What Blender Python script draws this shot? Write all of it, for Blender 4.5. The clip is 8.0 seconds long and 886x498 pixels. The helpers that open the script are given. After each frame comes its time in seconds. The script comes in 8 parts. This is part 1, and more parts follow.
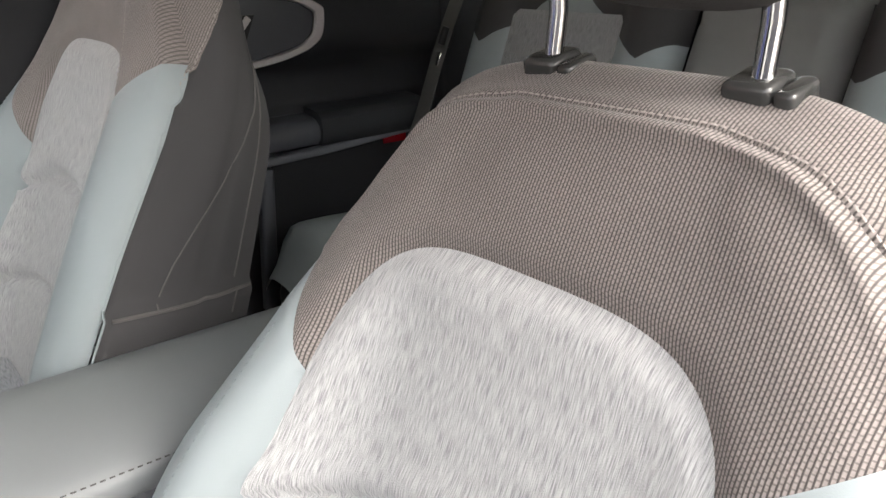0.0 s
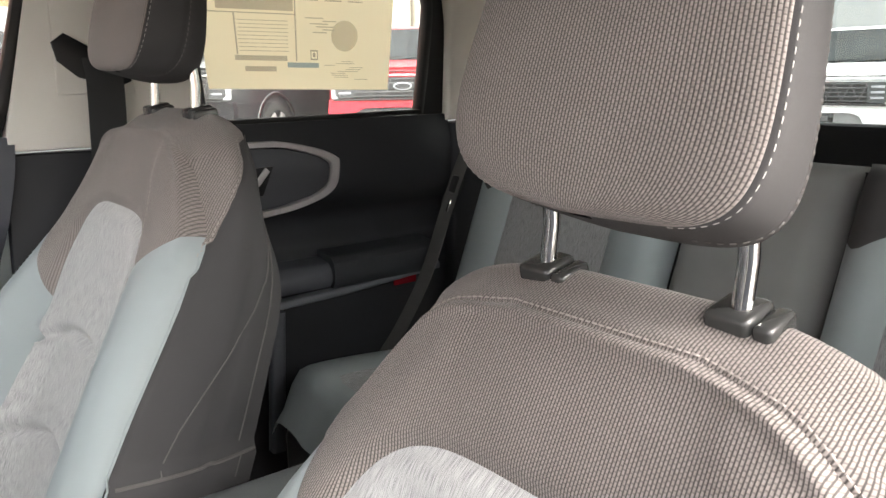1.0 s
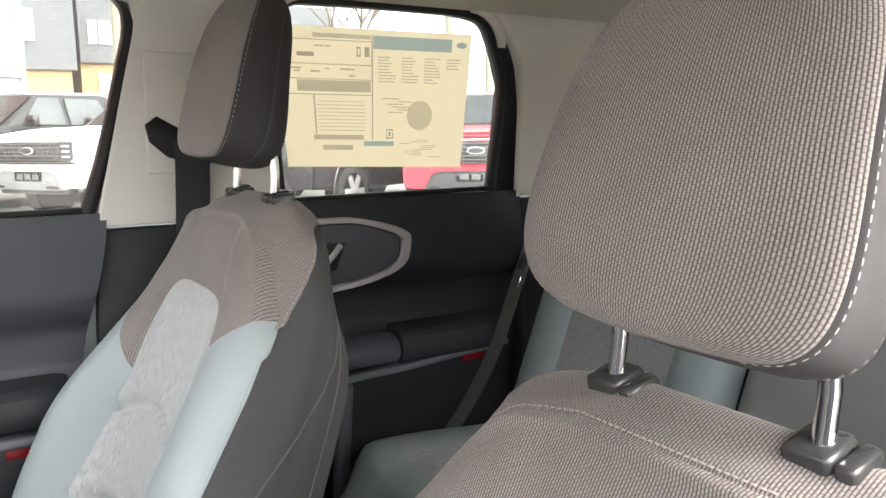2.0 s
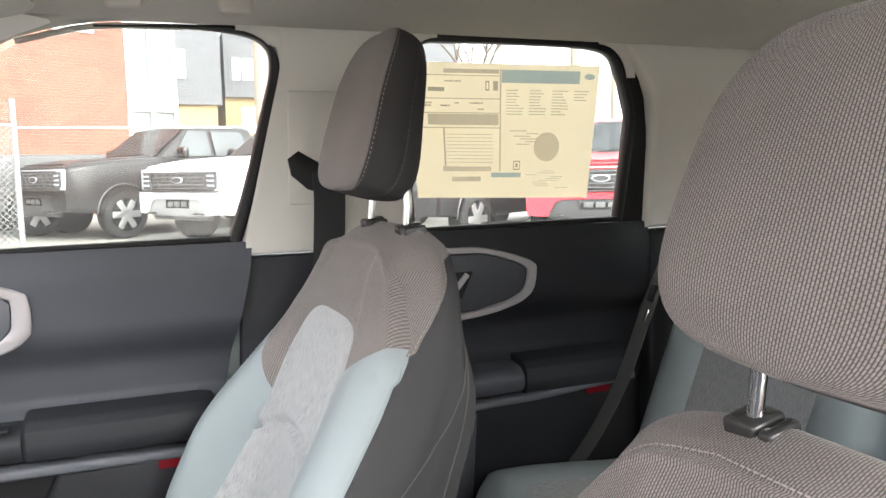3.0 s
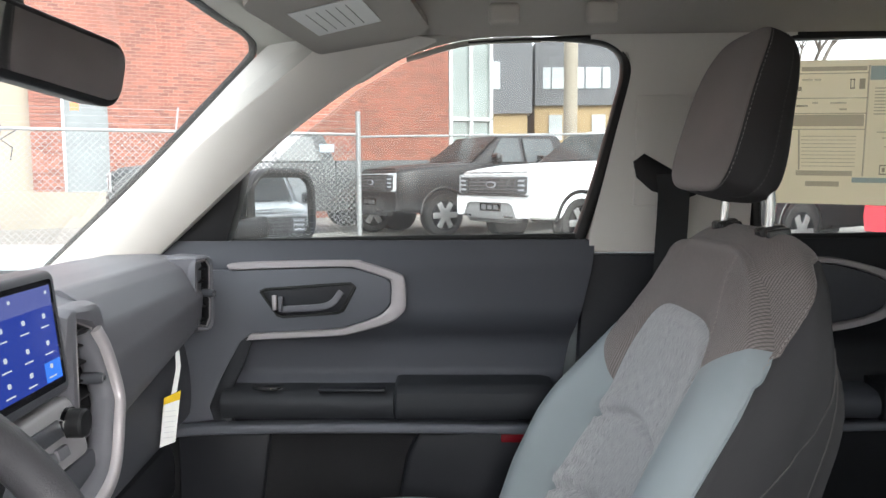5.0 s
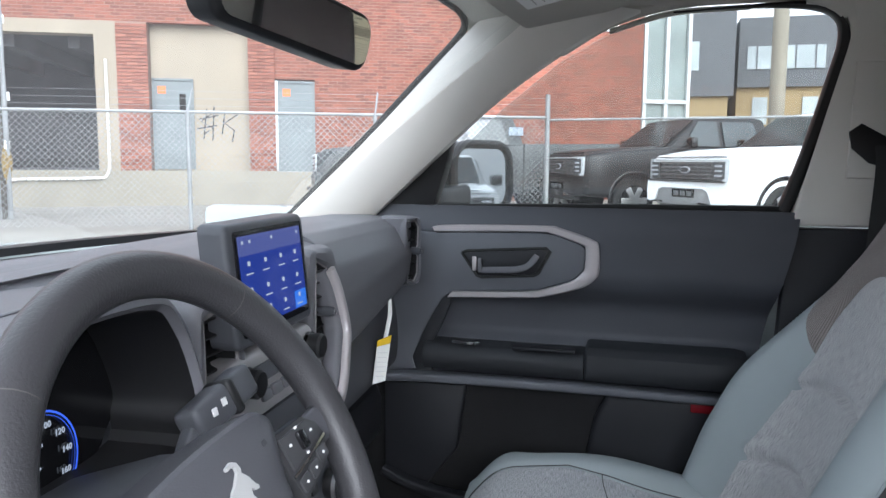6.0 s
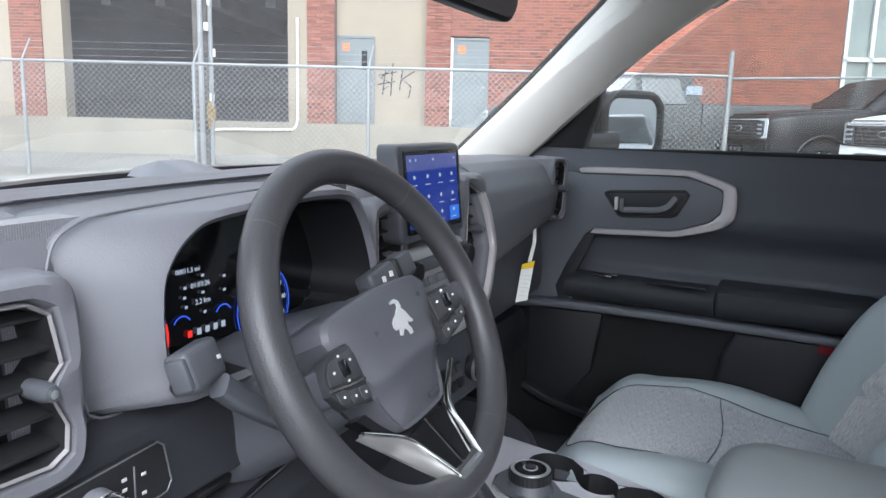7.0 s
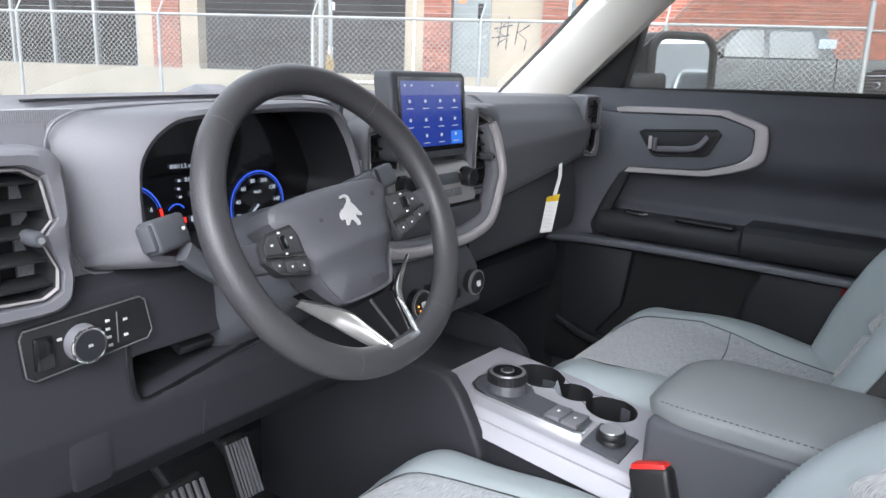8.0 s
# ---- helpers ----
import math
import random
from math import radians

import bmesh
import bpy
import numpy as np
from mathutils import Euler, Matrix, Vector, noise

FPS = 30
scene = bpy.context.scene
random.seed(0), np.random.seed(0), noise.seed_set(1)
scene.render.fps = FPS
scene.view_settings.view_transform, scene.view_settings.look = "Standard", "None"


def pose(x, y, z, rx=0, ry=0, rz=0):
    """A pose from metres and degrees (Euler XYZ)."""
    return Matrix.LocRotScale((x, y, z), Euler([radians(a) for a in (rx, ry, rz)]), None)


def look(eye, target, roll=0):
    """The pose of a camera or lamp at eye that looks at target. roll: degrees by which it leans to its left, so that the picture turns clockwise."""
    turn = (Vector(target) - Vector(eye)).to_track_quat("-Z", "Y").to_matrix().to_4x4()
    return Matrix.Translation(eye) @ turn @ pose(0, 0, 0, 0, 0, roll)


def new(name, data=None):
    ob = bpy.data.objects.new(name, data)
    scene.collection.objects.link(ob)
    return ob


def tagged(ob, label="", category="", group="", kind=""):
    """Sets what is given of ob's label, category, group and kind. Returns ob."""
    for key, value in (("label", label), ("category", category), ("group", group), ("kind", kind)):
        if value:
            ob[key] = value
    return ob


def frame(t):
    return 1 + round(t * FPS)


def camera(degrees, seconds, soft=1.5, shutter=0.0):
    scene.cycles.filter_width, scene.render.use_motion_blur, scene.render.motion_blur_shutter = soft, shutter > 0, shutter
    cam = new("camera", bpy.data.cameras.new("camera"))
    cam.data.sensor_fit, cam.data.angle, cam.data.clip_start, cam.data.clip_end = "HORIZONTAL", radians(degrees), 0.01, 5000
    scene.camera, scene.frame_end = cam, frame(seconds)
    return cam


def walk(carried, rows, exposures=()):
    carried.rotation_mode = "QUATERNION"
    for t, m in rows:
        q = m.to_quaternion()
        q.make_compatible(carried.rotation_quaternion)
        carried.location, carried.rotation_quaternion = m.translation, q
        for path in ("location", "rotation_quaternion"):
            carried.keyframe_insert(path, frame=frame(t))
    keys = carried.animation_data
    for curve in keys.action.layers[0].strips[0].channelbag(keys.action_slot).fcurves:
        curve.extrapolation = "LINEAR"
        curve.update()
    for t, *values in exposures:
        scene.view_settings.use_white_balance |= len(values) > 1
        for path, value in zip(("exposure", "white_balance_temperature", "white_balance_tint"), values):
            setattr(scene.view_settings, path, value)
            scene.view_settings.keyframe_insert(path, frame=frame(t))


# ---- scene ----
cam = camera(61.2, 8.0)
PATH = [
    (0, (-0.666, 0.481, 1.248), (0.823, -0.628, 0.504), -1.4),
    (0.5, (-0.667, 0.477, 1.287), (0.867, -0.662, 0.695), -1.2),
    (1, (-0.674, 0.472, 1.314), (0.906, -0.666, 0.858), -1.0),
    (1.2, (-0.678, 0.473, 1.318), (0.925, -0.658, 0.928), -0.3),
    (2.3, (-0.67, 0.465, 1.355), (1.079, -0.47, 1.091), -0.9),
    (2.5, (-0.671, 0.468, 1.356), (1.108, -0.41, 1.107), -1.0),
    (3, (-0.682, 0.481, 1.356), (1.173, -0.232, 1.137), -1.1),
    (3.5, (-0.691, 0.502, 1.355), (1.227, -0.028, 1.152), -1.1),
    (4, (-0.699, 0.525, 1.352), (1.261, 0.178, 1.161), -1.1),
    (4.5, (-0.71, 0.549, 1.349), (1.275, 0.392, 1.164), -0.9),
    (4.7, (-0.716, 0.558, 1.349), (1.274, 0.482, 1.161), -0.7),
    (5.8, (-0.778, 0.588, 1.324), (1.160, 1.027, 1.112), 0.2),
    (6, (-0.804, 0.585, 1.315), (1.109, 1.12, 1.086), 0.3),
    (6.5, (-0.907, 0.539, 1.296), (0.924, 1.295, 1.016), 0.9),
    (7, (-0.974, 0.477, 1.285), (0.76, 1.413, 0.943), 1.5),
    (7.5, (-0.971, 0.362, 1.265), (0.661, 1.44, 0.85), 2.1),
    (8, (-0.969, 0.256, 1.25), (0.58, 1.434, 0.788), 2.0),
]
EXPOSURES = [(0, 3.3, 6800, 10), (0.5, 3.45, 6800, 10), (1.2, 3.6, 6800, 9), (2.5, 3.9, 6500, 8), (3.5, 3.8, 6500, 10), (4.5, 3.2, 6450, 9), (6, 2.45, 5750, 8), (7, 2.35, 5750, 8), (8, 2.6, 5950, 9)]
walk(cam, [(t, look(eye, target, roll)) for t, eye, target, roll in PATH], EXPOSURES)

# ---- light ----
SUN_EL, SUN_AZ = 36.0, 238.0
world = bpy.data.worlds.new("overcast_sky")
scene.world = world
world.use_nodes = True
wn = world.node_tree
wn.nodes.clear()
sky = wn.nodes.new("ShaderNodeTexSky")
sky.sky_type, sky.sun_disc = "NISHITA", False
sky.sun_elevation, sky.sun_rotation = radians(SUN_EL), radians(SUN_AZ)
sky.air_density, sky.dust_density, sky.ozone_density = 1.0, 5.0, 1.0
grey = wn.nodes.new("ShaderNodeHueSaturation")
grey.inputs["Saturation"].default_value = 0.25
back = wn.nodes.new("ShaderNodeBackground")
back.inputs["Strength"].default_value = 0.15
wout = wn.nodes.new("ShaderNodeOutputWorld")
cloud = wn.nodes.new("ShaderNodeMix")
cloud.data_type = "RGBA"
cloud.inputs[0].default_value = 0.6
cloud.inputs["B"].default_value = (5.0, 5.0, 5.1, 1)
wn.links.new(sky.outputs[0], grey.inputs["Color"])
wn.links.new(grey.outputs[0], cloud.inputs["A"])
wn.links.new(cloud.outputs["Result"], back.inputs["Color"])
wn.links.new(back.outputs[0], wout.inputs[0])

sun_data = bpy.data.lights.new("sun", "SUN")
sun_data.energy, sun_data.angle, sun_data.color = 0.5, radians(60), (1.0, 0.96, 0.9)
sun = new("sun", sun_data)
el, az = radians(SUN_EL), radians(SUN_AZ)
sun_way = Vector((math.sin(az) * math.cos(el), math.cos(az) * math.cos(el), math.sin(el)))
sun.matrix_world = look(sun_way * 30, (0, 0, 0))


# ---- materials ----
def nodes_of(name):
    m = bpy.data.materials.new(name)
    m.use_nodes = True
    nt = m.node_tree
    return m, nt, nt.nodes["Principled BSDF"]


def add(nt, kind, **values):
    n = nt.nodes.new(kind)
    for key, value in values.items():
        n.inputs[key].default_value = value
    return n


def ramp(nt, source, stops):
    r = nt.nodes.new("ShaderNodeValToRGB")
    while len(r.color_ramp.elements) < len(stops):
        r.color_ramp.elements.new(0.5)
    for e, (at, c) in zip(r.color_ramp.elements, stops):
        e.position, e.color = at, (*c, 1)
    nt.links.new(source, r.inputs[0])
    return r


def shade(c, k):
    return tuple(min(1, v * k) for v in c)


def plain(name, color, rough=0.5, metal=0.0, grain=900.0, bump=0.15, vary=0.12, coat=0.0, patch=6.0):
    """A surface with fine grain and slow mottling."""
    m, nt, p = nodes_of(name)
    co = nt.nodes.new("ShaderNodeTexCoord")
    slow = add(nt, "ShaderNodeTexNoise", Scale=patch, Detail=4.0)
    fine = add(nt, "ShaderNodeTexNoise", Scale=grain, Detail=2.0)
    nt.links.new(co.outputs["Object"], slow.inputs["Vector"])
    nt.links.new(co.outputs["Object"], fine.inputs["Vector"])
    r = ramp(nt, slow.outputs[0], [(0.3, shade(color, 1 - vary)), (0.7, shade(color, 1 + vary))])
    nt.links.new(r.outputs[0], p.inputs["Base Color"])
    rr = nt.nodes.new("ShaderNodeMapRange")
    rr.inputs["To Min"].default_value, rr.inputs["To Max"].default_value = rough - 0.06, min(1, rough + 0.06)
    nt.links.new(slow.outputs[0], rr.inputs["Value"])
    nt.links.new(rr.outputs[0], p.inputs["Roughness"])
    p.inputs["Metallic"].default_value = metal
    p.inputs["Coat Weight"].default_value = coat
    if bump:
        b = nt.nodes.new("ShaderNodeBump")
        b.inputs["Strength"].default_value, b.inputs["Distance"].default_value = bump, 0.0006
        nt.links.new(fine.outputs[0], b.inputs["Height"])
        nt.links.new(b.outputs[0], p.inputs["Normal"])
    p.inputs["Specular IOR Level"].default_value = 0.28 if sum(color) < 0.33 and rough > 0.3 else 0.4
    return m


def weave(name, dark, light, cell, tall, rough=0.85):
    """Ribbed twill cloth: columns of staggered raised threads, in metres of the UV map."""
    m, nt, p = nodes_of(name)

    def calc(op, a, b=None):
        n = nt.nodes.new("ShaderNodeMath")
        n.operation = op
        for k, v in enumerate((a, b)):
            if v is None:
                continue
            if isinstance(v, float):
                n.inputs[k].default_value = v
            else:
                nt.links.new(v, n.inputs[k])
        return n.outputs[0]

    def soften(v, lo, hi):
        n = nt.nodes.new("ShaderNodeMapRange")
        n.interpolation_type = "SMOOTHSTEP"
        n.inputs["From Min"].default_value, n.inputs["From Max"].default_value = lo, hi
        nt.links.new(v, n.inputs["Value"])
        return n.outputs[0]

    uv = nt.nodes.new("ShaderNodeUVMap")
    sep = nt.nodes.new("ShaderNodeSeparateXYZ")
    nt.links.new(uv.outputs[0], sep.inputs[0])
    x = calc("ADD", calc("MULTIPLY", sep.outputs["X"], 1.0 / cell), 1000.0)
    y = calc("MULTIPLY", sep.outputs["Y"], 1.0 / tall)
    y = calc("ADD", calc("ADD", y, calc("MULTIPLY", calc("FLOOR", x), 0.5)), 1000.0)
    rib = soften(calc("PINGPONG", x, 0.5), 0.06, 0.30)
    dash = soften(calc("PINGPONG", y, 0.5), 0.03, 0.22)
    fac = calc("MULTIPLY", rib, calc("ADD", calc("MULTIPLY", dash, 0.5), 0.5))
    mixer = nt.nodes.new("ShaderNodeMix")
    mixer.data_type = "RGBA"
    nt.links.new(fac, mixer.inputs[0])
    mixer.inputs["A"].default_value, mixer.inputs["B"].default_value = (*dark, 1), (*light, 1)
    slow = add(nt, "ShaderNodeTexNoise", Scale=9.0, Detail=3.0)
    grain = add(nt, "ShaderNodeTexNoise", Scale=420.0, Detail=1.0)
    nt.links.new(uv.outputs[0], slow.inputs["Vector"])
    nt.links.new(uv.outputs[0], grain.inputs["Vector"])
    both = calc("ADD", calc("MULTIPLY", slow.outputs[0], 0.4), calc("MULTIPLY", grain.outputs[0], 0.6))
    tone = ramp(nt, both, [(0.3, (0.72, 0.72, 0.72)), (0.7, (1.12, 1.12, 1.12))])
    mix = nt.nodes.new("ShaderNodeMix")
    mix.data_type, mix.blend_type = "RGBA", "MULTIPLY"
    mix.inputs[0].default_value = 1.0
    nt.links.new(mixer.outputs["Result"], mix.inputs["A"])
    nt.links.new(tone.outputs[0], mix.inputs["B"])
    nt.links.new(mix.outputs["Result"], p.inputs["Base Color"])
    p.inputs["Roughness"].default_value = rough
    p.inputs["Sheen Weight"].default_value = 0.1
    b = nt.nodes.new("ShaderNodeBump")
    b.inputs["Strength"].default_value, b.inputs["Distance"].default_value = 0.45, cell * 0.25
    nt.links.new(fac, b.inputs["Height"])
    nt.links.new(b.outputs[0], p.inputs["Normal"])
    return m


def melange(name, dark, light, along=0):
    """Heathered cloth with short streaks along one direction of the UV map."""
    m, nt, p = nodes_of(name)
    uv = nt.nodes.new("ShaderNodeUVMap")
    mp = add(nt, "ShaderNodeMapping")
    mp.inputs["Scale"].default_value = (1500, 60, 1) if along == 0 else (60, 1500, 1)
    nt.links.new(uv.outputs[0], mp.inputs[0])
    st = add(nt, "ShaderNodeTexNoise", Scale=1.0, Detail=3.0, Roughness=0.6)
    nt.links.new(mp.outputs[0], st.inputs["Vector"])
    fine = add(nt, "ShaderNodeTexNoise", Scale=900.0, Detail=2.0)
    nt.links.new(uv.outputs[0], fine.inputs["Vector"])
    r = ramp(nt, st.outputs[0], [(0.36, dark), (0.52, shade(light, 0.8)), (0.66, light)])
    nt.links.new(r.outputs[0], p.inputs["Base Color"])
    p.inputs["Roughness"].default_value = 0.9
    p.inputs["Sheen Weight"].default_value = 0.2
    b = nt.nodes.new("ShaderNodeBump")
    b.inputs["Strength"].default_value, b.inputs["Distance"].default_value = 0.5, 0.0008
    nt.links.new(fine.outputs[0], b.inputs["Height"])
    nt.links.new(b.outputs[0], p.inputs["Normal"])
    return m


def glass_pane(name, tint=(0.93, 0.95, 0.94), veil=0.0):
    m, nt, p = nodes_of(name)
    nt.nodes.remove(p)
    t = nt.nodes.new("ShaderNodeBsdfTransparent")
    t.inputs[0].default_value = (*tint, 1)
    g = nt.nodes.new("ShaderNodeBsdfGlossy")
    g.inputs["Roughness"].default_value = 0.02
    fr = nt.nodes.new("ShaderNodeFresnel")
    fr.inputs[0].default_value = 1.45
    mx = nt.nodes.new("ShaderNodeMixShader")
    nt.links.new(fr.outputs[0], mx.inputs[0])
    nt.links.new(t.outputs[0], mx.inputs[1])
    nt.links.new(g.outputs[0], mx.inputs[2])
    last = mx
    # thin pale film mixed over the pane
    if veil:
        film = nt.nodes.new("ShaderNodeBsdfTranslucent")
        film.inputs[0].default_value = (0.9, 0.86, 0.82, 1)
        co = nt.nodes.new("ShaderNodeTexCoord")
        nz = add(nt, "ShaderNodeTexNoise", Scale=5.0, Detail=5.0)
        nt.links.new(co.outputs["Object"], nz.inputs["Vector"])
        mr = nt.nodes.new("ShaderNodeMapRange")
        mr.inputs["To Min"].default_value, mr.inputs["To Max"].default_value = veil * 0.6, veil * 1.4
        nt.links.new(nz.outputs[0], mr.inputs["Value"])
        last = nt.nodes.new("ShaderNodeMixShader")
        nt.links.new(mr.outputs[0], last.inputs[0])
        nt.links.new(mx.outputs[0], last.inputs[1])
        nt.links.new(film.outputs[0], last.inputs[2])
    nt.links.new(last.outputs[0], nt.nodes["Material Output"].inputs[0])
    return m


def glow(name, color, strength):
    m, nt, p = nodes_of(name)
    p.inputs["Base Color"].default_value = (0.01, 0.01, 0.012, 1)
    p.inputs["Roughness"].default_value = 0.12
    p.inputs["Emission Color"].default_value = (*color, 1)
    p.inputs["Emission Strength"].default_value = strength
    return m


def brick_wall(name):
    m, nt, p = nodes_of(name)
    uv = nt.nodes.new("ShaderNodeUVMap")
    br = nt.nodes.new("ShaderNodeTexBrick")
    br.inputs["Scale"].default_value = 1.0
    br.inputs["Brick Width"].default_value, br.inputs["Row Height"].default_value = 0.215, 0.075
    br.inputs["Mortar Size"].default_value = 0.006
    br.inputs["Color1"].default_value = (0.26, 0.086, 0.056, 1)
    br.inputs["Color2"].default_value = (0.15, 0.055, 0.038, 1)
    br.inputs["Mortar"].default_value = (0.27, 0.16, 0.12, 1)
    nt.links.new(uv.outputs[0], br.inputs["Vector"])
    slow = add(nt, "ShaderNodeTexNoise", Scale=0.7, Detail=5.0)
    nt.links.new(uv.outputs[0], slow.inputs["Vector"])
    mix = nt.nodes.new("ShaderNodeMix")
    mix.data_type, mix.blend_type = "RGBA", "MULTIPLY"
    mix.inputs[0].default_value = 0.45
    r = ramp(nt, slow.outputs[0], [(0.3, (0.7, 0.65, 0.62)), (0.7, (1, 1, 1))])
    nt.links.new(br.outputs["Color"], mix.inputs["A"])
    nt.links.new(r.outputs[0], mix.inputs["B"])
    nt.links.new(mix.outputs["Result"], p.inputs["Base Color"])
    p.inputs["Roughness"].default_value = 0.9
    b = nt.nodes.new("ShaderNodeBump")
    b.invert = True
    b.inputs["Distance"].default_value = 0.01
    nt.links.new(br.outputs["Fac"], b.inputs["Height"])
    nt.links.new(b.outputs[0], p.inputs["Normal"])
    return m


BEZEL = plain("satin_dark_bezel", (0.03, 0.03, 0.03), 0.25, bump=0.05, vary=0.03)
SEAM_CORD = plain("brown_seam_cord", (0.16, 0.138, 0.13), 0.85, bump=0.5, grain=900)
# One cloth, two tones: passenger copy flatter and paler to offset weaker light.
TWILL_SOFT = weave("brown_twill_pale", (0.105, 0.090, 0.085), (0.225, 0.195, 0.184), 0.0027, 0.0034)
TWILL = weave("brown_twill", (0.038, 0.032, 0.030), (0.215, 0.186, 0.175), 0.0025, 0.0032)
HEATHER = melange("heather_cloth", (0.185, 0.183, 0.193), (0.44, 0.435, 0.435))
HEATHER_SEAT = melange("heather_cloth_seat", (0.10, 0.107, 0.12), (0.37, 0.38, 0.40), along=1)
VINYL = plain("pale_vinyl", (0.232, 0.260, 0.271), 0.5, bump=0.25, grain=1400, vary=0.04)
SIDE = plain("dark_side_cloth", (0.042, 0.0405, 0.042), 0.75, bump=0.4, grain=1800, vary=0.06)
PAD_SIDE = plain("dark_pad_cloth", (0.040, 0.038, 0.039), 0.75, bump=0.4, grain=1800, vary=0.06)
THREAD = plain("pale_thread", (0.30, 0.285, 0.275), 0.8, bump=0)
SIDE_SEAM = plain("side_seam_cord", (0.085, 0.079, 0.077), 0.8, bump=0)
THREAD_DARK = plain("dark_thread", (0.05, 0.05, 0.05), 0.8, bump=0)
DASH = plain("slate_dash_plastic", (0.108, 0.107, 0.119), 0.48, bump=0.5, grain=700, vary=0.05)
DASH_DARK = plain("charcoal_plastic", (0.055, 0.057, 0.065), 0.45, bump=0.4, grain=800, vary=0.06)
KNEE = plain("lower_dash_plastic", (0.018, 0.018, 0.022), 0.55, bump=0.5, grain=700, vary=0.06)
DOOR_MAT = plain("door_plastic", (0.054, 0.057, 0.067), 0.5, bump=0.5, grain=700, vary=0.05)
DOOR_UP = plain("door_upper_plastic", (0.092, 0.096, 0.11), 0.45, bump=0.5, grain=700, vary=0.05)
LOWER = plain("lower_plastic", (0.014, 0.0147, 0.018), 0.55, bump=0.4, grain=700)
BLACK = plain("black_plastic", (0.012, 0.012, 0.013), 0.4, bump=0.2)
GLOSS_BLACK = plain("gloss_black", (0.006, 0.006, 0.007), 0.1, bump=0, coat=0.5)
SILVER = plain("satin_silver", (0.37, 0.345, 0.35), 0.42, metal=0.35, bump=0.1, vary=0.03)
CONSOLE_SILVER = plain("console_silver", (0.31, 0.305, 0.33), 0.36, metal=0.12, bump=0.1, vary=0.03)
CHROME = plain("chrome", (0.85, 0.85, 0.84), 0.09, metal=1.0, bump=0, vary=0.02)
STEEL = plain("brushed_steel", (0.45, 0.45, 0.46), 0.3, metal=0.9, bump=0.1)
LEATHER = plain("wheel_leather", (0.034, 0.033, 0.036), 0.38, bump=0.6, grain=500, vary=0.06)
HUB = plain("hub_plastic", (0.056, 0.056, 0.064), 0.45, bump=0.4, grain=800, vary=0.04)
HEADLINER = plain("headliner_cloth", (0.39, 0.365, 0.328), 0.95, bump=0.5, grain=1200, vary=0.04)
PILLAR = plain("pale_pillar_plastic", (0.6, 0.57, 0.525), 0.6, bump=0.3, grain=900, vary=0.03)
RUBBER = plain("black_rubber", (0.012, 0.012, 0.012), 0.65, bump=0.2)
CARPET = plain("black_carpet", (0.011, 0.011, 0.012), 0.98, bump=1.0, grain=400, vary=0.2)
BELT = plain("seat_belt_webbing", (0.03, 0.03, 0.031), 0.8, bump=0.5, grain=1500)
RED = plain("red_plastic", (0.55, 0.02, 0.015), 0.35, bump=0)
RED_LENS = plain("red_reflector", (0.17, 0.006, 0.012), 0.2, bump=0)
PAPER = plain("white_paper", (0.75, 0.75, 0.73), 0.7, bump=0.1, vary=0.02)
YELLOW = plain("yellow_paper", (0.75, 0.5, 0.02), 0.6, bump=0, vary=0.03)
MIRROR = plain("mirror_glass", (0.9, 0.92, 0.93), 0.02, metal=1.0, bump=0, vary=0)
GLASS = glass_pane("window_glass", (0.77, 0.79, 0.78), 0.015)
# The windscreen's film stands in for dash reflections hazing the view.
WINDSHIELD = glass_pane("windshield_glass", (0.76, 0.79, 0.78), 0.03)


# ---- mesh helpers ----
def part(name, bm, material, parent=None, label="", flat=False, crease=38):
    if not flat:
        for f in bm.faces:
            f.smooth = True
        lim = radians(crease)
        for e in bm.edges:
            if len(e.link_faces) == 2 and e.calc_face_angle(0) > lim:
                e.smooth = False
    me = bpy.data.meshes.new(name)
    bm.to_mesh(me)
    bm.free()
    me.materials.append(material)
    ob = new(name, me)
    if parent is not None:
        ob.parent = parent
    if label:
        ob["label"] = label
    return ob


def thing(name, label, category, m=None, group="", kind=""):
    ob = new(name)
    ob.empty_display_size = 0.1
    if m is not None:
        ob.matrix_world = m
    return tagged(ob, label, category, group, kind)


def rbox(c, s, bev=0.004, seg=2, m=None, bm=None):
    """A box of size s round c with rounded edges."""
    bm = bm or bmesh.new()
    made = bmesh.ops.create_cube(bm, size=1.0)["verts"]
    for v in made:
        v.co = Vector((v.co.x * s[0], v.co.y * s[1], v.co.z * s[2]))
    if bev:
        edges = list({e for v in made for e in v.link_edges})
        made = bmesh.ops.bevel(bm, geom=edges, offset=min(bev, min(s) * 0.49), segments=seg, affect="EDGES", profile=0.5)["verts"]
        made = list({v for v in made})
    mat4 = Matrix.Translation(c) @ (m or Matrix())
    bmesh.ops.transform(bm, matrix=mat4, verts=made)
    return bm


def loft(rings, closed=True, caps=True, bm=None):
    bm = bm or bmesh.new()
    vs = [[bm.verts.new(p) for p in ring] for ring in rings]
    n = len(vs[0])
    for a, b in zip(vs, vs[1:]):
        for i in range(n if closed else n - 1):
            j = (i + 1) % n
            bm.faces.new((a[i], a[j], b[j], b[i]))
    if caps and closed:
        bm.faces.new(vs[0][::-1])
        bm.faces.new(vs[-1])
    bmesh.ops.recalc_face_normals(bm, faces=bm.faces[:])
    return bm


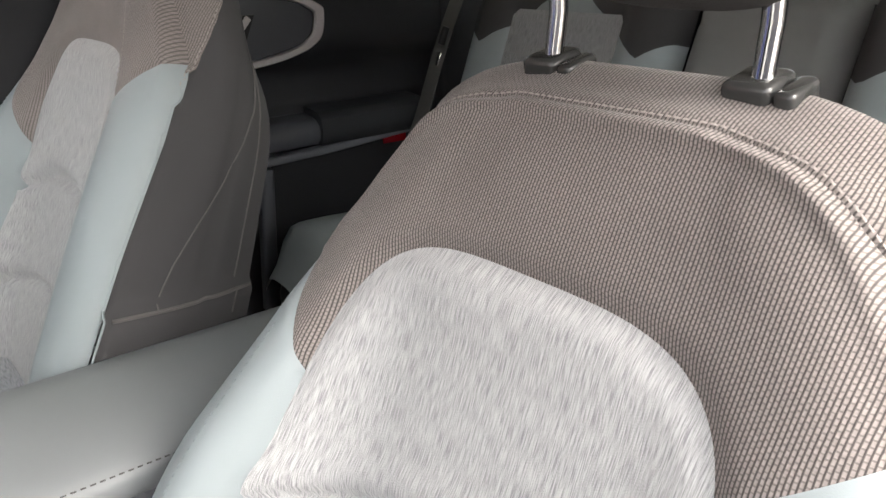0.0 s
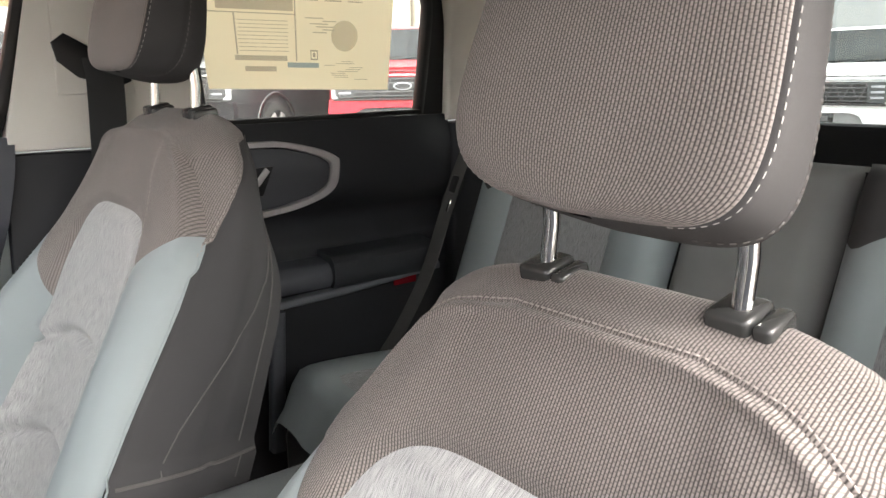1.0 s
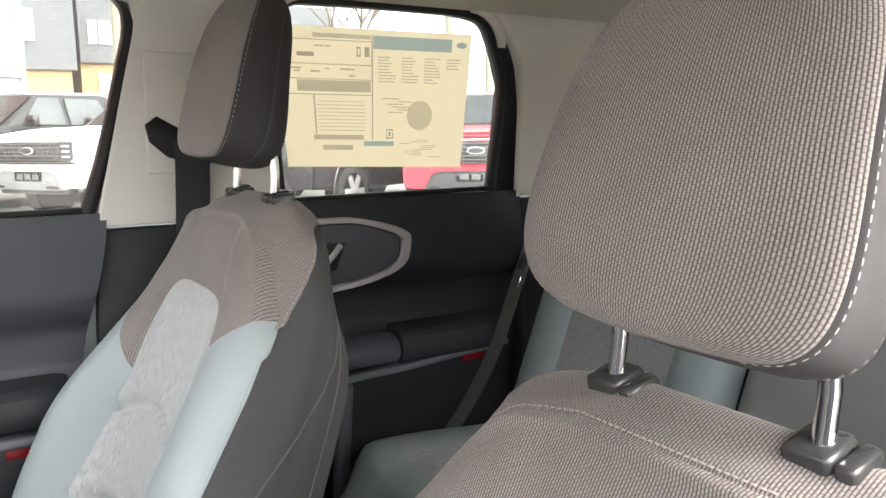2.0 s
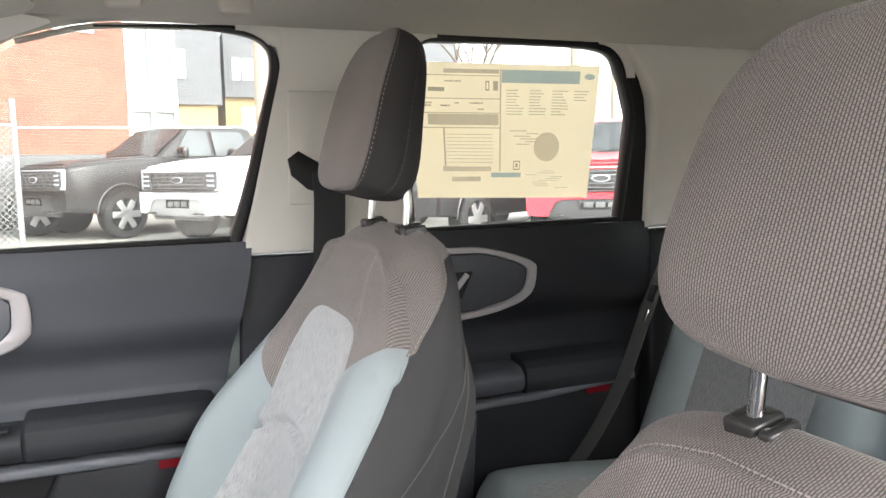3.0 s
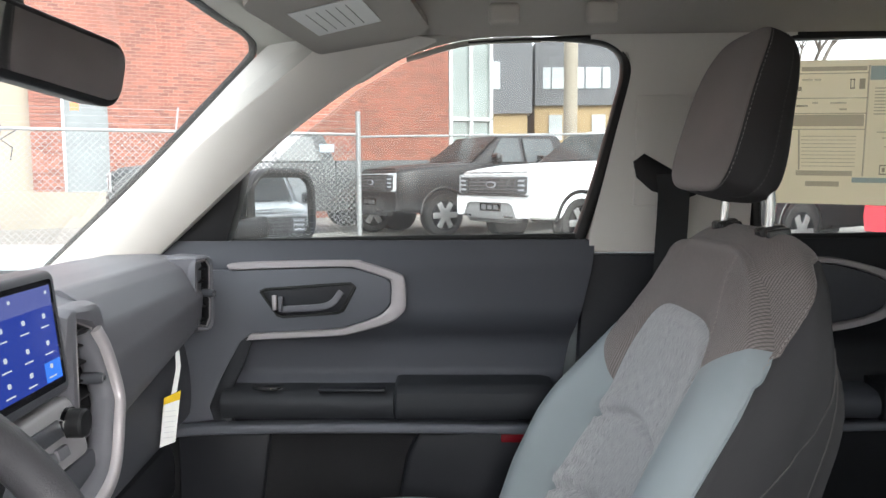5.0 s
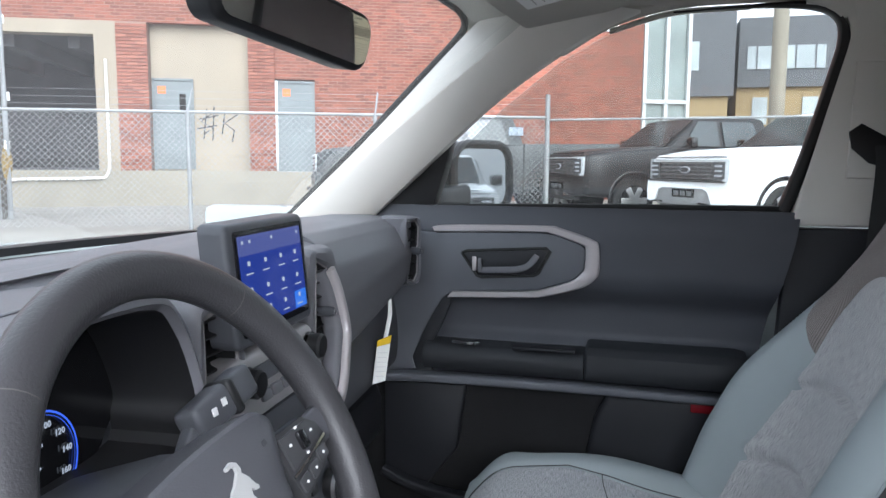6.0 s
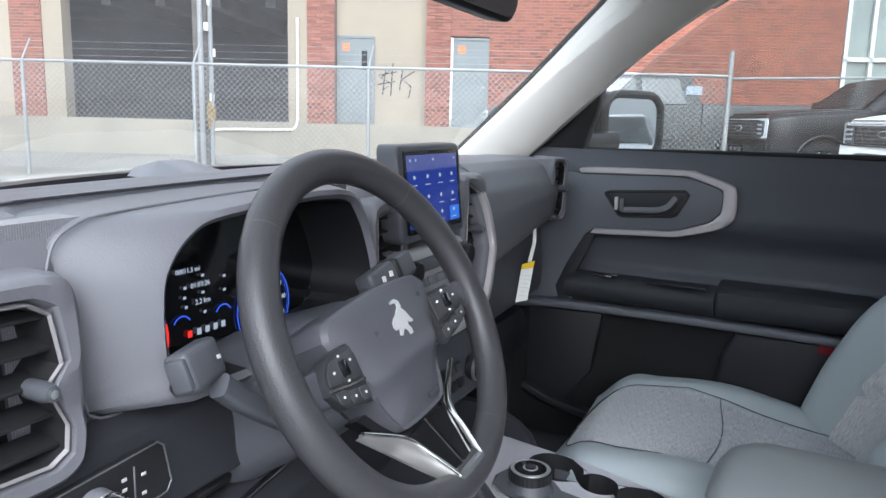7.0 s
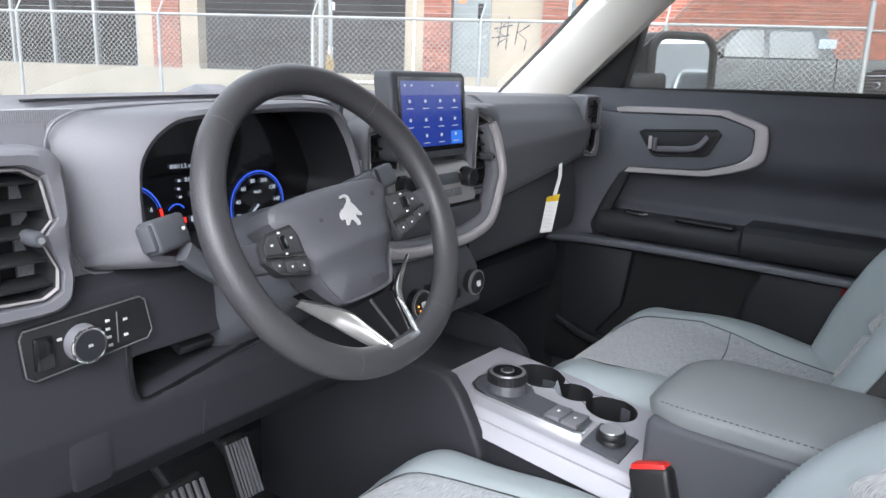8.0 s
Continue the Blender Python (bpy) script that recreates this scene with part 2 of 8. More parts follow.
def smooth_line(pts, n):
    """Catmull-Rom through points, n steps a span."""
    pts = [Vector(p) for p in pts]
    ext = [2 * pts[0] - pts[1]] + pts + [2 * pts[-1] - pts[-2]]
    out = []
    for i in range(1, len(ext) - 2):
        a, b, c, d = ext[i - 1 : i + 3]
        for k in range(n):
            t = k / n
            out.append(0.5 * (2 * b + (c - a) * t + (2 * a - 5 * b + 4 * c - d) * t * t + (3 * b - a - 3 * c + d) * t ** 3))
    return out + [pts[-1]]


def sweep(line, shape, side=Vector((1, 0, 0)), closed=False, bm=None, scale=None):
    """Sweep a 2D outline along a line; its second axis stays nearest to side."""
    line = [Vector(p) for p in line]
    rings = []
    n = len(line)
    for i, p in enumerate(line):
        a = line[(i - 1) % n] if (i or closed) else line[i]
        b = line[(i + 1) % n] if (i < n - 1 or closed) else line[i]
        t = (b - a).normalized()
        u = t.cross(side).normalized()
        w = u.cross(t).normalized()
        k = scale[i] if scale else 1.0
        rings.append([p + u * x * k + w * y * k for x, y in shape])
    if closed:
        rings.append(rings[0])
    bm = loft(rings, True, not closed, bm)
    if closed:
        bmesh.ops.remove_doubles(bm, verts=bm.verts[:], dist=1e-6)
    return bm


def circle(r, n=12, ry=None):
    return [(r * math.cos(2 * math.pi * i / n), (ry or r) * math.sin(2 * math.pi * i / n)) for i in range(n)]


def rrect(w, h, r, n=3):
    out = []
    for cx, cy, a in ((w / 2 - r, h / 2 - r, 0), (-w / 2 + r, h / 2 - r, 90), (-w / 2 + r, -h / 2 + r, 180), (w / 2 - r, -h / 2 + r, 270)):
        for k in range(n + 1):
            t = radians(a + 90 * k / n)
            out.append((cx + r * math.cos(t), cy + r * math.sin(t)))
    return out


def tube(line, r, n=10, bm=None, side=Vector((1, 0, 0))):
    return sweep(line, circle(r, n), side, bm=bm)


def prism(poly, put, depth, bev=0.0, seg=2, bm=None):
    """A plate: the 2D polygon, placed by put(a, b, h), from h = 0 to depth, front edge rounded."""
    n = len(poly)
    cx, cy = sum(p[0] for p in poly) / n, sum(p[1] for p in poly) / n
    rings = [[put(a, b, 0.0) for a, b in poly]]
    steps = [(0.0, 1.0)]
    if bev:
        steps = []
        for k in range(seg + 1):
            t = k / seg * math.pi / 2
            steps.append((bev * (1 - math.cos(t)), 1 - bev * (1 - math.sin(t)) / abs(depth)))
    for inset, h in steps:
        ring = []
        for i, (a, b) in enumerate(poly):
            pa, pb = poly[i - 1], poly[(i + 1) % n]
            e1 = Vector((a - pa[0], b - pa[1])).normalized()
            e2 = Vector((pb[0] - a, pb[1] - b)).normalized()
            nrm = Vector((-(e1.y + e2.y), e1.x + e2.x))
            if nrm.length < 1e-6:
                nrm = Vector((cx - a, cy - b))
            nrm.normalize()
            if nrm.dot(Vector((cx - a, cy - b))) < 0 and n < 9:
                nrm = -nrm
            ring.append(put(a + nrm.x * inset, b + nrm.y * inset, depth * h))
        rings.append(ring)
    return loft(rings, True, True, bm)


def on_x(x0, sign=-1):
    """Places plate points (y, z) on a wall at x0, growing inwards."""
    return lambda a, b, h: Vector((x0 + sign * h, a, b))


def on_y(y0, sign=-1):
    return lambda a, b, h: Vector((a, y0 + sign * h, b))


def on_z(z0, sign=1):
    return lambda a, b, h: Vector((a, b, z0 + sign * h))


def surface(f, nu, nv, thick=0.0, bm=None, away=None):
    """A sheet f(u, v), u and v from 0 to 1; with thick, a second side moved by away."""
    bm = bm or bmesh.new()
    g = [[bm.verts.new(f(i / nu, j / nv)) for j in range(nv + 1)] for i in range(nu + 1)]
    for i in range(nu):
        for j in range(nv):
            bm.faces.new((g[i][j], g[i + 1][j], g[i + 1][j + 1], g[i][j + 1]))
    if thick:
        off = Vector(away) * thick
        h = [[bm.verts.new(v.co + off) for v in row] for row in g]
        for i in range(nu):
            for j in range(nv):
                bm.faces.new((h[i][j + 1], h[i + 1][j + 1], h[i + 1][j], h[i][j]))
        for i in range(nu):
            bm.faces.new((g[i][0], h[i][0], h[i + 1][0], g[i + 1][0]))
            bm.faces.new((g[i][nv], g[i + 1][nv], h[i + 1][nv], h[i][nv]))
        for j in range(nv):
            bm.faces.new((g[0][j], g[0][j + 1], h[0][j + 1], h[0][j]))
            bm.faces.new((g[nu][j], h[nu][j], h[nu][j + 1], g[nu][j + 1]))
        bmesh.ops.recalc_face_normals(bm, faces=bm.faces[:])
    return bm


def lerp_at(x, table):
    """Smooth interpolation in rows of (x, value)."""
    if x <= table[0][0]:
        return table[0][1]
    for (a, p), (b, q) in zip(table, table[1:]):
        if x <= b:
            t = (x - a) / (b - a)
            return p + (q - p) * t
    return table[-1][1]


def soft(t):
    t = max(0.0, min(1.0, t))
    return t * t * (3 - 2 * t)


def clip(poly, f, keep):
    """The side of a parameter polygon where f has the sign keep."""
    out = []
    vals = [f(*p) * keep for p in poly]
    for i, p in enumerate(poly):
        q, a, b = poly[(i + 1) % len(poly)], vals[i], vals[(i + 1) % len(poly)]
        if a >= 0:
            out.append(p)
        if (a > 0 > b) or (a < 0 < b):
            t = a / (a - b)
            out.append((p[0] + (q[0] - p[0]) * t, p[1] + (q[1] - p[1]) * t))
    return out if len(out) > 2 else []


def panels(us, vs, place, uvs, regions, parent):
    """Upholstery: one curved sheet cut along its seams into panels. regions: (name, material, label, f); f > 0 inside."""
    made = [(bmesh.new(), {}) for _ in regions]
    layers = [bm.loops.layers.uv.new("UVMap") for bm, _ in made]
    for u0, u1 in zip(us, us[1:]):
        for v0, v1 in zip(vs, vs[1:]):
            rest = [(u0, v0), (u1, v0), (u1, v1), (u0, v1)]
            for k, (_, _, _, f) in enumerate(regions):
                piece = clip(rest, f, 1) if f else rest
                rest = clip(rest, f, -1) if f else []
                if piece:
                    bm, seen = made[k]
                    ring = []
                    for u, v in piece:
                        key = (round(u, 6), round(v, 6))
                        if key not in seen:
                            seen[key] = (bm.verts.new(place(u, v)), uvs(u, v))
                        if not ring or seen[key][0] is not ring[-1][0]:
                            ring.append(seen[key])
                    if len(ring) > 1 and ring[0][0] is ring[-1][0]:
                        ring.pop()
                    if len({id(r[0]) for r in ring}) > 2:
                        try:
                            face = bm.faces.new([r[0] for r in ring])
                        except ValueError:
                            continue
                        for lp, r in zip(face.loops, ring):
                            lp[layers[k]].uv = r[1]
                if not rest:
                    break
    obs = []
    for (bm, _), (name, material, label, _) in zip(made, regions):
        if bm.faces:
            obs.append(part(name, bm, material, parent, label, crease=60))
        else:
            bm.free()
    return obs


def spread(a, b, n):
    return [a + (b - a) * i / n for i in range(n + 1)]


def stitches(line, normal, length=0.0045, gap=0.0025, r=0.0006, bm=None):
    """Short raised threads along a line of points; normal(i) lifts them."""
    bm = bm or bmesh.new()
    run = 0.0
    for a, b in zip(line, line[1:]):
        d = (b - a).length
        if d < 1e-6:
            continue
        t = (b - a) / d
        up = normal
        w = t.cross(up).normalized()
        while run < d:
            c = a + t * run
            p, q = c - t * length / 2, c + t * length / 2
            vs = [bm.verts.new(v) for v in (p - w * r, p + w * r, q + w * r, q - w * r, p * 0.5 + q * 0.5 + up * r * 1.6 - t * length * 0.25, p * 0.5 + q * 0.5 + up * r * 1.6 + t * length * 0.25)]
            bm.faces.new((vs[0], vs[4], vs[1]))
            bm.faces.new((vs[1], vs[4], vs[5], vs[2]))
            bm.faces.new((vs[2], vs[5], vs[3]))
            bm.faces.new((vs[3], vs[5], vs[4], vs[0]))
            run += length + gap
        run -= d
    return bm


# ---- ground and shell of the car ----
def ground_z(x, y):
    return 0.02 * max(0.0, min(x, 40.0))


bm = surface(lambda u, v: Vector((-400 + 800 * u, -400 + 800 * v, ground_z(-400 + 800 * u, 0))), 160, 4)
ASPHALT = plain("pale_dry_asphalt", (0.23, 0.217, 0.195), 0.92, bump=0.6, grain=60, vary=0.12, patch=0.4)
ground = tagged(part("ground", bm, ASPHALT), "pale dry concrete and asphalt lot", "ground", kind="structure")

floor_ob = tagged(part("floor", rbox((0, 0.45, 0.43), (1.44, 2.9, 0.04), 0.01), CARPET), "black carpeted floor of the car cabin", "floor", kind="structure")


def head_z(x, y):
    return 1.650 - 0.015 * (x / 0.62) ** 2 - 0.022 * soft((abs(x) - 0.55) / 0.15) - 0.04 * soft((y - 0.55) / 0.4)


bm = surface(lambda u, v: Vector(((-0.70 + 1.4 * u), -1.35 + 2.30 * v, head_z(-0.70 + 1.4 * u, -1.35 + 2.30 * v))), 28, 30, 0.05, away=(0, 0, 1))
tagged(part("ceiling", bm, HEADLINER), "beige grey cloth headliner over the cabin", "ceiling", kind="structure")

BODY = plain("pale_body_paint", (0.36, 0.4, 0.4), 0.3, bump=0, vary=0.02, coat=0.6)
bm = surface(lambda u, v: Vector((-0.78 + 1.56 * u, 1.62 + 0.95 * v, 1.112 + 0.03 * math.sin(math.pi * u) + 0.02 * soft(u * 6) * soft((1 - u) * 6) - 0.10 * v * v)), 24, 10, 0.03, away=(0, 0, -1))
hood = tagged(part("hood", bm, BODY), "pale grey painted bonnet of the car", "bonnet", kind="structure")
bm = rbox((0, 1.55, 0.62), (1.5, 0.06, 1.0), 0.02)
tagged(part("wall_front", bm, LOWER), "black firewall ahead of the footwells", "firewall", kind="structure")
bm = rbox((0, -1.4, 0.80), (1.5, 0.06, 0.76), 0.02)
tagged(part("wall_rear", bm, LOWER), "black tailgate trim", "tailgate", kind="structure")


def pillar(name, lower, upper, label, material=PILLAR, kind="structure", thick=0.03):
    """A pillar between two edge lines, bowed inwards; lower and upper are rows of points."""
    a, b = smooth_line(lower, 8), smooth_line(upper, 8)
    mid = 0.5 * (a[len(a) // 2] + b[len(b) // 2])
    inward = Vector((-1 if mid.x > 0 else 1, 0, 0))

    def f(u, v):
        i = u * (len(a) - 1)
        k = min(int(i), len(a) - 2)
        p, q = a[k].lerp(a[k + 1], i - k), b[k].lerp(b[k + 1], i - k)
        return p.lerp(q, v) + inward * 0.022 * math.sin(math.pi * v) ** 0.7

    bm = surface(f, len(a) - 1, 8, thick, away=-inward)
    return tagged(part(name, bm, material), label, "pillar trim", kind=kind)


for sgn, side in ((1, "passenger"), (-1, "driver")):
    pillar("trim", [(sgn * 0.72, 1.20, 1.17), (sgn * 0.70, 1.02, 1.33), (sgn * 0.69, 0.88, 1.45), (sgn * 0.685, 0.72, 1.555), (sgn * 0.68, 0.62, 1.60)],
           [(sgn * 0.70, 1.40, 1.16), (sgn * 0.685, 1.19, 1.345), (sgn * 0.66, 1.05, 1.47), (sgn * 0.635, 0.93, 1.575), (sgn * 0.60, 0.86, 1.615)],
           "pale grey plastic trim of the windscreen pillar, " + side + " side")

# black seal between pillar and windscreen
for sgn in (1, -1):
    line = smooth_line([(sgn * 0.706, 1.405, 1.158), (sgn * 0.690, 1.196, 1.345), (sgn * 0.664, 1.056, 1.472), (sgn * 0.647, 0.965, 1.555), (sgn * 0.628, 0.945, 1.580), (sgn * 0.58, 0.945, 1.596), (sgn * 0.45, 0.955, 1.602), (0, 0.958, 1.608)], 6)
    tagged(part("trim", tube(line, 0.0075, 8), RUBBER), "black rubber seal along the windscreen edge", "window seal", kind="structure")

# roof rails above the side windows
for sgn in (1, -1):
    line = smooth_line([(sgn * 0.725, 0.70, 1.612), (sgn * 0.725, 0.45, 1.652), (sgn * 0.725, 0.0, 1.660), (sgn * 0.725, -0.5, 1.658), (sgn * 0.70, -1.3, 1.62)], 6)
    tagged(part("trim", sweep(line, rrect(0.05, 0.10, 0.02), Vector((1, 0, 0))), HEADLINER), "beige headliner edge along the roof rail", "roof rail", kind="structure")

# centre pillar, passenger side
P_B = [(0.335, 1.20), (0.288, 1.40), (0.256, 1.53), (0.246, 1.58), (0.252, 1.61), (0.275, 1.64), (-0.02, 1.64), (0.0, 1.58), (0.02, 1.20)]
tagged(part("trim", prism(P_B, on_x(0.765), 0.035, 0.008), PILLAR), "pale plastic centre pillar trim behind the front seat", "pillar trim", kind="structure")
tagged(part("trim", prism([(0.37, 0.5), (0.335, 1.196), (0.0, 1.196), (0.0, 0.5)], on_x(0.765), 0.03, 0.006), LOWER), "black lower trim of the centre pillar", "pillar trim", kind="structure")
# rounded corners where the pillars meet the roof edge


def corner(y, z, dy, dz, r, x=0.762, material=PILLAR):
    arc_pts = [(y + dy * r * (1 - math.cos(t)), z + dz * r * (1 - math.sin(t))) for t in spread(0, math.pi / 2, 7)]
    poly = [(y - dy * 0.02, z - dz * 0.02), (y - dy * 0.02, z + dz * r)] + arc_pts[:] + [(y + dy * r, z - dz * 0.02)]
    tagged(part("trim", prism(poly, on_x(x), 0.03, 0.004), material), "rounded corner of the window surround", "window trim", kind="structure")


corner(0.252, 1.607, 1, -1, 0.075)
corner(0.004, 1.612, -1, -1, 0.06)
corner(-0.505, 1.612, 1, -1, 0.07)
# rear quarter pillar
tagged(part("trim", prism([(-0.55, 1.21), (-0.565, 1.50), (-0.46, 1.66), (-1.35, 1.66), (-1.35, 1.21)], on_x(0.765), 0.05, 0.02, 3), PILLAR), "pale plastic rear quarter pillar trim", "pillar trim", kind="structure")
tagged(part("trim", prism([(-0.56, 0.45), (-0.56, 1.206), (-1.4, 1.206), (-1.4, 0.45)], on_x(0.765), 0.05, 0.02, 3), LOWER), "black lower rear quarter trim", "quarter trim", kind="structure")


# ---- doors of the passenger side ----
def seal_line(pts, x, r=0.009, n=6):
    return sweep(smooth_line([(x, *p) for p in pts], n), rrect(r * 1.6, r * 2.4, r * 0.6, 2), Vector((1, 0, 0)))


# front door
ARM_PAD = plain("armrest_vinyl", (0.02, 0.0215, 0.025), 0.6, bump=0.4, grain=1200, vary=0.05)
fdoor = thing("door_1", "closed front passenger door with dark grey lining and silver trim", "door", kind="structure")


def fbulge(y, z):
    up = -0.020 * soft((z - 1.03) / 0.06) * (1 - 0.5 * soft((z - 1.17) / 0.06))
    belly = 0.022 * soft((1.06 - z) / 0.05) * soft((z - 0.93) / 0.03)
    low = 0.012 * soft((0.90 - z) / 0.05)
    return up + belly + low


rear_edge = lambda z: 0.375 - 0.06 * soft((z - 0.9) / 0.35)
bm = surface(lambda u, v: Vector((0.742 + fbulge(0, 0.45 + 0.775 * v), 1.26 + (rear_edge(0.45 + 0.775 * v) - 1.26) * u, 0.45 + 0.775 * v)), 40, 90, 0.05, away=(1, 0, 0))
part("lining", bm, DOOR_MAT, fdoor)
F_OUT = [(1.03, 1.172), (1.012, 1.184), (0.80, 1.188), (0.765, 1.184), (0.70, 1.163), (0.686, 1.148), (0.684, 1.10), (0.692, 1.082), (0.72, 1.063), (0.79, 1.043), (0.83, 1.038), (1.0, 1.030)]
F_IN = [(1.02, 1.168), (1.008, 1.170), (0.81, 1.175), (0.78, 1.172), (0.722, 1.153), (0.712, 1.142), (0.713, 1.104), (0.72, 1.092), (0.74, 1.076), (0.80, 1.056), (0.835, 1.051), (0.99, 1.043)]


def strip(outer, inner, x0, h, bev=0.003):
    """A raised flat band between two edge lines."""
    bm = bmesh.new()
    rows = []
    for (a, b), (c, d) in zip(outer, inner):
        m = ((a + c) / 2, (b + d) / 2)
        rows.append([Vector((x0 + 0.01, a, b)), Vector((x0 - h + bev, a, b)), Vector((x0 - h, a + (m[0] - a) * 0.3, b + (m[1] - b) * 0.3)), Vector((x0 - h, c + (m[0] - c) * 0.3, d + (m[1] - d) * 0.3)), Vector((x0 - h + bev, c, d)), Vector((x0 + 0.01, c, d))])
    return loft(rows, True, True, bm)


def fine(pts, n=5):
    return [(p.x, p.y) for p in smooth_line([(a, b, 0) for a, b in pts], n)]


part("trim_band", strip(fine(F_OUT), fine(F_IN), 0.728, 0.016), SILVER, fdoor, "satin silver trim band")
part("upper_insert", prism([(1.20, 1.17)] + F_IN[1:] + [(1.012, 1.025), (1.055, 0.95), (1.078, 0.895), (1.07, 0.868), (1.20, 0.852)], on_x(0.745), 0.030, 0.006), DOOR_UP, fdoor, "smooth grey insert")
# handle cup and lever
HP = [(0.968, 1.127), (0.958, 1.132), (0.79, 1.143), (0.782, 1.136), (0.806, 1.09), (0.815, 1.085), (0.925, 1.077), (0.935, 1.08)]
cup = part("handle_cup", prism(HP, on_x(0.722), 0.0085, 0.002), BLACK, fdoor)
HPi = [(a + (0.875 - a) * 0.08, b + (1.108 - b) * 0.12) for a, b in HP]
part("recess", prism(HPi, on_x(0.716), 0.004, 0.001), LOWER, cup)
part("lever", sweep(smooth_line([(0.712, 0.925, 1.092), (0.706, 0.89, 1.095), (0.703, 0.85, 1.098), (0.703, 0.825, 1.107), (0.706, 0.808, 1.128)], 5), rrect(0.013, 0.006, 0.002), Vector((1, 0, 0))), DASH, cup, "grey pull lever")
part("cup_frame", tube([(0.7125, a, b) for a, b in HP] + [(0.7125, *HP[0])], 0.0028, 6), BEZEL, cup, "dark satin rim")
for dy, dz in ((0.0, 0.0), (-0.012, -0.003)):
    part("lock_button", rbox((0.709, 0.940 + dy, 1.106 + dz), (0.006, 0.009, 0.030), 0.002), DASH if dy else SILVER, cup)
part("scoop_edge", strip(fine([(1.025, 1.045), (1.052, 0.96), (1.085, 0.885), (1.075, 0.858)]), fine([(0.99, 1.03), (1.012, 0.975), (1.046, 0.90), (1.032, 0.862)]), 0.724, 0.006), ARM_PAD, fdoor)
# armrest: a long shelf with a padded rear half


def arm_section(y, padded):
    top = 0.948 if padded else 0.933
    x = 0.672 if padded else 0.68
    bot = 0.880
    return [Vector(p) for p in ((0.75, y, bot - 0.002), (x + 0.014, y, bot), (x + 0.003, y, bot + 0.012), (x, y, bot + 0.03), (x + 0.004, y, top - 0.014), (x + 0.016, y, top - 0.003), (x + 0.03, y, top), (0.75, y, top + 0.004))]


part("armrest", loft([arm_section(y, False) for y in (1.045, 1.03, 0.98, 0.85, 0.708)]), ARM_PAD, fdoor)
rows = []
for y, k in ((0.706, 0.9), (0.70, 1.0), (0.62, 1.0), (0.50, 1.0), (0.42, 1.0), (0.40, 0.9)):
    rows.append([Vector((0.75 + (p.x - 0.75) * k, y, 0.91 + (p.z - 0.91) * k)) for p in arm_section(y, True)])
part("arm_pad", loft(rows), ARM_PAD, fdoor, "black padded armrest")
part("arm_slot", rbox((0.70, 0.79, 0.937), (0.03, 0.13, 0.006), 0.003), LOWER, fdoor)
part("window_switch", prism([(0.985, 0.0), (0.955, -0.012), (0.935, -0.012), (0.925, 0.0)], lambda a, b, h: Vector((0.70 + b, a, 0.936 + h)), 0.006, 0.002), CHROME, fdoor)
# lower rim and pocket
part("sill_strip", sweep(smooth_line([(0.70, 1.20, 0.845), (0.70, 1.05, 0.858), (0.70, 0.72, 0.862), (0.705, 0.38, 0.858)], 6), rrect(0.018, 0.04, 0.006), Vector((1, 0, 0))), DOOR_UP, fdoor)
part("speaker_panel", prism([(1.14, 0.84), (0.955, 0.845), (0.975, 0.70), (1.04, 0.615), (1.14, 0.61)], on_x(0.735), 0.03, 0.008), LOWER, fdoor)
part("pocket_back", rbox((0.728, 0.79, 0.68), (0.01, 0.80, 0.33), 0.003), CARPET, fdoor, "black door pocket")
part("pocket_wall", prism([(0.66, 0.85), (0.38, 0.85), (0.38, 0.5), (0.72, 0.5), (0.70, 0.72), (0.685, 0.80)], on_x(0.735), 0.035, 0.012, 3), LOWER, fdoor)
part("pocket_lip", sweep(smooth_line([(0.70, 1.14, 0.64), (0.695, 1.06, 0.612), (0.69, 0.95, 0.60), (0.69, 0.75, 0.60)], 5), rrect(0.02, 0.03, 0.006), Vector((1, 0, 0))), LOWER, fdoor)
part("reflector", rbox((0.70, 0.470, 0.842), (0.006, 0.06, 0.024), 0.003), RED_LENS, fdoor, "dark red reflector")
part("window_seal", seal_line([(1.03, 1.222), (0.7, 1.228), (0.345, 1.231)], 0.745, 0.007), RUBBER, fdoor)
OPENING = [(0.345, 1.225), (0.31, 1.33), (0.272, 1.47), (0.256, 1.54), (0.265, 1.585), (0.31, 1.606), (0.42, 1.61), (0.56, 1.605), (0.68, 1.575), (0.78, 1.52), (0.90, 1.425), (1.03, 1.30), (1.07, 1.25)]
edge = smooth_line([(0.750, *p) for p in OPENING[:8]], 6)
taper = [1 - 0.8 * soft((i / (len(edge) - 1) - 0.55) / 0.4) for i in range(len(edge))]
part("window_frame", sweep(edge, rrect(0.024, 0.036, 0.009, 2), Vector((1, 0, 0)), scale=taper), BLACK, fdoor)
part("window_frame", seal_line(OPENING[6:9], 0.754, 0.006), HEADLINER, fdoor, "pale edge of the window frame")
part("frame_header", seal_line([(y, z + 0.026) for y, z in OPENING[4:10]], 0.758, 0.021), HEADLINER, fdoor)
part("mirror_sail", prism([(1.30, 1.16), (1.19, 1.25), (1.06, 1.37), (0.992, 1.40), (0.998, 1.365), (1.012, 1.30), (1.03, 1.246), (1.045, 1.205)], on_x(0.775), 0.04, 0.006), BLACK, fdoor)
w1 = tagged(part("window_1", prism([(0.345, 1.21)] + OPENING[1:] + [(1.08, 1.21)], on_x(0.777), 0.004), GLASS, flat=True), "clear front passenger side window glass", "window", kind="structure")
w1.visible_shadow = False

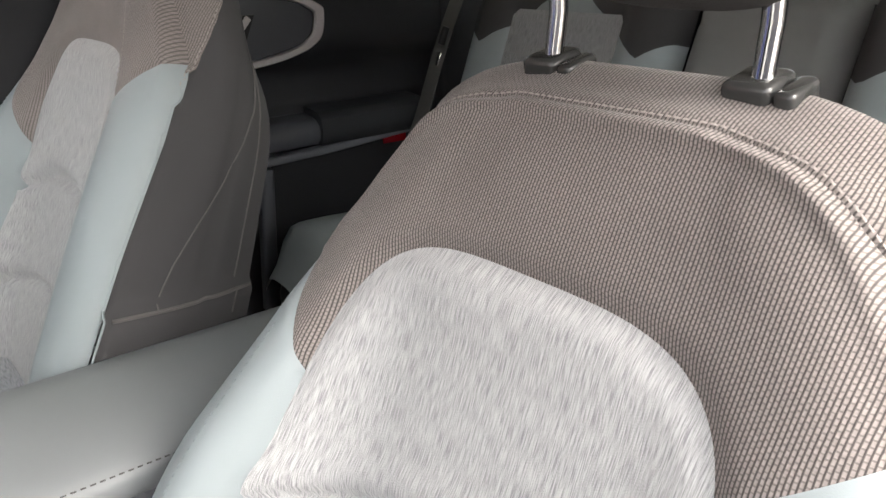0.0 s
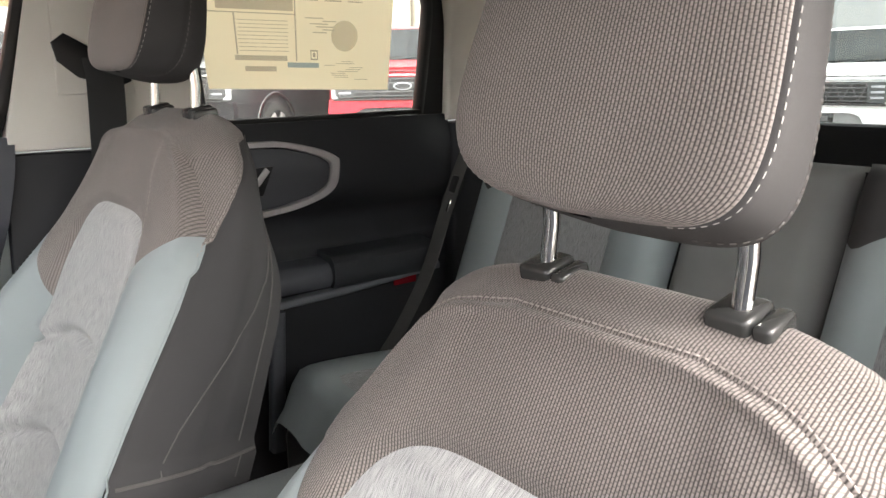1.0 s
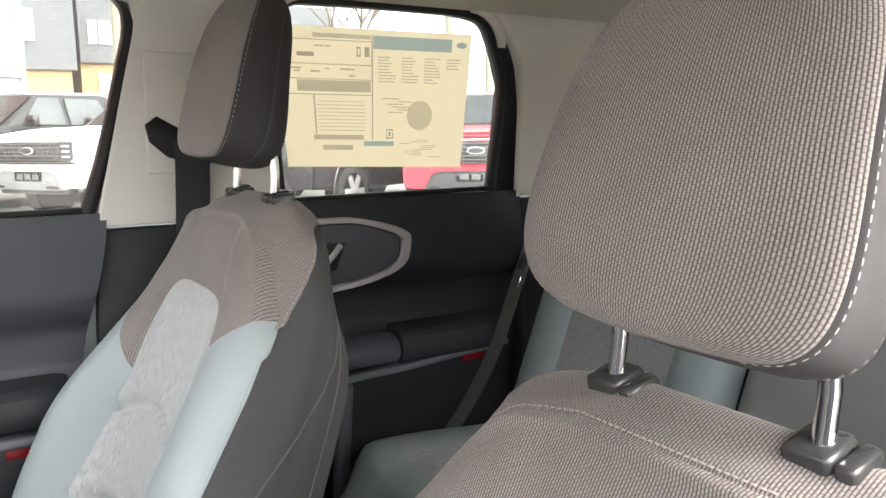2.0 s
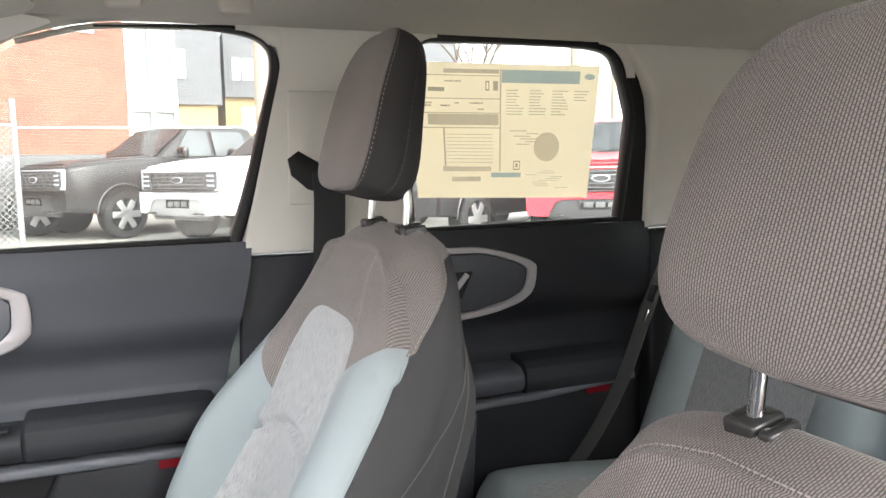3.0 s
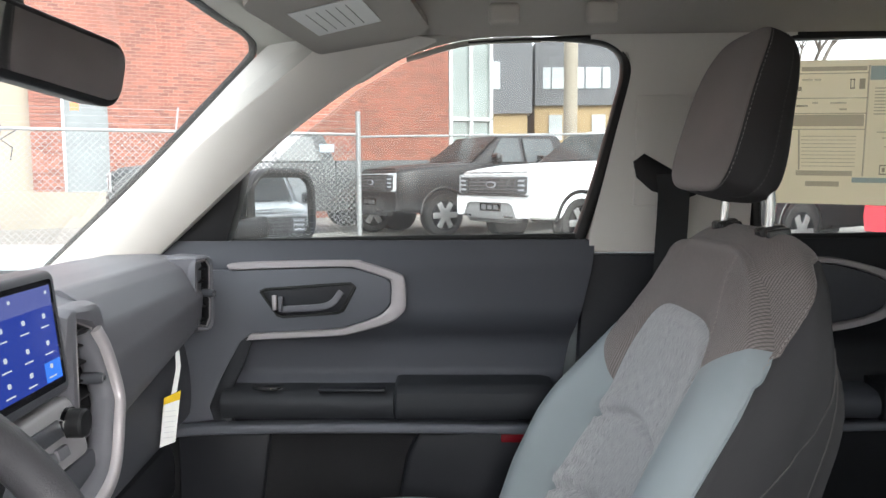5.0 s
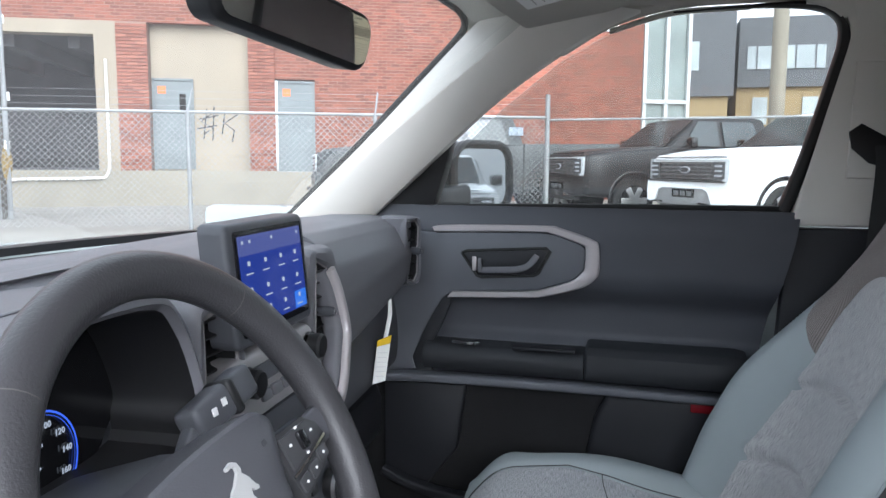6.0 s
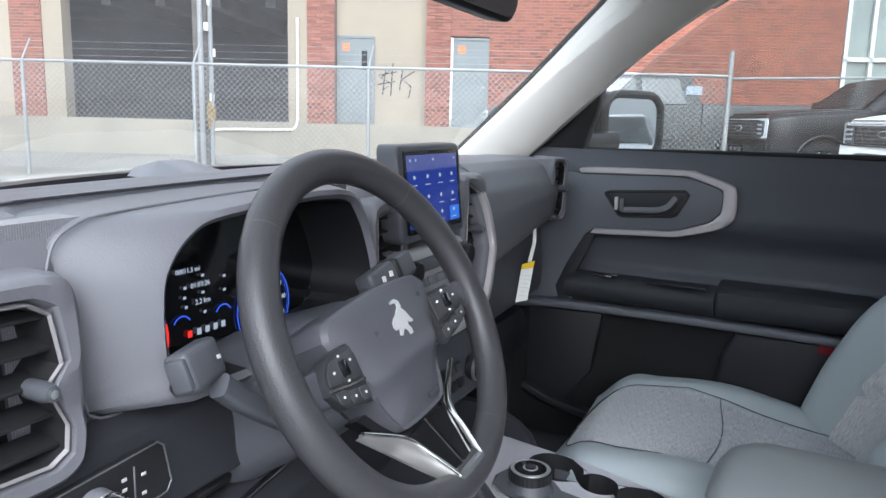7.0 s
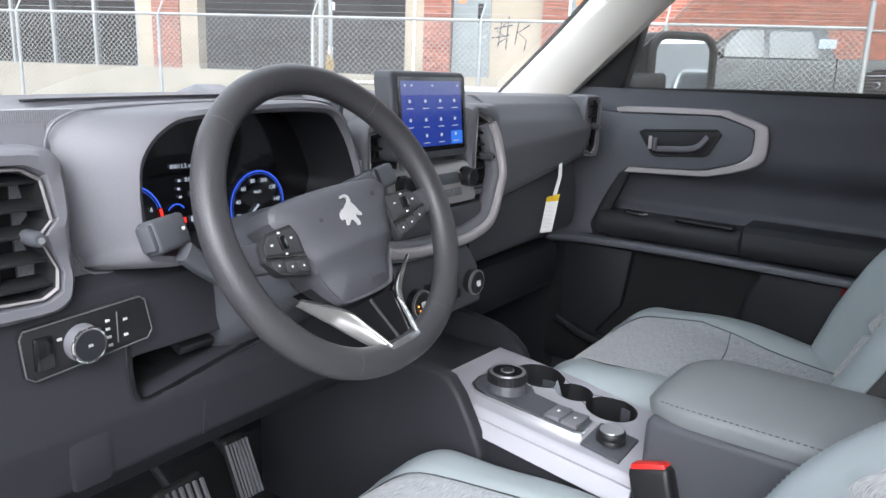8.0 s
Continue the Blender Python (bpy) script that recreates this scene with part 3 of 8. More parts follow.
# rear door
rdoor = thing("door_2", "closed rear passenger door with black lining and silver trim", "door", kind="structure")
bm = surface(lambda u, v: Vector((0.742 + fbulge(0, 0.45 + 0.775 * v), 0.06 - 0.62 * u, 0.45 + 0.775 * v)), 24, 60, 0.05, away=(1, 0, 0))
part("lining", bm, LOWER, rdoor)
R_OUT = [(0.05, 1.190), (-0.09, 1.191), (-0.15, 1.187), (-0.225, 1.168), (-0.262, 1.150), (-0.268, 1.135), (-0.262, 1.098), (-0.245, 1.078), (-0.21, 1.062), (-0.13, 1.045), (0.05, 1.03)]
R_IN = [(0.05, 1.178), (-0.09, 1.179), (-0.145, 1.176), (-0.212, 1.157), (-0.24, 1.143), (-0.246, 1.13), (-0.241, 1.103), (-0.23, 1.089), (-0.20, 1.074), (-0.125, 1.058), (0.05, 1.043)]
part("trim_band", strip(fine(R_OUT), fine(R_IN), 0.728, 0.016), SILVER, rdoor, "satin silver trim band")
part("upper_insert", prism(R_IN[1:-1] + [(0.04, 1.045), (0.04, 1.178)], on_x(0.745), 0.030, 0.006), DASH_DARK, rdoor)
part("handle_cup", prism([(0.0, 1.14), (-0.12, 1.142), (-0.095, 1.085), (0.0, 1.08)], on_x(0.722), 0.01, 0.003), BLACK, rdoor)
part("lever", sweep([(0.708, -0.07, 1.10), (0.706, -0.085, 1.115), (0.708, -0.105, 1.137)], rrect(0.012, 0.006, 0.002), Vector((1, 0, 0))), SILVER, rdoor)
part("armrest", loft([[Vector((p.x, p.y, p.z + 0.002)) for p in arm_section(y, False)] for y in (0.05, -0.05, -0.22)]), DOOR_MAT, rdoor)
part("arm_pad", loft([arm_section(y, True) for y in (-0.222, -0.24, -0.40, -0.48)]), ARM_PAD, rdoor)
part("sill_strip", sweep([(0.70, 0.05, 0.858), (0.70, -0.25, 0.868), (0.705, -0.50, 0.885)], rrect(0.016, 0.03, 0.005), Vector((1, 0, 0))), DOOR_UP, rdoor)
part("reflector", rbox((0.70, -0.41, 0.865), (0.006, 0.06, 0.022), 0.003), RED_LENS, rdoor, "dark red reflector")
part("pocket_rib", sweep([(0.70, -0.10, 0.85), (0.70, -0.08, 0.55)], rrect(0.03, 0.03, 0.008), Vector((1, 0, 0))), DOOR_MAT, rdoor)
part("window_seal", seal_line([(0.02, 1.228), (-0.25, 1.23), (-0.49, 1.232)], 0.745, 0.007), RUBBER, rdoor)
part("window_frame", seal_line([(0.0, 1.225), (0.01, 1.42), (0.005, 1.56), (-0.03, 1.605), (-0.1, 1.612), (-0.3, 1.614), (-0.42, 1.61), (-0.475, 1.59), (-0.505, 1.53), (-0.522, 1.46), (-0.51, 1.35), (-0.49, 1.225)], 0.752, 0.012), BLACK, rdoor)
part("rear_frame", prism([(-0.485, 1.215), (-0.505, 1.35), (-0.518, 1.46), (-0.50, 1.53), (-0.47, 1.60), (-0.52, 1.60), (-0.555, 1.50), (-0.57, 1.35), (-0.56, 1.215)], on_x(0.77), 0.03, 0.006), BLACK, rdoor)
w2 = tagged(part("window_2", rbox((0.775, -0.25, 1.42), (0.004, 0.56, 0.42), 0), GLASS, flat=True), "clear rear passenger side window glass", "window", kind="structure")
w2.visible_shadow = False

# windscreen
bm = surface(lambda u, v: Vector(((-0.70 + 1.4 * u) * (1 - 0.1 * v), 1.64 - 0.22 * (2 * u - 1) ** 2 - v * (0.72 - 0.10 * (2 * u - 1) ** 2), 1.165 + 0.455 * v - 0.02 * (2 * u - 1) ** 2)), 16, 10)
ws = tagged(part("window_3", bm, WINDSHIELD), "clear windscreen glass with a pale film painting reflected haze", "windscreen", kind="structure")
ws.visible_shadow = False


# ---- seats ----
SEAM = plain("brown_thread", (0.27, 0.24, 0.225), 0.8, bump=0)
W_TAB = [(-0.06, 0.235), (0.10, 0.25), (0.25, 0.252), (0.38, 0.245), (0.45, 0.228), (0.50, 0.196), (0.535, 0.170), (0.555, 0.148), (0.565, 0.130), (0.571, 0.108), (0.575, 0.080), (0.579, 0.050)]
EDGE_TAB = [(-0.06, 0.09), (0.10, 0.085), (0.25, 0.065), (0.37, 0.04), (0.466, 0.02), (0.52, 0.03), (0.576, 0.045)]
RIDGE_TAB = [(-0.06, 0.12), (0.10, 0.118), (0.25, 0.10), (0.37, 0.08), (0.46, 0.060), (0.53, 0.054), (0.576, 0.045)]


def smooth_tab(tab, lo, hi, n=60, r=0.02):
    return lambda s: sum(lerp_at(s + r * k, tab) for k in (-1, -0.5, 0, 0.5, 1)) / 5


half_w = smooth_tab(W_TAB, 0, 1, r=0.006)
edge_d = smooth_tab(EDGE_TAB, 0, 1)
ridge_d = smooth_tab(RIDGE_TAB, 0, 1)
RECLINE, BACK_UP, BACK_OUT = 0.0, Vector((0, 0, 1)), Vector((0, 1, 0))
INS_X, INS_W, BOLSTER = 0.0, 0.15, 0.0


def back_pt(x, s, d):
    return Vector((x, 0, 0)) + BACK_UP * s + BACK_OUT * d


def f_insert(x, s):
    a = abs(x - INS_X) / (INS_W + 0.012 * soft((0.3 - s) / 0.2))
    b = max(0.0, (s - 0.333) / 0.133)
    return (1 - (a ** 3.8 + b ** 2.7)) * 0.035


def f_brown(x, s):
    tip, rise = (0.318, 1.35) if x > 0 else (0.40, 0.95)
    r = abs(x) - 0.15
    return (s - tip - rise * r + 2.0 * max(0, r) * max(0, 0.1 - r)) * 0.7


def front_d(x, s):
    w = half_w(s)
    ax = abs(x)
    mid = 0.052 + 0.010 * soft((0.3 - s) / 0.25) + 0.004 * math.exp(-((s - 0.525) / 0.045) ** 2) - 0.012 * soft((s - 0.545) / 0.035)
    more = BOLSTER * soft((0.44 - s) / 0.26) * soft((x - 0.12) / 0.09)
    rd, ed = ridge_d(s) + more, edge_d(s) + more * 1.1
    mid += (rd - 0.003 - mid) * soft((s - 0.40) / 0.08)
    wr = half_w(min(s, 0.535))
    xr = wr - 0.06
    if ax < xr:
        d = mid + (rd - mid) * soft((ax - 0.09) / max(0.02, xr - 0.09))
    else:
        t = min(1.0, (ax - xr) / (wr - xr))
        d = rd + (ed - rd) * (1 - math.sqrt(max(0.0, 1 - t * t)))
    slope = (half_w(s + 0.002) - half_w(s - 0.002)) / 0.004
    rim = min(0.578 - s, (w - ax) / math.sqrt(1 + slope * slope))
    if s > 0.42:
        d += 0.003 * math.exp(-((rim - 0.008) / 0.005) ** 2) - 0.006 * math.exp(-(rim / 0.0035) ** 2)
    fi = f_insert(x, s)
    d += 0.005 * soft(fi / 0.03) - 0.0065 * math.exp(-(fi / 0.006) ** 2)
    if fi > 0:
        for mid_s in (0.283, 0.140):
            fold = s - (mid_s - 1.9 * x * x)
            d -= 0.012 * math.exp(-(fold / 0.006) ** 2) - 0.004 * math.exp(-((fold - 0.022) / 0.014) ** 2)
    elif abs(x) > 0.12:
        fb = f_brown(x, s)
        d -= 0.002 * math.exp(-(fb / 0.004) ** 2)
    return d


def make_seat(name, label, m, recline, twill, ins_x, ins_w, bolster, lift):
    global RECLINE, BACK_UP, BACK_OUT, INS_X, INS_W, BOLSTER
    INS_X, INS_W, BOLSTER = ins_x, ins_w, bolster
    RECLINE = radians(recline)
    BACK_UP = Vector((0, -math.sin(RECLINE), math.cos(RECLINE)))
    BACK_OUT = Vector((0, math.cos(RECLINE), math.sin(RECLINE)))
    seat = thing(name, label, "car seat", m, group="front seats")
    us, vs = [-1, -0.994, -0.986, -0.976] + spread(-0.96, 0.96, 88) + [0.976, 0.986, 0.994, 1], spread(-0.05, 0.55, 104) + [0.555, 0.56, 0.564, 0.567, 0.57, 0.572, 0.574, 0.576]
    place = lambda u, v: back_pt(u * half_w(v), v, front_d(u * half_w(v), v))
    uvs = lambda u, v: (u * half_w(v), v)
    regions = [
        ("back_insert", HEATHER, "light grey heathered cloth panel", lambda u, v: f_insert(u * half_w(v), v)),
        ("back_upper", twill, "brown twill cloth panel", lambda u, v: f_brown(u * half_w(v), v)),
        ("back_bolster", VINYL, "pale grey smooth bolster", lambda u, v: u),
        ("back_bolster", VINYL, "pale grey smooth bolster", None),
    ]
    panels(us, vs, place, uvs, regions, seat)
    heavy = twill is TWILL
    # band round the edge: top and sides
    line = [(half_w(s), s) for s in spread(-0.05, 0.56, 60)] + [(half_w(s), s) for s in (0.565, 0.57, 0.573, 0.576)]
    line += [(x, 0.576) for x in spread(half_w(0.576) - 0.008, 0.008 - half_w(0.576), 14)] + [(-a, b) for a, b in line[::-1]]
    run = [0.0]
    for p, q in zip(line, line[1:]):
        run.append(run[-1] + math.hypot(q[0] - p[0], q[1] - p[1]))
    total = run[-1]

    def at_run(t):
        lo = 0
        while lo < len(run) - 2 and run[lo + 1] < t:
            lo += 1
        k = 0 if run[lo + 1] == run[lo] else (t - run[lo]) / (run[lo + 1] - run[lo])
        return [line[lo][i] + (line[lo + 1][i] - line[lo][i]) * k for i in (0, 1)]

    def nrm(t):
        a, b = at_run(max(0, t - 0.012)), at_run(min(total, t + 0.012))
        v = Vector((b[1] - a[1], -(b[0] - a[0])))
        return v.normalized()

    def wrap(s):
        """How far the brown cloth of the softer seat laps round the edge before its outer seam."""
        return 0.60 * soft((s - 0.43) / 0.125) + 0.5 * soft((s - 0.55) / 0.024)

    def band_uv(t, k):
        (x, s), n2 = at_run(t), nrm(t)
        return x + n2.x * k * 0.105, s + n2.y * k * 0.105

    def band(t, k):
        x, s = at_run(t)
        n2 = nrm(t)
        top = soft((s - 0.40) / 0.12)
        d0, d1 = front_d(x, s), -0.055 - 0.03 * (1 - top)
        out = 0.027 * top * soft(k / 0.45) * (1 - soft((k - 0.7) / 0.3)) + 0.010 * math.sin(math.pi * k) 
        if heavy:
            out += 0.0022 * math.exp(-((k - 0.10) / 0.05) ** 2) - 0.009 * math.exp(-(k / 0.03) ** 2)
        else:
            out += 0.0015 * math.exp(-((k - wrap(s) - 0.04) / 0.04) ** 2) - 0.003 * math.exp(-((k - wrap(s)) / 0.03) ** 2)
        out += 0.013 * soft((0.19 + 0.05 * k - s) / 0.006)
        if top < 0.5:
            out -= 0.004 * math.exp(-((k - 0.62) / 0.03) ** 2)
        return back_pt(x + n2.x * out, s + n2.y * out, d0 + (d1 - d0) * k)

    regions = [
        ("back_top", twill, "brown twill top panel", (lambda t, k: at_run(t)[1] - 0.465 - 0.05 * k) if heavy else (lambda t, k: wrap(at_run(t)[1]) - 0.004 - k)),
        ("back_side", SIDE, "dark charcoal side panel", lambda t, k: t - total / 2),
        ("back_side", SIDE, "dark charcoal side panel", None),
    ]
    panels(spread(0, total, 130), [0, 0.015, 0.03, 0.05, 0.08, 0.11, 0.15, 0.2, 0.27] + spread(0.34, 1, 10), band, band_uv, regions, seat)
    bm = surface(lambda u, v: back_pt((2 * u - 1) * half_w(-0.05 + 0.62 * v) * 0.99, -0.05 + 0.62 * v, -0.085 + 0.03 * soft((v - 0.72) / 0.2) - 0.015 * math.sin(math.pi * u)), 16, 20)
    part("back_shell", bm, SIDE, seat)
    # seams: cord and threads round the top, piping down the sides, seams and pocket edge on the side panels
    def t_at(sv):
        lo, hi = 0.0, total / 2
        for _ in range(30):
            m_ = (lo + hi) / 2
            lo, hi = (m_, hi) if at_run(m_)[1] < sv else (lo, m_)
        return lo

    out_dir = (BACK_UP + BACK_OUT).normalized()
    t_top = t_at(0.455)
    if heavy:
        pts = [band(t, 0.0) + out_dir * 0.0035 for t in spread(t_top, total - t_top, 120)]
        part("seam_cord", tube(pts, 0.0022, 8), SEAM_CORD, seat, "brown corded top seam")
    for k, nm in ((0.045, "top_thread"),) if heavy else ():
        bm = bmesh.new()
        stitches([band(t, k) + out_dir * 0.0012 for t in spread(t_top, total - t_top, 160)], out_dir, 0.0040, 0.0016, 0.0007, bm)
        part(nm, bm, SEAM, seat, "brown top stitching")["kind"] = "stuff"
    for sg in (1, -1):
        fix = lambda t: t if sg > 0 else total - t
        sidev = Vector((sg, 0, 0))
        part("side_piping", tube([band(fix(t), 0.0) + sidev * 0.002 + BACK_OUT * 0.002 for t in spread(0.01, t_top if heavy else t_at(0.44), 60)], 0.0022 if heavy else 0.0014, 6), VINYL, seat)
        if not heavy:
            lap = [band(fix(t_at(sv)), wrap(sv) - 0.05) + sidev * 0.0006 for sv in spread(0.442, 0.566, 60)]
            part("outer_thread", stitches(lap, (sidev + BACK_UP).normalized(), 0.0042, 0.0028, 0.00055), SEAM, seat)["kind"] = "stuff"
        part("side_seam", tube([band(fix(t_at(sv)), 0.30 + 0.52 * soft((sv - 0.19) / 0.30)) + sidev * 0.0006 for sv in spread(0.20, 0.48, 40)], 0.0010, 6), SIDE_SEAM, seat)
        part("side_seam", tube([band(fix(t_at(sv)), 0.86) + sidev * 0.0006 for sv in spread(0.20, 0.47, 40)], 0.0010, 6), SIDE_SEAM, seat)
        part("pocket_edge", tube([band(fix(t_at(0.185 + 0.05 * k)), k) + sidev * 0.001 for k in spread(0.03, 0.97, 30)], 0.0024, 6), SIDE_SEAM, seat, "hem of the side pocket")
        bm = bmesh.new()
        crest = lambda s: sg * (0.152 - 0.052 * soft((s - 0.42) / 0.14)) if sg < 0 and not heavy and s > 0.40 else sg * ((0.165 - 0.02 * soft((0.42 - s) / 0.3)) if sg < 0 else 0.212 - 0.01 * soft((0.3 - s) / 0.3)) if s < 0.44 else sg * max(0.105, half_w(s) - 0.062)
        pts = [back_pt(crest(s), s, front_d(crest(s), s) + 0.0003) for s in spread(0.02, (0.40 if heavy else 0.565) if sg < 0 else 0.36, 80)]
        stitches(pts, BACK_OUT, 0.0045, 0.003, 0.0006, bm)
        part("bolster_thread", bm, SEAM if sg < 0 else VINYL, seat)["kind"] = "stuff"
    # head restraint: bezels, posts, pad
    for sg in (1, -1):
        c = back_pt(sg * 0.077, 0.598, 0.0)
        rot = Euler((-RECLINE * 0.55, 0, 0)).to_matrix().to_4x4()
        z = part("post_bezel", rbox(c + Vector((0.003, 0, 0.008)), (0.030, 0.034, 0.020), 0.005, 3, rot), BEZEL, seat, "dark satin plastic collar")
        part("release_button", rbox(c + Vector((-0.0185, -0.001, 0.006)), (0.0128, 0.032, 0.018), 0.004, 3, rot), BEZEL, z)
        part("head_post", tube([back_pt(sg * 0.077, 0.58, 0.0), back_pt(sg * 0.077, 0.64, 0.016), back_pt(sg * 0.077, 0.71, 0.050)], 0.0065, 16), CHROME, seat, "chrome head restraint post")

    def pad(u, v):
        """Section of the head restraint: a flat face, tight front corners, a deeper rounded back."""
        th, ph = math.pi * 2 * u, math.pi * (v - 0.5)
        c = lambda a, e: math.copysign(abs(math.cos(a)) ** e, math.cos(a))
        sn = lambda a, e: math.copysign(abs(math.sin(a)) ** e, math.sin(a))
        inb = soft(0.5 + 0.5 * math.cos(th)) if heavy else 0.5
        s = 0.118 * sn(ph, 0.50 + 0.12 * inb if ph < 0 else 0.62)
        k = s / 0.118
        ends = c(ph, 0.30 + 0.22 * inb if k < 0 else 0.62 if heavy else 0.46)
        front = u <= 0.5
        x = (0.114 - 0.011 * k) * ends * c(th, 0.34 if front else 0.62)
        d = (0.020 if front else 0.078 - 0.022 * k) * ends * sn(th, 0.6 if front else 0.8)
        if heavy and k < 0:
            s -= k * (0.004 + 0.075 * max(0.0, x))
        return x, s, d

    def seam_u(v):
        return 0.05

    def pad_pt(u, v):
        x, s, d = pad(u, v)
        near = min(abs(u - seam_u(v)), abs(u - 0.5 + seam_u(v)))
        g = 0.003 * math.exp(-(near / 0.006) ** 2)
        back_seam = min(abs(u - 0.56), abs(u - 0.94))
        x -= math.copysign(0.0016 * math.exp(-(back_seam / 0.006) ** 2), x)
        return back_pt(x * (1 - g / 0.1) - 0.002, 0.752 + s, 0.097 + d + 0.05 * s - 0.9 * max(0.0, s) ** 2)

    girth = [0.0]
    for k in range(400):
        (xa, _, da), (xb, _, db) = pad(k / 400, 0.5), pad((k + 1) / 400, 0.5)
        girth.append(girth[-1] + math.hypot(xb - xa, db - da))
    along = lambda u: girth[min(399, int(u * 400))] + (girth[min(400, int(u * 400) + 1)] - girth[min(399, int(u * 400))]) * (u * 400 - int(u * 400))
    pu, pv = spread(0, 1, 140), [0.0002] + spread(0.006, 0.994, 64) + [0.9998]
    regions = [
        ("pad_front", twill, "brown twill pad face", lambda u, v: min(u - seam_u(v), 0.5 - seam_u(v) - u) * 0.5),
        ("pad_side", PAD_SIDE, "dark smooth pad edge", None),
    ]
    panels(pu, pv, pad_pt, lambda u, v: (along(u), pad(u, v)[1]), regions, seat)
    for sg in (1, -1):
        for u, mat_, wide in ((seam_u(0) - 0.014, THREAD, 0.00034), (0.935, SIDE_SEAM, 0.0006)):
            bm = bmesh.new()
            pts = [pad_pt(u if sg > 0 else (0.5 - u) % 1.0, v) + (BACK_OUT * 0.3 + Vector((sg, 0, 0))) * 0.0004 for v in spread(0.05, 0.95, 80)]
            stitches(pts, (BACK_OUT * 0.3 + Vector((sg, 0, 0))).normalized(), 0.0036, 0.0030, wide, bm)
            part("pad_thread", bm, mat_, seat)["kind"] = "stuff"
    # cushion
    L0, L1 = -0.04, 0.54 + 1.1 * lift

    def cush_w(y):
        return 0.235 + 0.02 * soft(y / 0.25) - 0.05 * soft((y - L1 + 0.10) / 0.10) ** 2

    def cush_z(x, y):
        base = 0.022 + lift + 0.042 * soft((y - 0.05) / 0.35) - 0.055 * soft((y - L1 + 0.10) / 0.12) ** 2
        ax, w = abs(x), cush_w(y)
        z = base + 0.028 * soft((ax - 0.13) / 0.06) * (1 - 0.7 * soft((y - 0.25) / 0.2))
        t = max(0.0, (ax - (w - 0.05)) / 0.05)
        z -= 0.045 * (1 - math.sqrt(max(0, 1 - min(1, t) ** 2)))
        fi = c_insert(x, y)
        z -= 0.005 * math.exp(-(fi / 0.006) ** 2)
        if fi > 0:
            z -= 0.006 * math.exp(-((y - 0.30 + 0.02 * math.cos(x * 9)) / 0.007) ** 2)
        return z

    def c_insert(x, y):
        return (1 - ((abs(x) / (0.150 + 0.02 * soft((y - 0.2) / 0.2))) ** 5 + max(0.0, (y - 0.30) / (L1 - 0.305)) ** 3)) * 0.04

    regions = [("cushion_insert", HEATHER_SEAT, "grey heathered cloth seat panel", lambda u, v: c_insert(u * cush_w(v), v)), ("cushion_bolster", VINYL, "pale grey seat bolster", None)]
    panels(spread(-1, 1, 60), spread(L0, L1, 60), lambda u, v: Vector((u * cush_w(v), v, cush_z(u * cush_w(v), v))), lambda u, v: (u * cush_w(v), v), regions, seat)
    edge = []
    for k in range(61):
        x = -0.1695 + 0.339 * k / 60
        edge.append((x, 0.30 + (L1 - 0.305) * max(0.0, 1 - (abs(x) / 0.17) ** 5) ** (1 / 3)))
    edge = [(-0.152 - 0.018 * soft((y - 0.2) / 0.2), y) for y in spread(0.02, 0.29, 16)] + edge + [(0.152 + 0.018 * soft((y - 0.2) / 0.2), y) for y in spread(0.29, 0.02, 16)]
    part("cushion_seam", tube([(x, y, cush_z(x, y) + 0.003) for x, y in edge], 0.0011, 5), SIDE, seat)
    part("cross_seam", tube([(x, 0.30 - 0.02 * math.cos(x * 9), cush_z(x, 0.30 - 0.02 * math.cos(x * 9)) + 0.0035) for x in spread(-0.16, 0.16, 30)], 0.0009, 5), SIDE, seat)
    rim = [(1, y) for y in spread(L0, L1, 20)] + [(u, L1) for u in spread(0.9, -0.9, 20)] + [(-1, y) for y in spread(L1, L0, 20)]

    def skirt(u, v):
        i = u * (len(rim) - 1)
        k = min(int(i), len(rim) - 2)
        a = [rim[k][j] + (rim[k + 1][j] - rim[k][j]) * (i - k) for j in (0, 1)]
        x, y = a[0] * cush_w(a[1]), a[1]
        z = cush_z(x, y)
        n = Vector((a[0] if abs(a[0]) > 0.98 else 0, 1 if y > L1 - 0.01 else 0, 0))
        p = Vector((x, y, z)) + n * 0.012 * math.sin(math.pi * min(1, v * 1.5))
        p.z = z + (-0.14 - z) * v
        return p
    part("cushion_skirt", surface(skirt, 100, 8), VINYL, seat)
    part("seat_base", rbox((0, 0.24, -0.17), (0.44, 0.46, 0.12), 0.03), BLACK, seat)
    for sg in (1, -1):
        part("seat_rail", rbox((sg * 0.18, 0.22, -0.235), (0.05, 0.6, 0.03), 0.006), BLACK, seat)
    return seat


DRIVER_AT = pose(-0.372, 0.312, 0.607, 0, 0, 3.0)
PASSENGER_AT = pose(0.37, 0.350, 0.695, 0, 0, 3.0)
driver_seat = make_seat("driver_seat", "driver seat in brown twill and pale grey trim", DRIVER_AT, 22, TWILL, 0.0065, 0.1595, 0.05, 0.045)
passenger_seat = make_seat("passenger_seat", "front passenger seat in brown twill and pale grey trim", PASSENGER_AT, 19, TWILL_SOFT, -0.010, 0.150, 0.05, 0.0)


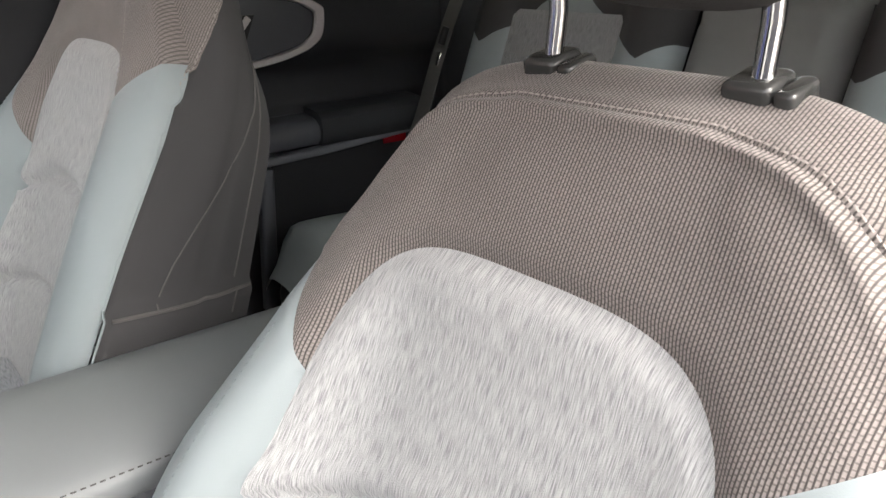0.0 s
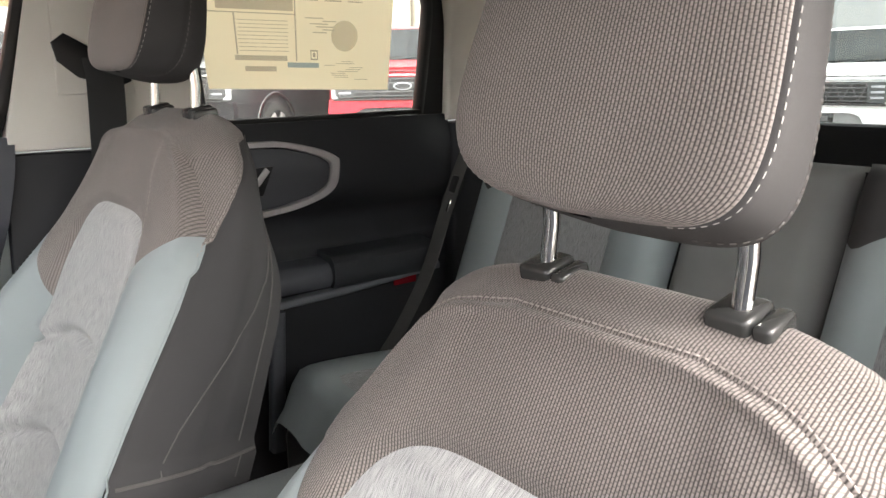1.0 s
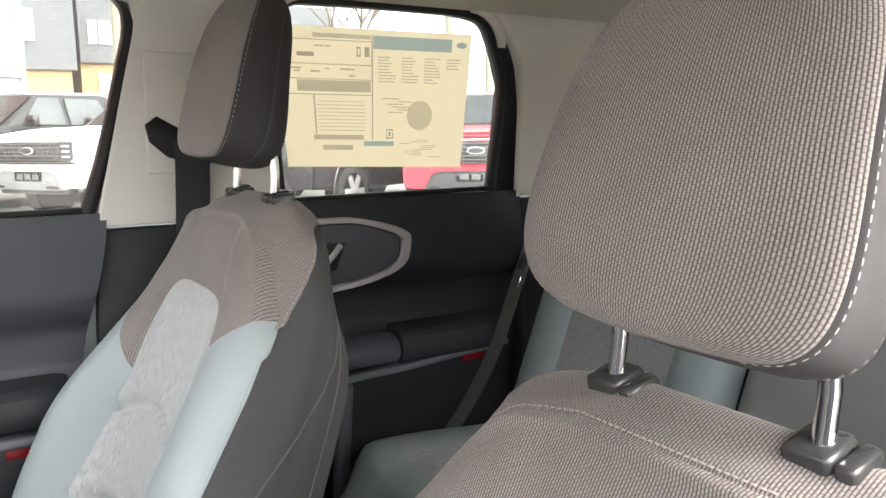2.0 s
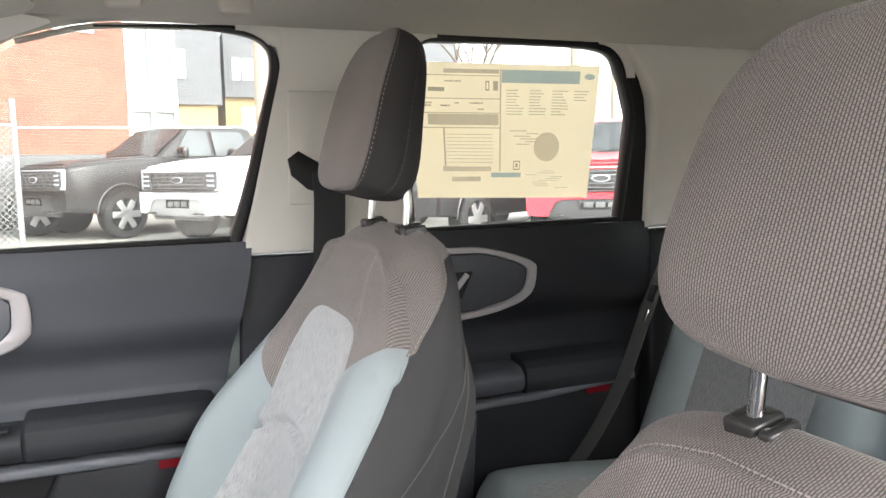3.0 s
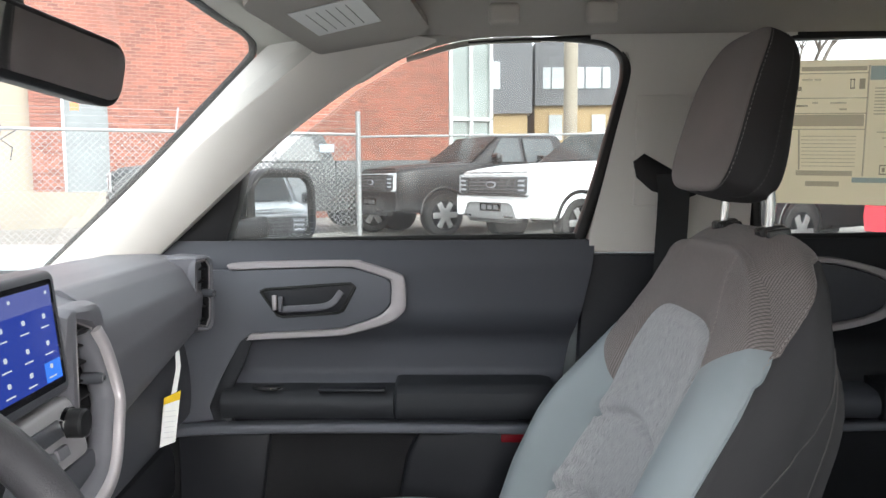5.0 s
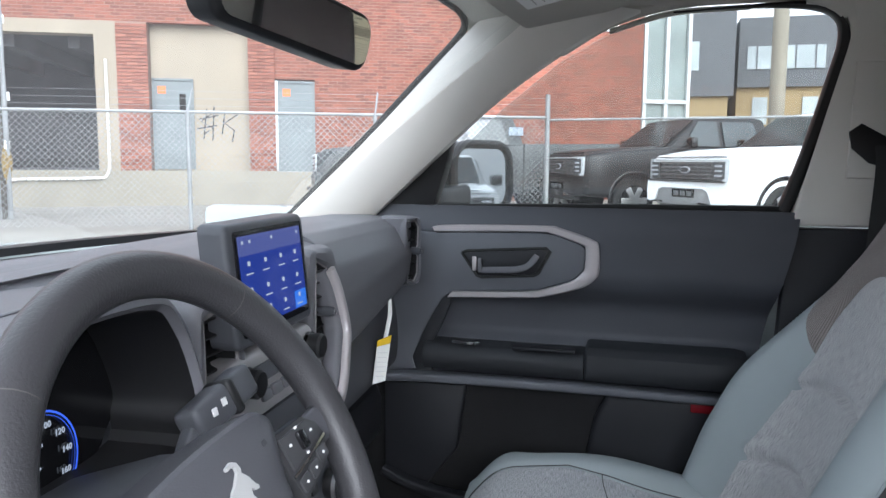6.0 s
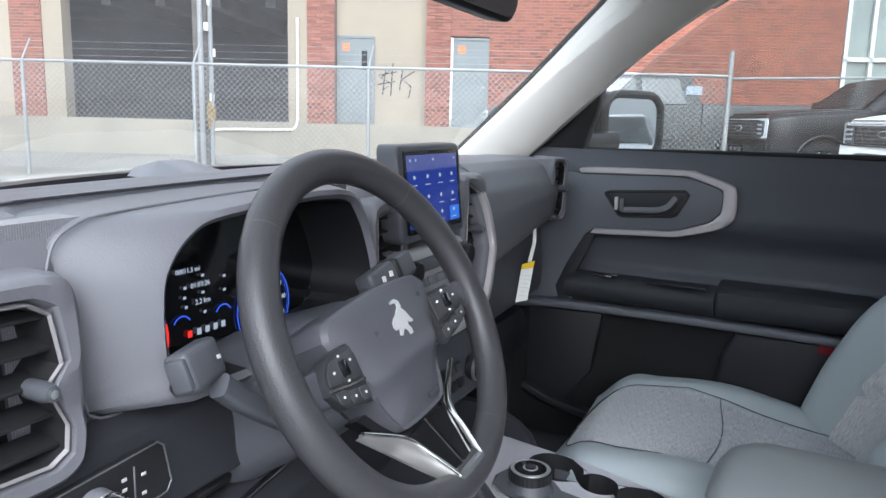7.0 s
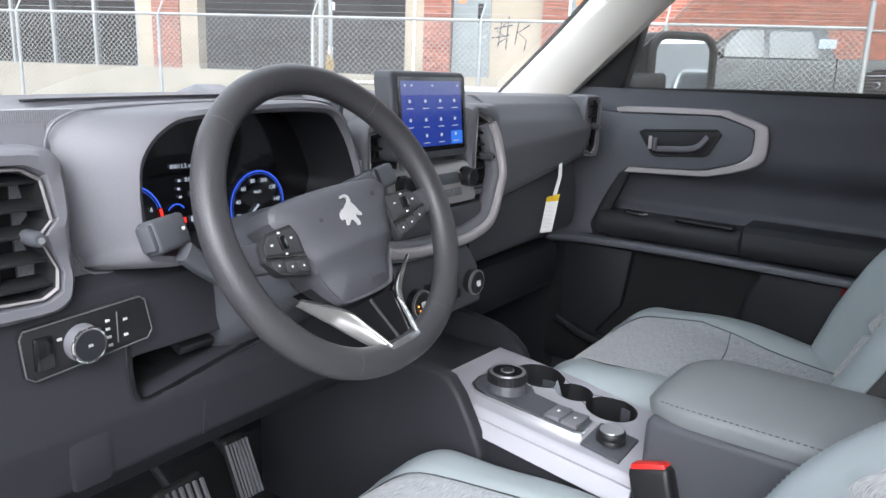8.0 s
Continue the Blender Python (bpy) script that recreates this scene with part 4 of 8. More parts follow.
# ---- rear seat ----
def rear_seat():
    seat = thing("rear_bench", "rear bench seat with pale grey bolsters and heathered cloth", "rear seat", pose(0, -0.40, 0.70, 0, 0, 1.5))
    lean = radians(21)

    def bp(x, s, d):
        return Vector((x, -0.12 - math.sin(lean) * s + math.cos(lean) * d, math.cos(lean) * s + math.sin(lean) * d))

    for x0, x1, nm in ((-0.62, -0.16, "a"), (-0.155, 0.115, "b"), (0.12, 0.64, "c")):
        mid, hw = (x0 + x1) / 2, (x1 - x0) / 2
        wide = nm != "b"

        def dep(u, s):
            e = min(1, (1 - abs(u)) * hw / 0.05)
            e2 = min(1, (0.50 - s) / 0.05)
            d = 0.06 * (1 - (1 - e) ** 2) ** 0.5 * (1 - (1 - max(0, e2)) ** 2) ** 0.5
            if wide:
                d += 0.02 * soft((abs(u) * hw - 0.12) / 0.06)
            return d

        def ins(u, s):
            return (0.14 - abs(u) * hw) if s < 0.40 else min(0.14 - abs(u) * hw, 0.40 - s + 0.04)

        place = lambda u, v: bp(mid + u * hw, v, dep(u, v) - 0.004 * math.exp(-(ins(u, v) / 0.006) ** 2) - (0.004 * math.exp(-((v - 0.30) / 0.006) ** 2) if ins(u, v) > 0 else 0))
        regions = [("back_insert", HEATHER_REAR, "grey heathered cloth panel", lambda u, v: ins(u, v)),
                   ("back_corner", SIDE, "dark brown shoulder panel", lambda u, v: v - 0.36 - 0.7 * abs(0.2 - abs(u) * hw)),
                   ("back_bolster", VINYL, "pale grey bolster", None)] if wide else [("centre_back", REAR_GREY, "plain grey centre section", None)]
        panels(spread(-1, 1, 36), spread(-0.03, 0.50, 36), place, lambda u, v: (u * hw, v), regions, seat)
        part("back_frame", loft([[bp(mid + sx * hw * 0.99, s, d) for sx, d in ((-1, 0.01), (1, 0.01), (1, -0.07), (-1, -0.07))] for s in (-0.05, 0.2, 0.48)]), BLACK, seat)
        if wide:
            pad = rbox(bp(mid, 0.60, -0.01), (0.25, 0.10, 0.15), 0.04, 4, Euler((-lean * 0.6, 0, 0)).to_matrix().to_4x4())
            hp = part("head_pad", pad, SIDE, seat, "dark rear head restraint")
            for sg in (1, -1):
                part("head_post", tube([bp(mid + sg * 0.06, 0.45, -0.02), bp(mid + sg * 0.06, 0.56, -0.012)], 0.006, 12), CHROME, seat)
    for x0, x1 in ((-0.62, -0.16), (-0.155, 0.115), (0.12, 0.64)):
        mid, hw = (x0 + x1) / 2, (x1 - x0) / 2

        def cz(u, v):
            e = min(1, (1 - abs(u)) * hw / 0.05)
            y = -0.12 + 0.46 * v
            z = 0.02 + 0.03 * soft(v * 1.2) - 0.10 * soft((v - 0.82) / 0.18) ** 2 - 0.04 * (1 - (1 - (1 - e) ** 2) ** 0.5) + 0.015 * soft((abs(u) * hw - 0.12) / 0.05)
            return Vector((mid + u * hw, y, z))
        regions = [("cushion_insert", HEATHER_REAR, "grey heathered seat panel", lambda u, v: min(0.15 - abs(u) * hw, 0.80 - v)), ("cushion_bolster", VINYL, "pale grey seat edge", None)]
        panels(spread(-1, 1, 24), spread(0, 1, 24), cz, lambda u, v: (u * hw, v * 0.46), regions, seat)
    part("seat_base", rbox((0.0, 0.12, -0.13), (1.26, 0.42, 0.2), 0.04, 3), BLACK, seat)
    return seat


HEATHER_REAR = melange("heather_cloth_rear", (0.15, 0.15, 0.16), (0.33, 0.33, 0.34))
REAR_GREY = plain("plain_grey_cloth", (0.17, 0.17, 0.165), 0.85, bump=0.4, grain=1500)
rear_seat()

BELT_GREY = plain("grey_belt_webbing", (0.07, 0.07, 0.068), 0.8, bump=0.5, grain=1500)
# belts
def belt(name, pts, label, flat_axis, w=0.046, material=BELT):
    t = thing(name, label, "seat belt")
    part("webbing", sweep(smooth_line(pts, 6), rrect(0.002, w, 0.0009, 1), Vector(flat_axis)), material, t)
    return t


fb = belt("seat_belt", [(0.722, 0.172, 1.35), (0.71, 0.172, 1.30), (0.705, 0.18, 1.15), (0.70, 0.19, 0.9), (0.70, 0.20, 0.6)], "black webbing belt hanging from the centre pillar", (0, 1, 0), 0.06)
part("guide_slot", prism([(0.245, 1.375), (0.225, 1.39), (0.13, 1.335), (0.125, 1.31), (0.15, 1.30), (0.21, 1.318), (0.24, 1.345)], on_x(0.731), 0.008, 0.003), BLACK, fb)
part("height_cover", prism([(0.24, 1.50), (0.14, 1.50), (0.12, 1.29), (0.245, 1.29)], on_x(0.732), 0.006, 0.004), PILLAR, fb, "pale slider cover")
rb = belt("seat_belt", [(0.63, -0.61, 1.30), (0.64, -0.56, 1.18), (0.64, -0.515, 1.09), (0.64, -0.485, 1.02), (0.64, -0.43, 0.89), (0.64, -0.36, 0.78), (0.65, -0.30, 0.70)], "dark grey rear seat belt hanging beside the bench", (1, 0, 0), 0.045, BELT_GREY)
part("belt_tongue", rbox((0.635, -0.492, 1.03), (0.010, 0.012, 0.030), 0.003, m=pose(0, 0, 0, 22)), CHROME, rb, "bright metal tongue")
part("tongue_grip", rbox((0.636, -0.510, 1.075), (0.014, 0.030, 0.040), 0.005, m=pose(0, 0, 0, 22)), BLACK, rb)
rb2 = belt("seat_belt", [(0.10, -0.68, 1.15), (0.11, -0.60, 0.95), (0.12, -0.53, 0.78)], "black rear centre belt lying on the backrest", (1, 0, 0), 0.05)
rb3 = belt("seat_belt", [(-0.14, -0.69, 1.16), (-0.12, -0.61, 0.96), (-0.10, -0.55, 0.78)], "black rear belt lying on the backrest", (1, 0, 0), 0.05)

# outer flank, closing the cabin below the windows
tagged(part("wall_east", rbox((0.835, 0.1, 0.80), (0.06, 3.1, 0.82), 0.02), BODY), "outer door skin of the car", "car flank", kind="structure")
tagged(part("wall_west", rbox((-0.80, -0.75, 0.80), (0.08, 1.4, 0.82), 0.02), LOWER), "closed rear door on the driver side", "car flank", kind="structure")
tagged(part("trim", prism([(-0.62, 1.21), (-0.66, 1.60), (-1.35, 1.60), (-1.35, 1.21)], on_x(-0.76, 1), 0.05, 0.02), PILLAR), "pale rear quarter trim on the driver side", "quarter trim", kind="structure")
tagged(part("trim", prism([(-0.02, 1.56), (-0.02, 1.64), (-1.35, 1.64), (-1.35, 1.56)], on_x(-0.76, 1), 0.05, 0.02), PILLAR), "pale trim above the rear window on the driver side", "window trim", kind="structure")
tagged(part("wall_rear_top", rbox((0, -1.36, 1.60), (1.44, 0.10, 0.14), 0.02), PILLAR), "pale trim over the tailgate window", "tailgate trim", kind="structure")
for sx in (-0.66, 0.66):
    tagged(part("trim", rbox((sx, -1.38, 1.38), (0.14, 0.06, 0.5), 0.02), PILLAR), "pale trim beside the tailgate window", "tailgate trim", kind="structure")
w5 = tagged(part("window_5", rbox((0, -1.39, 1.36), (1.3, 0.004, 0.42), 0), glass_pane("tinted_glass", (0.66, 0.69, 0.68)), flat=True), "dark tinted tailgate glass", "window", kind="structure")
w6 = tagged(part("window_6", rbox((-0.765, -0.45, 1.40), (0.004, 0.5, 0.42), 0), bpy.data.materials["tinted_glass"], flat=True), "dark tinted rear side glass", "window", kind="structure")
tagged(part("trim", prism([(-0.02, 0.45), (-0.08, 1.21), (-0.14, 1.60), (-0.30, 1.60), (-0.25, 1.21), (-0.20, 0.45)], on_x(-0.70, 1), 0.05, 0.015), PILLAR), "pale centre pillar trim on the driver side", "pillar trim", kind="structure")
tagged(part("trim", rbox((-0.76, 0.55, 0.40), (0.12, 1.3, 0.10), 0.03), LOWER), "black door sill on the driver side", "door sill", kind="structure")
tagged(part("trim", prism([(1.62, 0.45), (1.62, 1.16), (1.18, 1.16), (1.10, 0.95), (1.12, 0.45)], on_x(-0.80, 1), 0.06, 0.02), LOWER), "black kick panel on the driver side", "kick panel", kind="structure")
tagged(part("trim", prism([(1.62, 0.45), (1.62, 1.16), (1.22, 1.16), (1.17, 0.9), (1.18, 0.45)], on_x(0.80), 0.08, 0.02), LOWER), "black kick panel on the passenger side", "kick panel", kind="structure")

# Out of view; added on the open side to shade the lower dash.
dd = tagged(part("door_3", rbox((0, 0, 0), (0.09, 1.05, 0.80), 0.03, 3, None), DOOR_MAT), "open driver door with dark lining", "door", kind="structure")
dd.matrix_world = Matrix.Translation((-0.86, 1.22, 0.80)) @ pose(0, 0, 0, 0, 0, -42) @ Matrix.Translation((0, -0.55, 0))

# ---- dashboard ----
dash = thing("dashboard", "slate grey moulded dashboard with silver accents", "dashboard", pose(0, 1.03, 0, 0, 0, 3.1))


def top_z(x):
    return 1.203 + 0.008 * math.cos(x * 2.2)


def windscreen_y(x):
    return 0.52 - 0.26 * (x / 0.68) ** 2 - 0.054 * x


def dash_top(u, v):
    x = -0.70 + 1.40 * u
    y0 = windscreen_y(x)
    prof = [(y0, 1.165), (y0 * 0.6, 1.188), (0.20, top_z(x)), (0.10, top_z(x) + 0.001), (0.05, top_z(x) - 0.004), (0.022, top_z(x) - 0.016), (0.012, top_z(x) - 0.04)]
    back = 0.065 * soft((x + 0.62) / 0.03) * soft((-0.15 - x) / 0.03)
    i = v * (len(prof) - 1)
    k = min(int(i), len(prof) - 2)
    y = prof[k][0] + (prof[k + 1][0] - prof[k][0]) * (i - k)
    z = prof[k][1] + (prof[k + 1][1] - prof[k][1]) * (i - k)
    y += back * soft((0.12 - y) / 0.08)
    z -= 0.0035 * math.exp(-((y - 0.155 - 0.05 * (x / 0.7) ** 2) / 0.006) ** 2)
    return Vector((x, y, z))


part("top_pad", surface(dash_top, 70, 48, 0.02, away=(0, 0, -1)), DASH, dash)
part("demist_grille", surface(lambda u, v: Vector((-0.66 + 1.32 * u, windscreen_y(-0.66 + 1.32 * u) - 0.015 - 0.05 * v, 1.187 + 0.002 * v)), 60, 3, 0.012, away=(0, 0, -1)), BLACK, dash, "black defrost strip")
part("sensor_pod", loft([[Vector((-0.17 + sx * w, y, z)) for sx, z in ((-1, 1.19), (-0.5, 1.19 + h), (0.5, 1.19 + h), (1, 1.19))] for y, w, h in ((0.40, 0.03, 0.012), (0.34, 0.05, 0.025), (0.26, 0.07, 0.006))]), DASH, dash)


def crease(x):
    return 1.002 + (x - 0.2) * 0.145


def fascia(u, v):
    x = 0.20 + 0.425 * u
    tz, c = top_z(x), crease(x)
    prof = [(0.04, tz - 0.002), (0.015, tz - 0.018), (-0.004, tz - 0.05), (-0.014, (tz + c) / 2), (-0.008, c + 0.02), (0.004, c + 0.004), (0.03, c - 0.002)]
    i = v * (len(prof) - 1)
    k = min(int(i), len(prof) - 2)
    t = i - k
    y = prof[k][0] + (prof[k + 1][0] - prof[k][0]) * t
    y += 0.05 * soft((0.28 - x) / 0.09) ** 2 * 0
    return Vector((x, y, prof[k][1] + (prof[k + 1][1] - prof[k][1]) * t))


part("fascia", surface(fascia, 30, 36, 0.02, away=(0, 1, 0)), DASH, dash, "smooth slate grey passenger fascia")
part("glovebox", surface(lambda u, v: Vector((0.17 + 0.47 * u, 0.034 - 0.014 * math.sin(math.pi * v) + 0.06 * soft((v - 0.75) / 0.25), crease(0.17 + 0.47 * u) - 0.004 - (crease(0.17 + 0.47 * u) - 0.86) * v)), 24, 24, 0.02, away=(0, 1, 0)), DASH_DARK, dash, "charcoal glovebox lid")
part("glovebox_latch", prism([(0.17, 0.955), (0.24, 0.99), (0.245, 0.98), (0.18, 0.945)], on_y(0.022), 0.008, 0.002), DASH, dash)
part("lower_bin", rbox((0.40, 0.16, 0.80), (0.50, 0.22, 0.12), 0.03), LOWER, dash)


def vent(name, poly, centre, y0, slats=5, parent=dash, knob_at=None, shell=(0.06, 0.08), sides=48):
    """An air vent: thin silver frame, dark slats and a knob, in a rounded housing of half size shell."""
    cx, cz = centre
    n = len(poly)
    poly = [(poly[i][0] + (poly[(i + 1) % n][0] - poly[i][0]) * k / 6, poly[i][1] + (poly[(i + 1) % n][1] - poly[i][1]) * k / 6) for i in range(n) for k in range(6)]
    toward = lambda k, j: [(cx + (a - cx) * k, cz + (b - cz) * j) for a, b in poly]
    inn = toward(0.93, 0.955)
    lay = lambda pts, y: [Vector((a, y, b)) for a, b in pts]
    v = part(name, loft([lay(poly, y0 + 0.02), lay(poly, y0 - 0.005), lay(toward(0.96, 0.98), y0 - 0.008), lay(inn, y0 - 0.005)], True, False), VENT_SILVER, parent, "silver framed air vent")
    part("throat", loft([lay(inn, y0 - 0.005), lay(toward(0.90, 0.94), y0 + 0.035)], True, False), VENT_DARK, v)
    outer = []
    for a, b in poly:
        t = math.atan2((b - cz) / shell[1], (a - cx) / shell[0])
        r = (abs(math.cos(t)) ** 6 + abs(math.sin(t)) ** 6) ** (-1 / 6)
        outer.append((cx + shell[0] * r * math.cos(t), cz + shell[1] * r * math.sin(t)))
    blend = lambda k: [(a + (c - a) * k, b + (d - b) * k) for (a, b), (c, d) in zip(outer, poly)]
    part("housing", loft([lay(outer, y0 + 0.06), lay(outer, y0 + 0.004), lay(blend(0.12), y0 - 0.006), lay(blend(0.35), y0 - 0.010), lay(blend(0.8), y0 - 0.009), lay(blend(0.99), y0 + 0.002)], True, False), DASH, v)
    part("duct", prism(inn, on_y(y0 + 0.036, 1), 0.004), BLACK, v)
    xs, zs = [p[0] for p in inn], [p[1] for p in inn]
    for k in range(slats):
        z = min(zs) + (max(zs) - min(zs)) * (k + 0.5) / slats
        span = [a for a, b in inn if abs(b - z) < (max(zs) - min(zs)) / slats * 0.7] or xs
        part("slat", rbox(((min(span) + max(span)) / 2, y0 + 0.012, z), (max(span) - min(span), 0.024, 0.0035), 0.001, 1, pose(0, 0, 0, 16, 0, 0)), VENT_DARK, v)
    part("divider", rbox(((min(xs) + max(xs)) / 2, y0 + 0.018, cz), (0.004, 0.012, (max(zs) - min(zs)) * 0.9), 0.001, 1), BLACK, v)
    if knob_at:
        kx, kz = knob_at
        kn = part("knob", sweep([(kx, y0 + 0.004, kz), (kx, y0 - 0.014, kz), (kx, y0 - 0.022, kz)], circle(0.0075, 14), Vector((1, 0, 0)), scale=[1, 1.05, 0.8]), DASH_DARK, v)
        part("knob_tip", sweep([(kx, y0 - 0.021, kz), (kx, y0 - 0.0235, kz)], circle(0.0035, 12), Vector((1, 0, 0))), CHROME, kn)
    return v


VENT_SILVER = plain("vent_frame_silver", (0.24, 0.225, 0.23), 0.45, metal=0.3, bump=0.1, vary=0.03)
VENT_DARK = plain("vent_slat_black", (0.012, 0.012, 0.013), 0.55, bump=0.2)
# left outer vent in its housing
vent("air_vent", [(-0.735, 1.155), (-0.665, 1.150), (-0.648, 1.14), (-0.640, 1.10), (-0.655, 1.085), (-0.638, 1.05), (-0.64, 1.03), (-0.655, 1.022), (-0.735, 1.026)], (-0.69, 1.087), -0.014, knob_at=(-0.662, 1.085), shell=(0.068, 0.083))
# centre vents beside the screen
vent("air_vent", [(-0.155, 1.155), (-0.09, 1.165), (-0.082, 1.10), (-0.095, 1.045), (-0.15, 1.05)], (-0.118, 1.105), 0.004, slats=6, shell=(0.050, 0.075))
vent("air_vent", [(0.145, 1.18), (0.185, 1.165), (0.212, 1.12), (0.214, 1.075), (0.185, 1.045), (0.14, 1.045)], (0.172, 1.112), 0.004, slats=6, knob_at=(0.18, 1.10), shell=(0.055, 0.083))
# right end vent, set on the end face
end_vent = vent("air_vent", [(0.606, 1.197), (0.632, 1.20), (0.641, 1.188), (0.639, 1.15), (0.633, 1.138), (0.639, 1.125), (0.637, 1.09), (0.628, 1.076), (0.606, 1.082)], (0.623, 1.138), -0.006, slats=5, knob_at=(0.634, 1.138), shell=(0.026, 0.070))
end_vent.matrix_basis = pose(0.612, -0.004, 0) @ pose(0, 0, 0, 0, 0, -28) @ pose(-0.612, 0.004, 0)
part("end_cap", prism([(-0.01, 1.205), (0.10, 1.20), (0.22, 1.17), (0.22, 1.02), (0.03, 1.06), (-0.004, 1.075)], lambda a, b, h: Vector((0.60 + h, a, b)), 0.045, 0.01, 3), DASH, dash)

# instrument housing
B_OUT = [(-0.628, 1.12), (-0.624, 1.17), (-0.603, 1.194), (-0.54, 1.203), (-0.28, 1.207), (-0.20, 1.186), (-0.165, 1.12), (-0.165, 1.07), (-0.20, 1.015), (-0.55, 1.025), (-0.602, 1.055)]
B_RIM = [(-0.565, 1.115), (-0.56, 1.155), (-0.53, 1.187), (-0.475, 1.200), (-0.292, 1.204), (-0.24, 1.18), (-0.206, 1.112), (-0.208, 1.075), (-0.24, 1.035), (-0.525, 1.032), (-0.56, 1.07)]
B_IN = [(-0.551, 1.115), (-0.546, 1.148), (-0.52, 1.177), (-0.472, 1.190), (-0.296, 1.194), (-0.25, 1.170), (-0.219, 1.108), (-0.221, 1.08), (-0.25, 1.045), (-0.52, 1.043), (-0.546, 1.078)]


def ring(poly, y, lift=0.0):
    return [Vector((p.x, y + lift * (p.y - 1.1), p.y)) for p in smooth_line([(a, b, 0) for a, b in poly + poly[:1]], 4)[:-1]]


hs = part("instrument_housing", loft([ring([(a, b - 0.004) for a, b in B_OUT], 0.11), ring(B_OUT, 0.018), ring([(a * 0.4 + c * 0.6, b * 0.4 + d * 0.6) for (a, b), (c, d) in zip(B_OUT, B_RIM)], -0.012), ring(B_RIM, -0.032), ring([((a + c) / 2, (b + d) / 2) for (a, b), (c, d) in zip(B_RIM, B_IN)], -0.036), ring(B_IN, -0.030)], True, False), DASH, dash, "slate grey instrument hood")
part("instrument_tunnel", loft([ring(B_IN, -0.030), ring([(-0.385 + (a + 0.385) * 0.93, 1.115 + (b - 1.115) * 0.93) for a, b in B_IN], 0.05)], True, False), BLACK, hs)
lens = part("display", prism([(-0.385 + (a + 0.385) * 0.96, 1.115 + (b - 1.115) * 0.96) for a, b in B_IN], on_y(0.055), 0.006), GLOSS_BLACK, hs, "dark instrument display with blue dials")


def text_mesh(name, body, size, m, material, parent, depth=0.0003):
    cu = bpy.data.curves.new(name, "FONT")
    cu.body, cu.size, cu.extrude, cu.align_x, cu.align_y = body, size, depth, "CENTER", "CENTER"
    cu.resolution_u = 2
    tmp = bpy.data.objects.new(name, cu)
    scene.collection.objects.link(tmp)
    bpy.context.view_layer.update()
    me = bpy.data.meshes.new_from_object(tmp)
    bpy.data.objects.remove(tmp)
    me.transform(m)
    me.materials.clear()
    me.materials.append(material)
    ob = new(name, me)
    ob.parent = parent
    return ob


FACE_DRIVER = pose(0, 0, 0, 90)
LIT_WHITE = glow("lit_white", (0.75, 0.8, 0.9), 0.11)
LIT_BLUE = glow("lit_blue", (0.06, 0.14, 0.8), 0.22)
LIT_RED = glow("lit_red", (0.9, 0.03, 0.02), 0.25)


def arc(cx, cz, r0, r1, a0, a1, y, n=24):
    bm = bmesh.new()
    prev = None
    for k in range(n + 1):
        t = radians(a0 + (a1 - a0) * k / n)
        p = [bm.verts.new((cx + r * math.sin(t), y, cz + r * math.cos(t))) for r in (r0, r1)]
        if prev:
            bm.faces.new((prev[0], prev[1], p[1], p[0]))
        prev = p
    return bm


YD = 0.0465
for cx, a0, a1 in ((-0.520, -140, 70), (-0.327, -120, 120)):
    part("dial_ring", arc(cx, 1.066, 0.0450, 0.0468, a0, a1, YD), LIT_BLUE, lens)
    part("dial_glow", arc(cx, 1.066, 0.0425, 0.0430, a0, a1, YD), LIT_BLUE, lens)
part("red_zone", arc(-0.520, 1.066, 0.043, 0.047, 72, 128, YD), LIT_RED, lens)
for k, num in enumerate(("20", "40", "60", "80", "100", "120", "140", "160")):
    t = radians(-110 + k * 32)
    text_mesh("dial_number", num, 0.008, pose(-0.327 + 0.034 * math.sin(t), YD, 1.066 + 0.034 * math.cos(t), 90), LIT_WHITE, lens)
for k, num in enumerate(("1", "2", "3", "4", "5", "6", "7")):
    t = radians(-100 + k * 33)
    text_mesh("dial_number", num, 0.008, pose(-0.520 + 0.034 * math.sin(t), YD, 1.066 + 0.034 * math.cos(t), 90), LIT_WHITE, lens)
text_mesh("dial_unit", "km/h", 0.006, pose(-0.327, YD, 1.084, 90), LIT_WHITE, lens)
part("needle", rbox((-0.345, YD - 0.001, 1.050), (0.003, 0.001, 0.05), 0, m=pose(0, 0, 0, 0, 48, 0)), LIT_WHITE, lens)
text_mesh("readout", "00011.5 mi", 0.0075, pose(-0.445, YD, 1.128, 90), LIT_WHITE, lens)
text_mesh("readout", "01:03:26", 0.008, pose(-0.428, YD, 1.111, 90), LIT_WHITE, lens)
text_mesh("readout", "2.2 km", 0.008, pose(-0.425, YD, 1.093, 90), LIT_WHITE, lens)
for x, z in ((-0.435, 1.122), (-0.436, 1.112), (-0.434, 1.102), (-0.41, 1.131), (-0.41, 1.113), (-0.408, 1.092), (-0.378, 1.125), (-0.378, 1.11)):
    part("tell_tale", rbox((x - 0.015, YD - 0.0004, z - 0.011), (0.004, 0.0006, 0.003), 0.0002, 1), LIT_WHITE, lens)
part("gear_letter", rbox((-0.445, YD - 0.0004, 1.062), (0.006, 0.0006, 0.007), 0.0002, 1), LIT_RED, lens)
for k in range(4):
    part("gear_letter", rbox((-0.432 + 0.012 * k, YD - 0.0004, 1.062), (0.006, 0.0006, 0.007), 0.0002, 1), LIT_WHITE, lens)
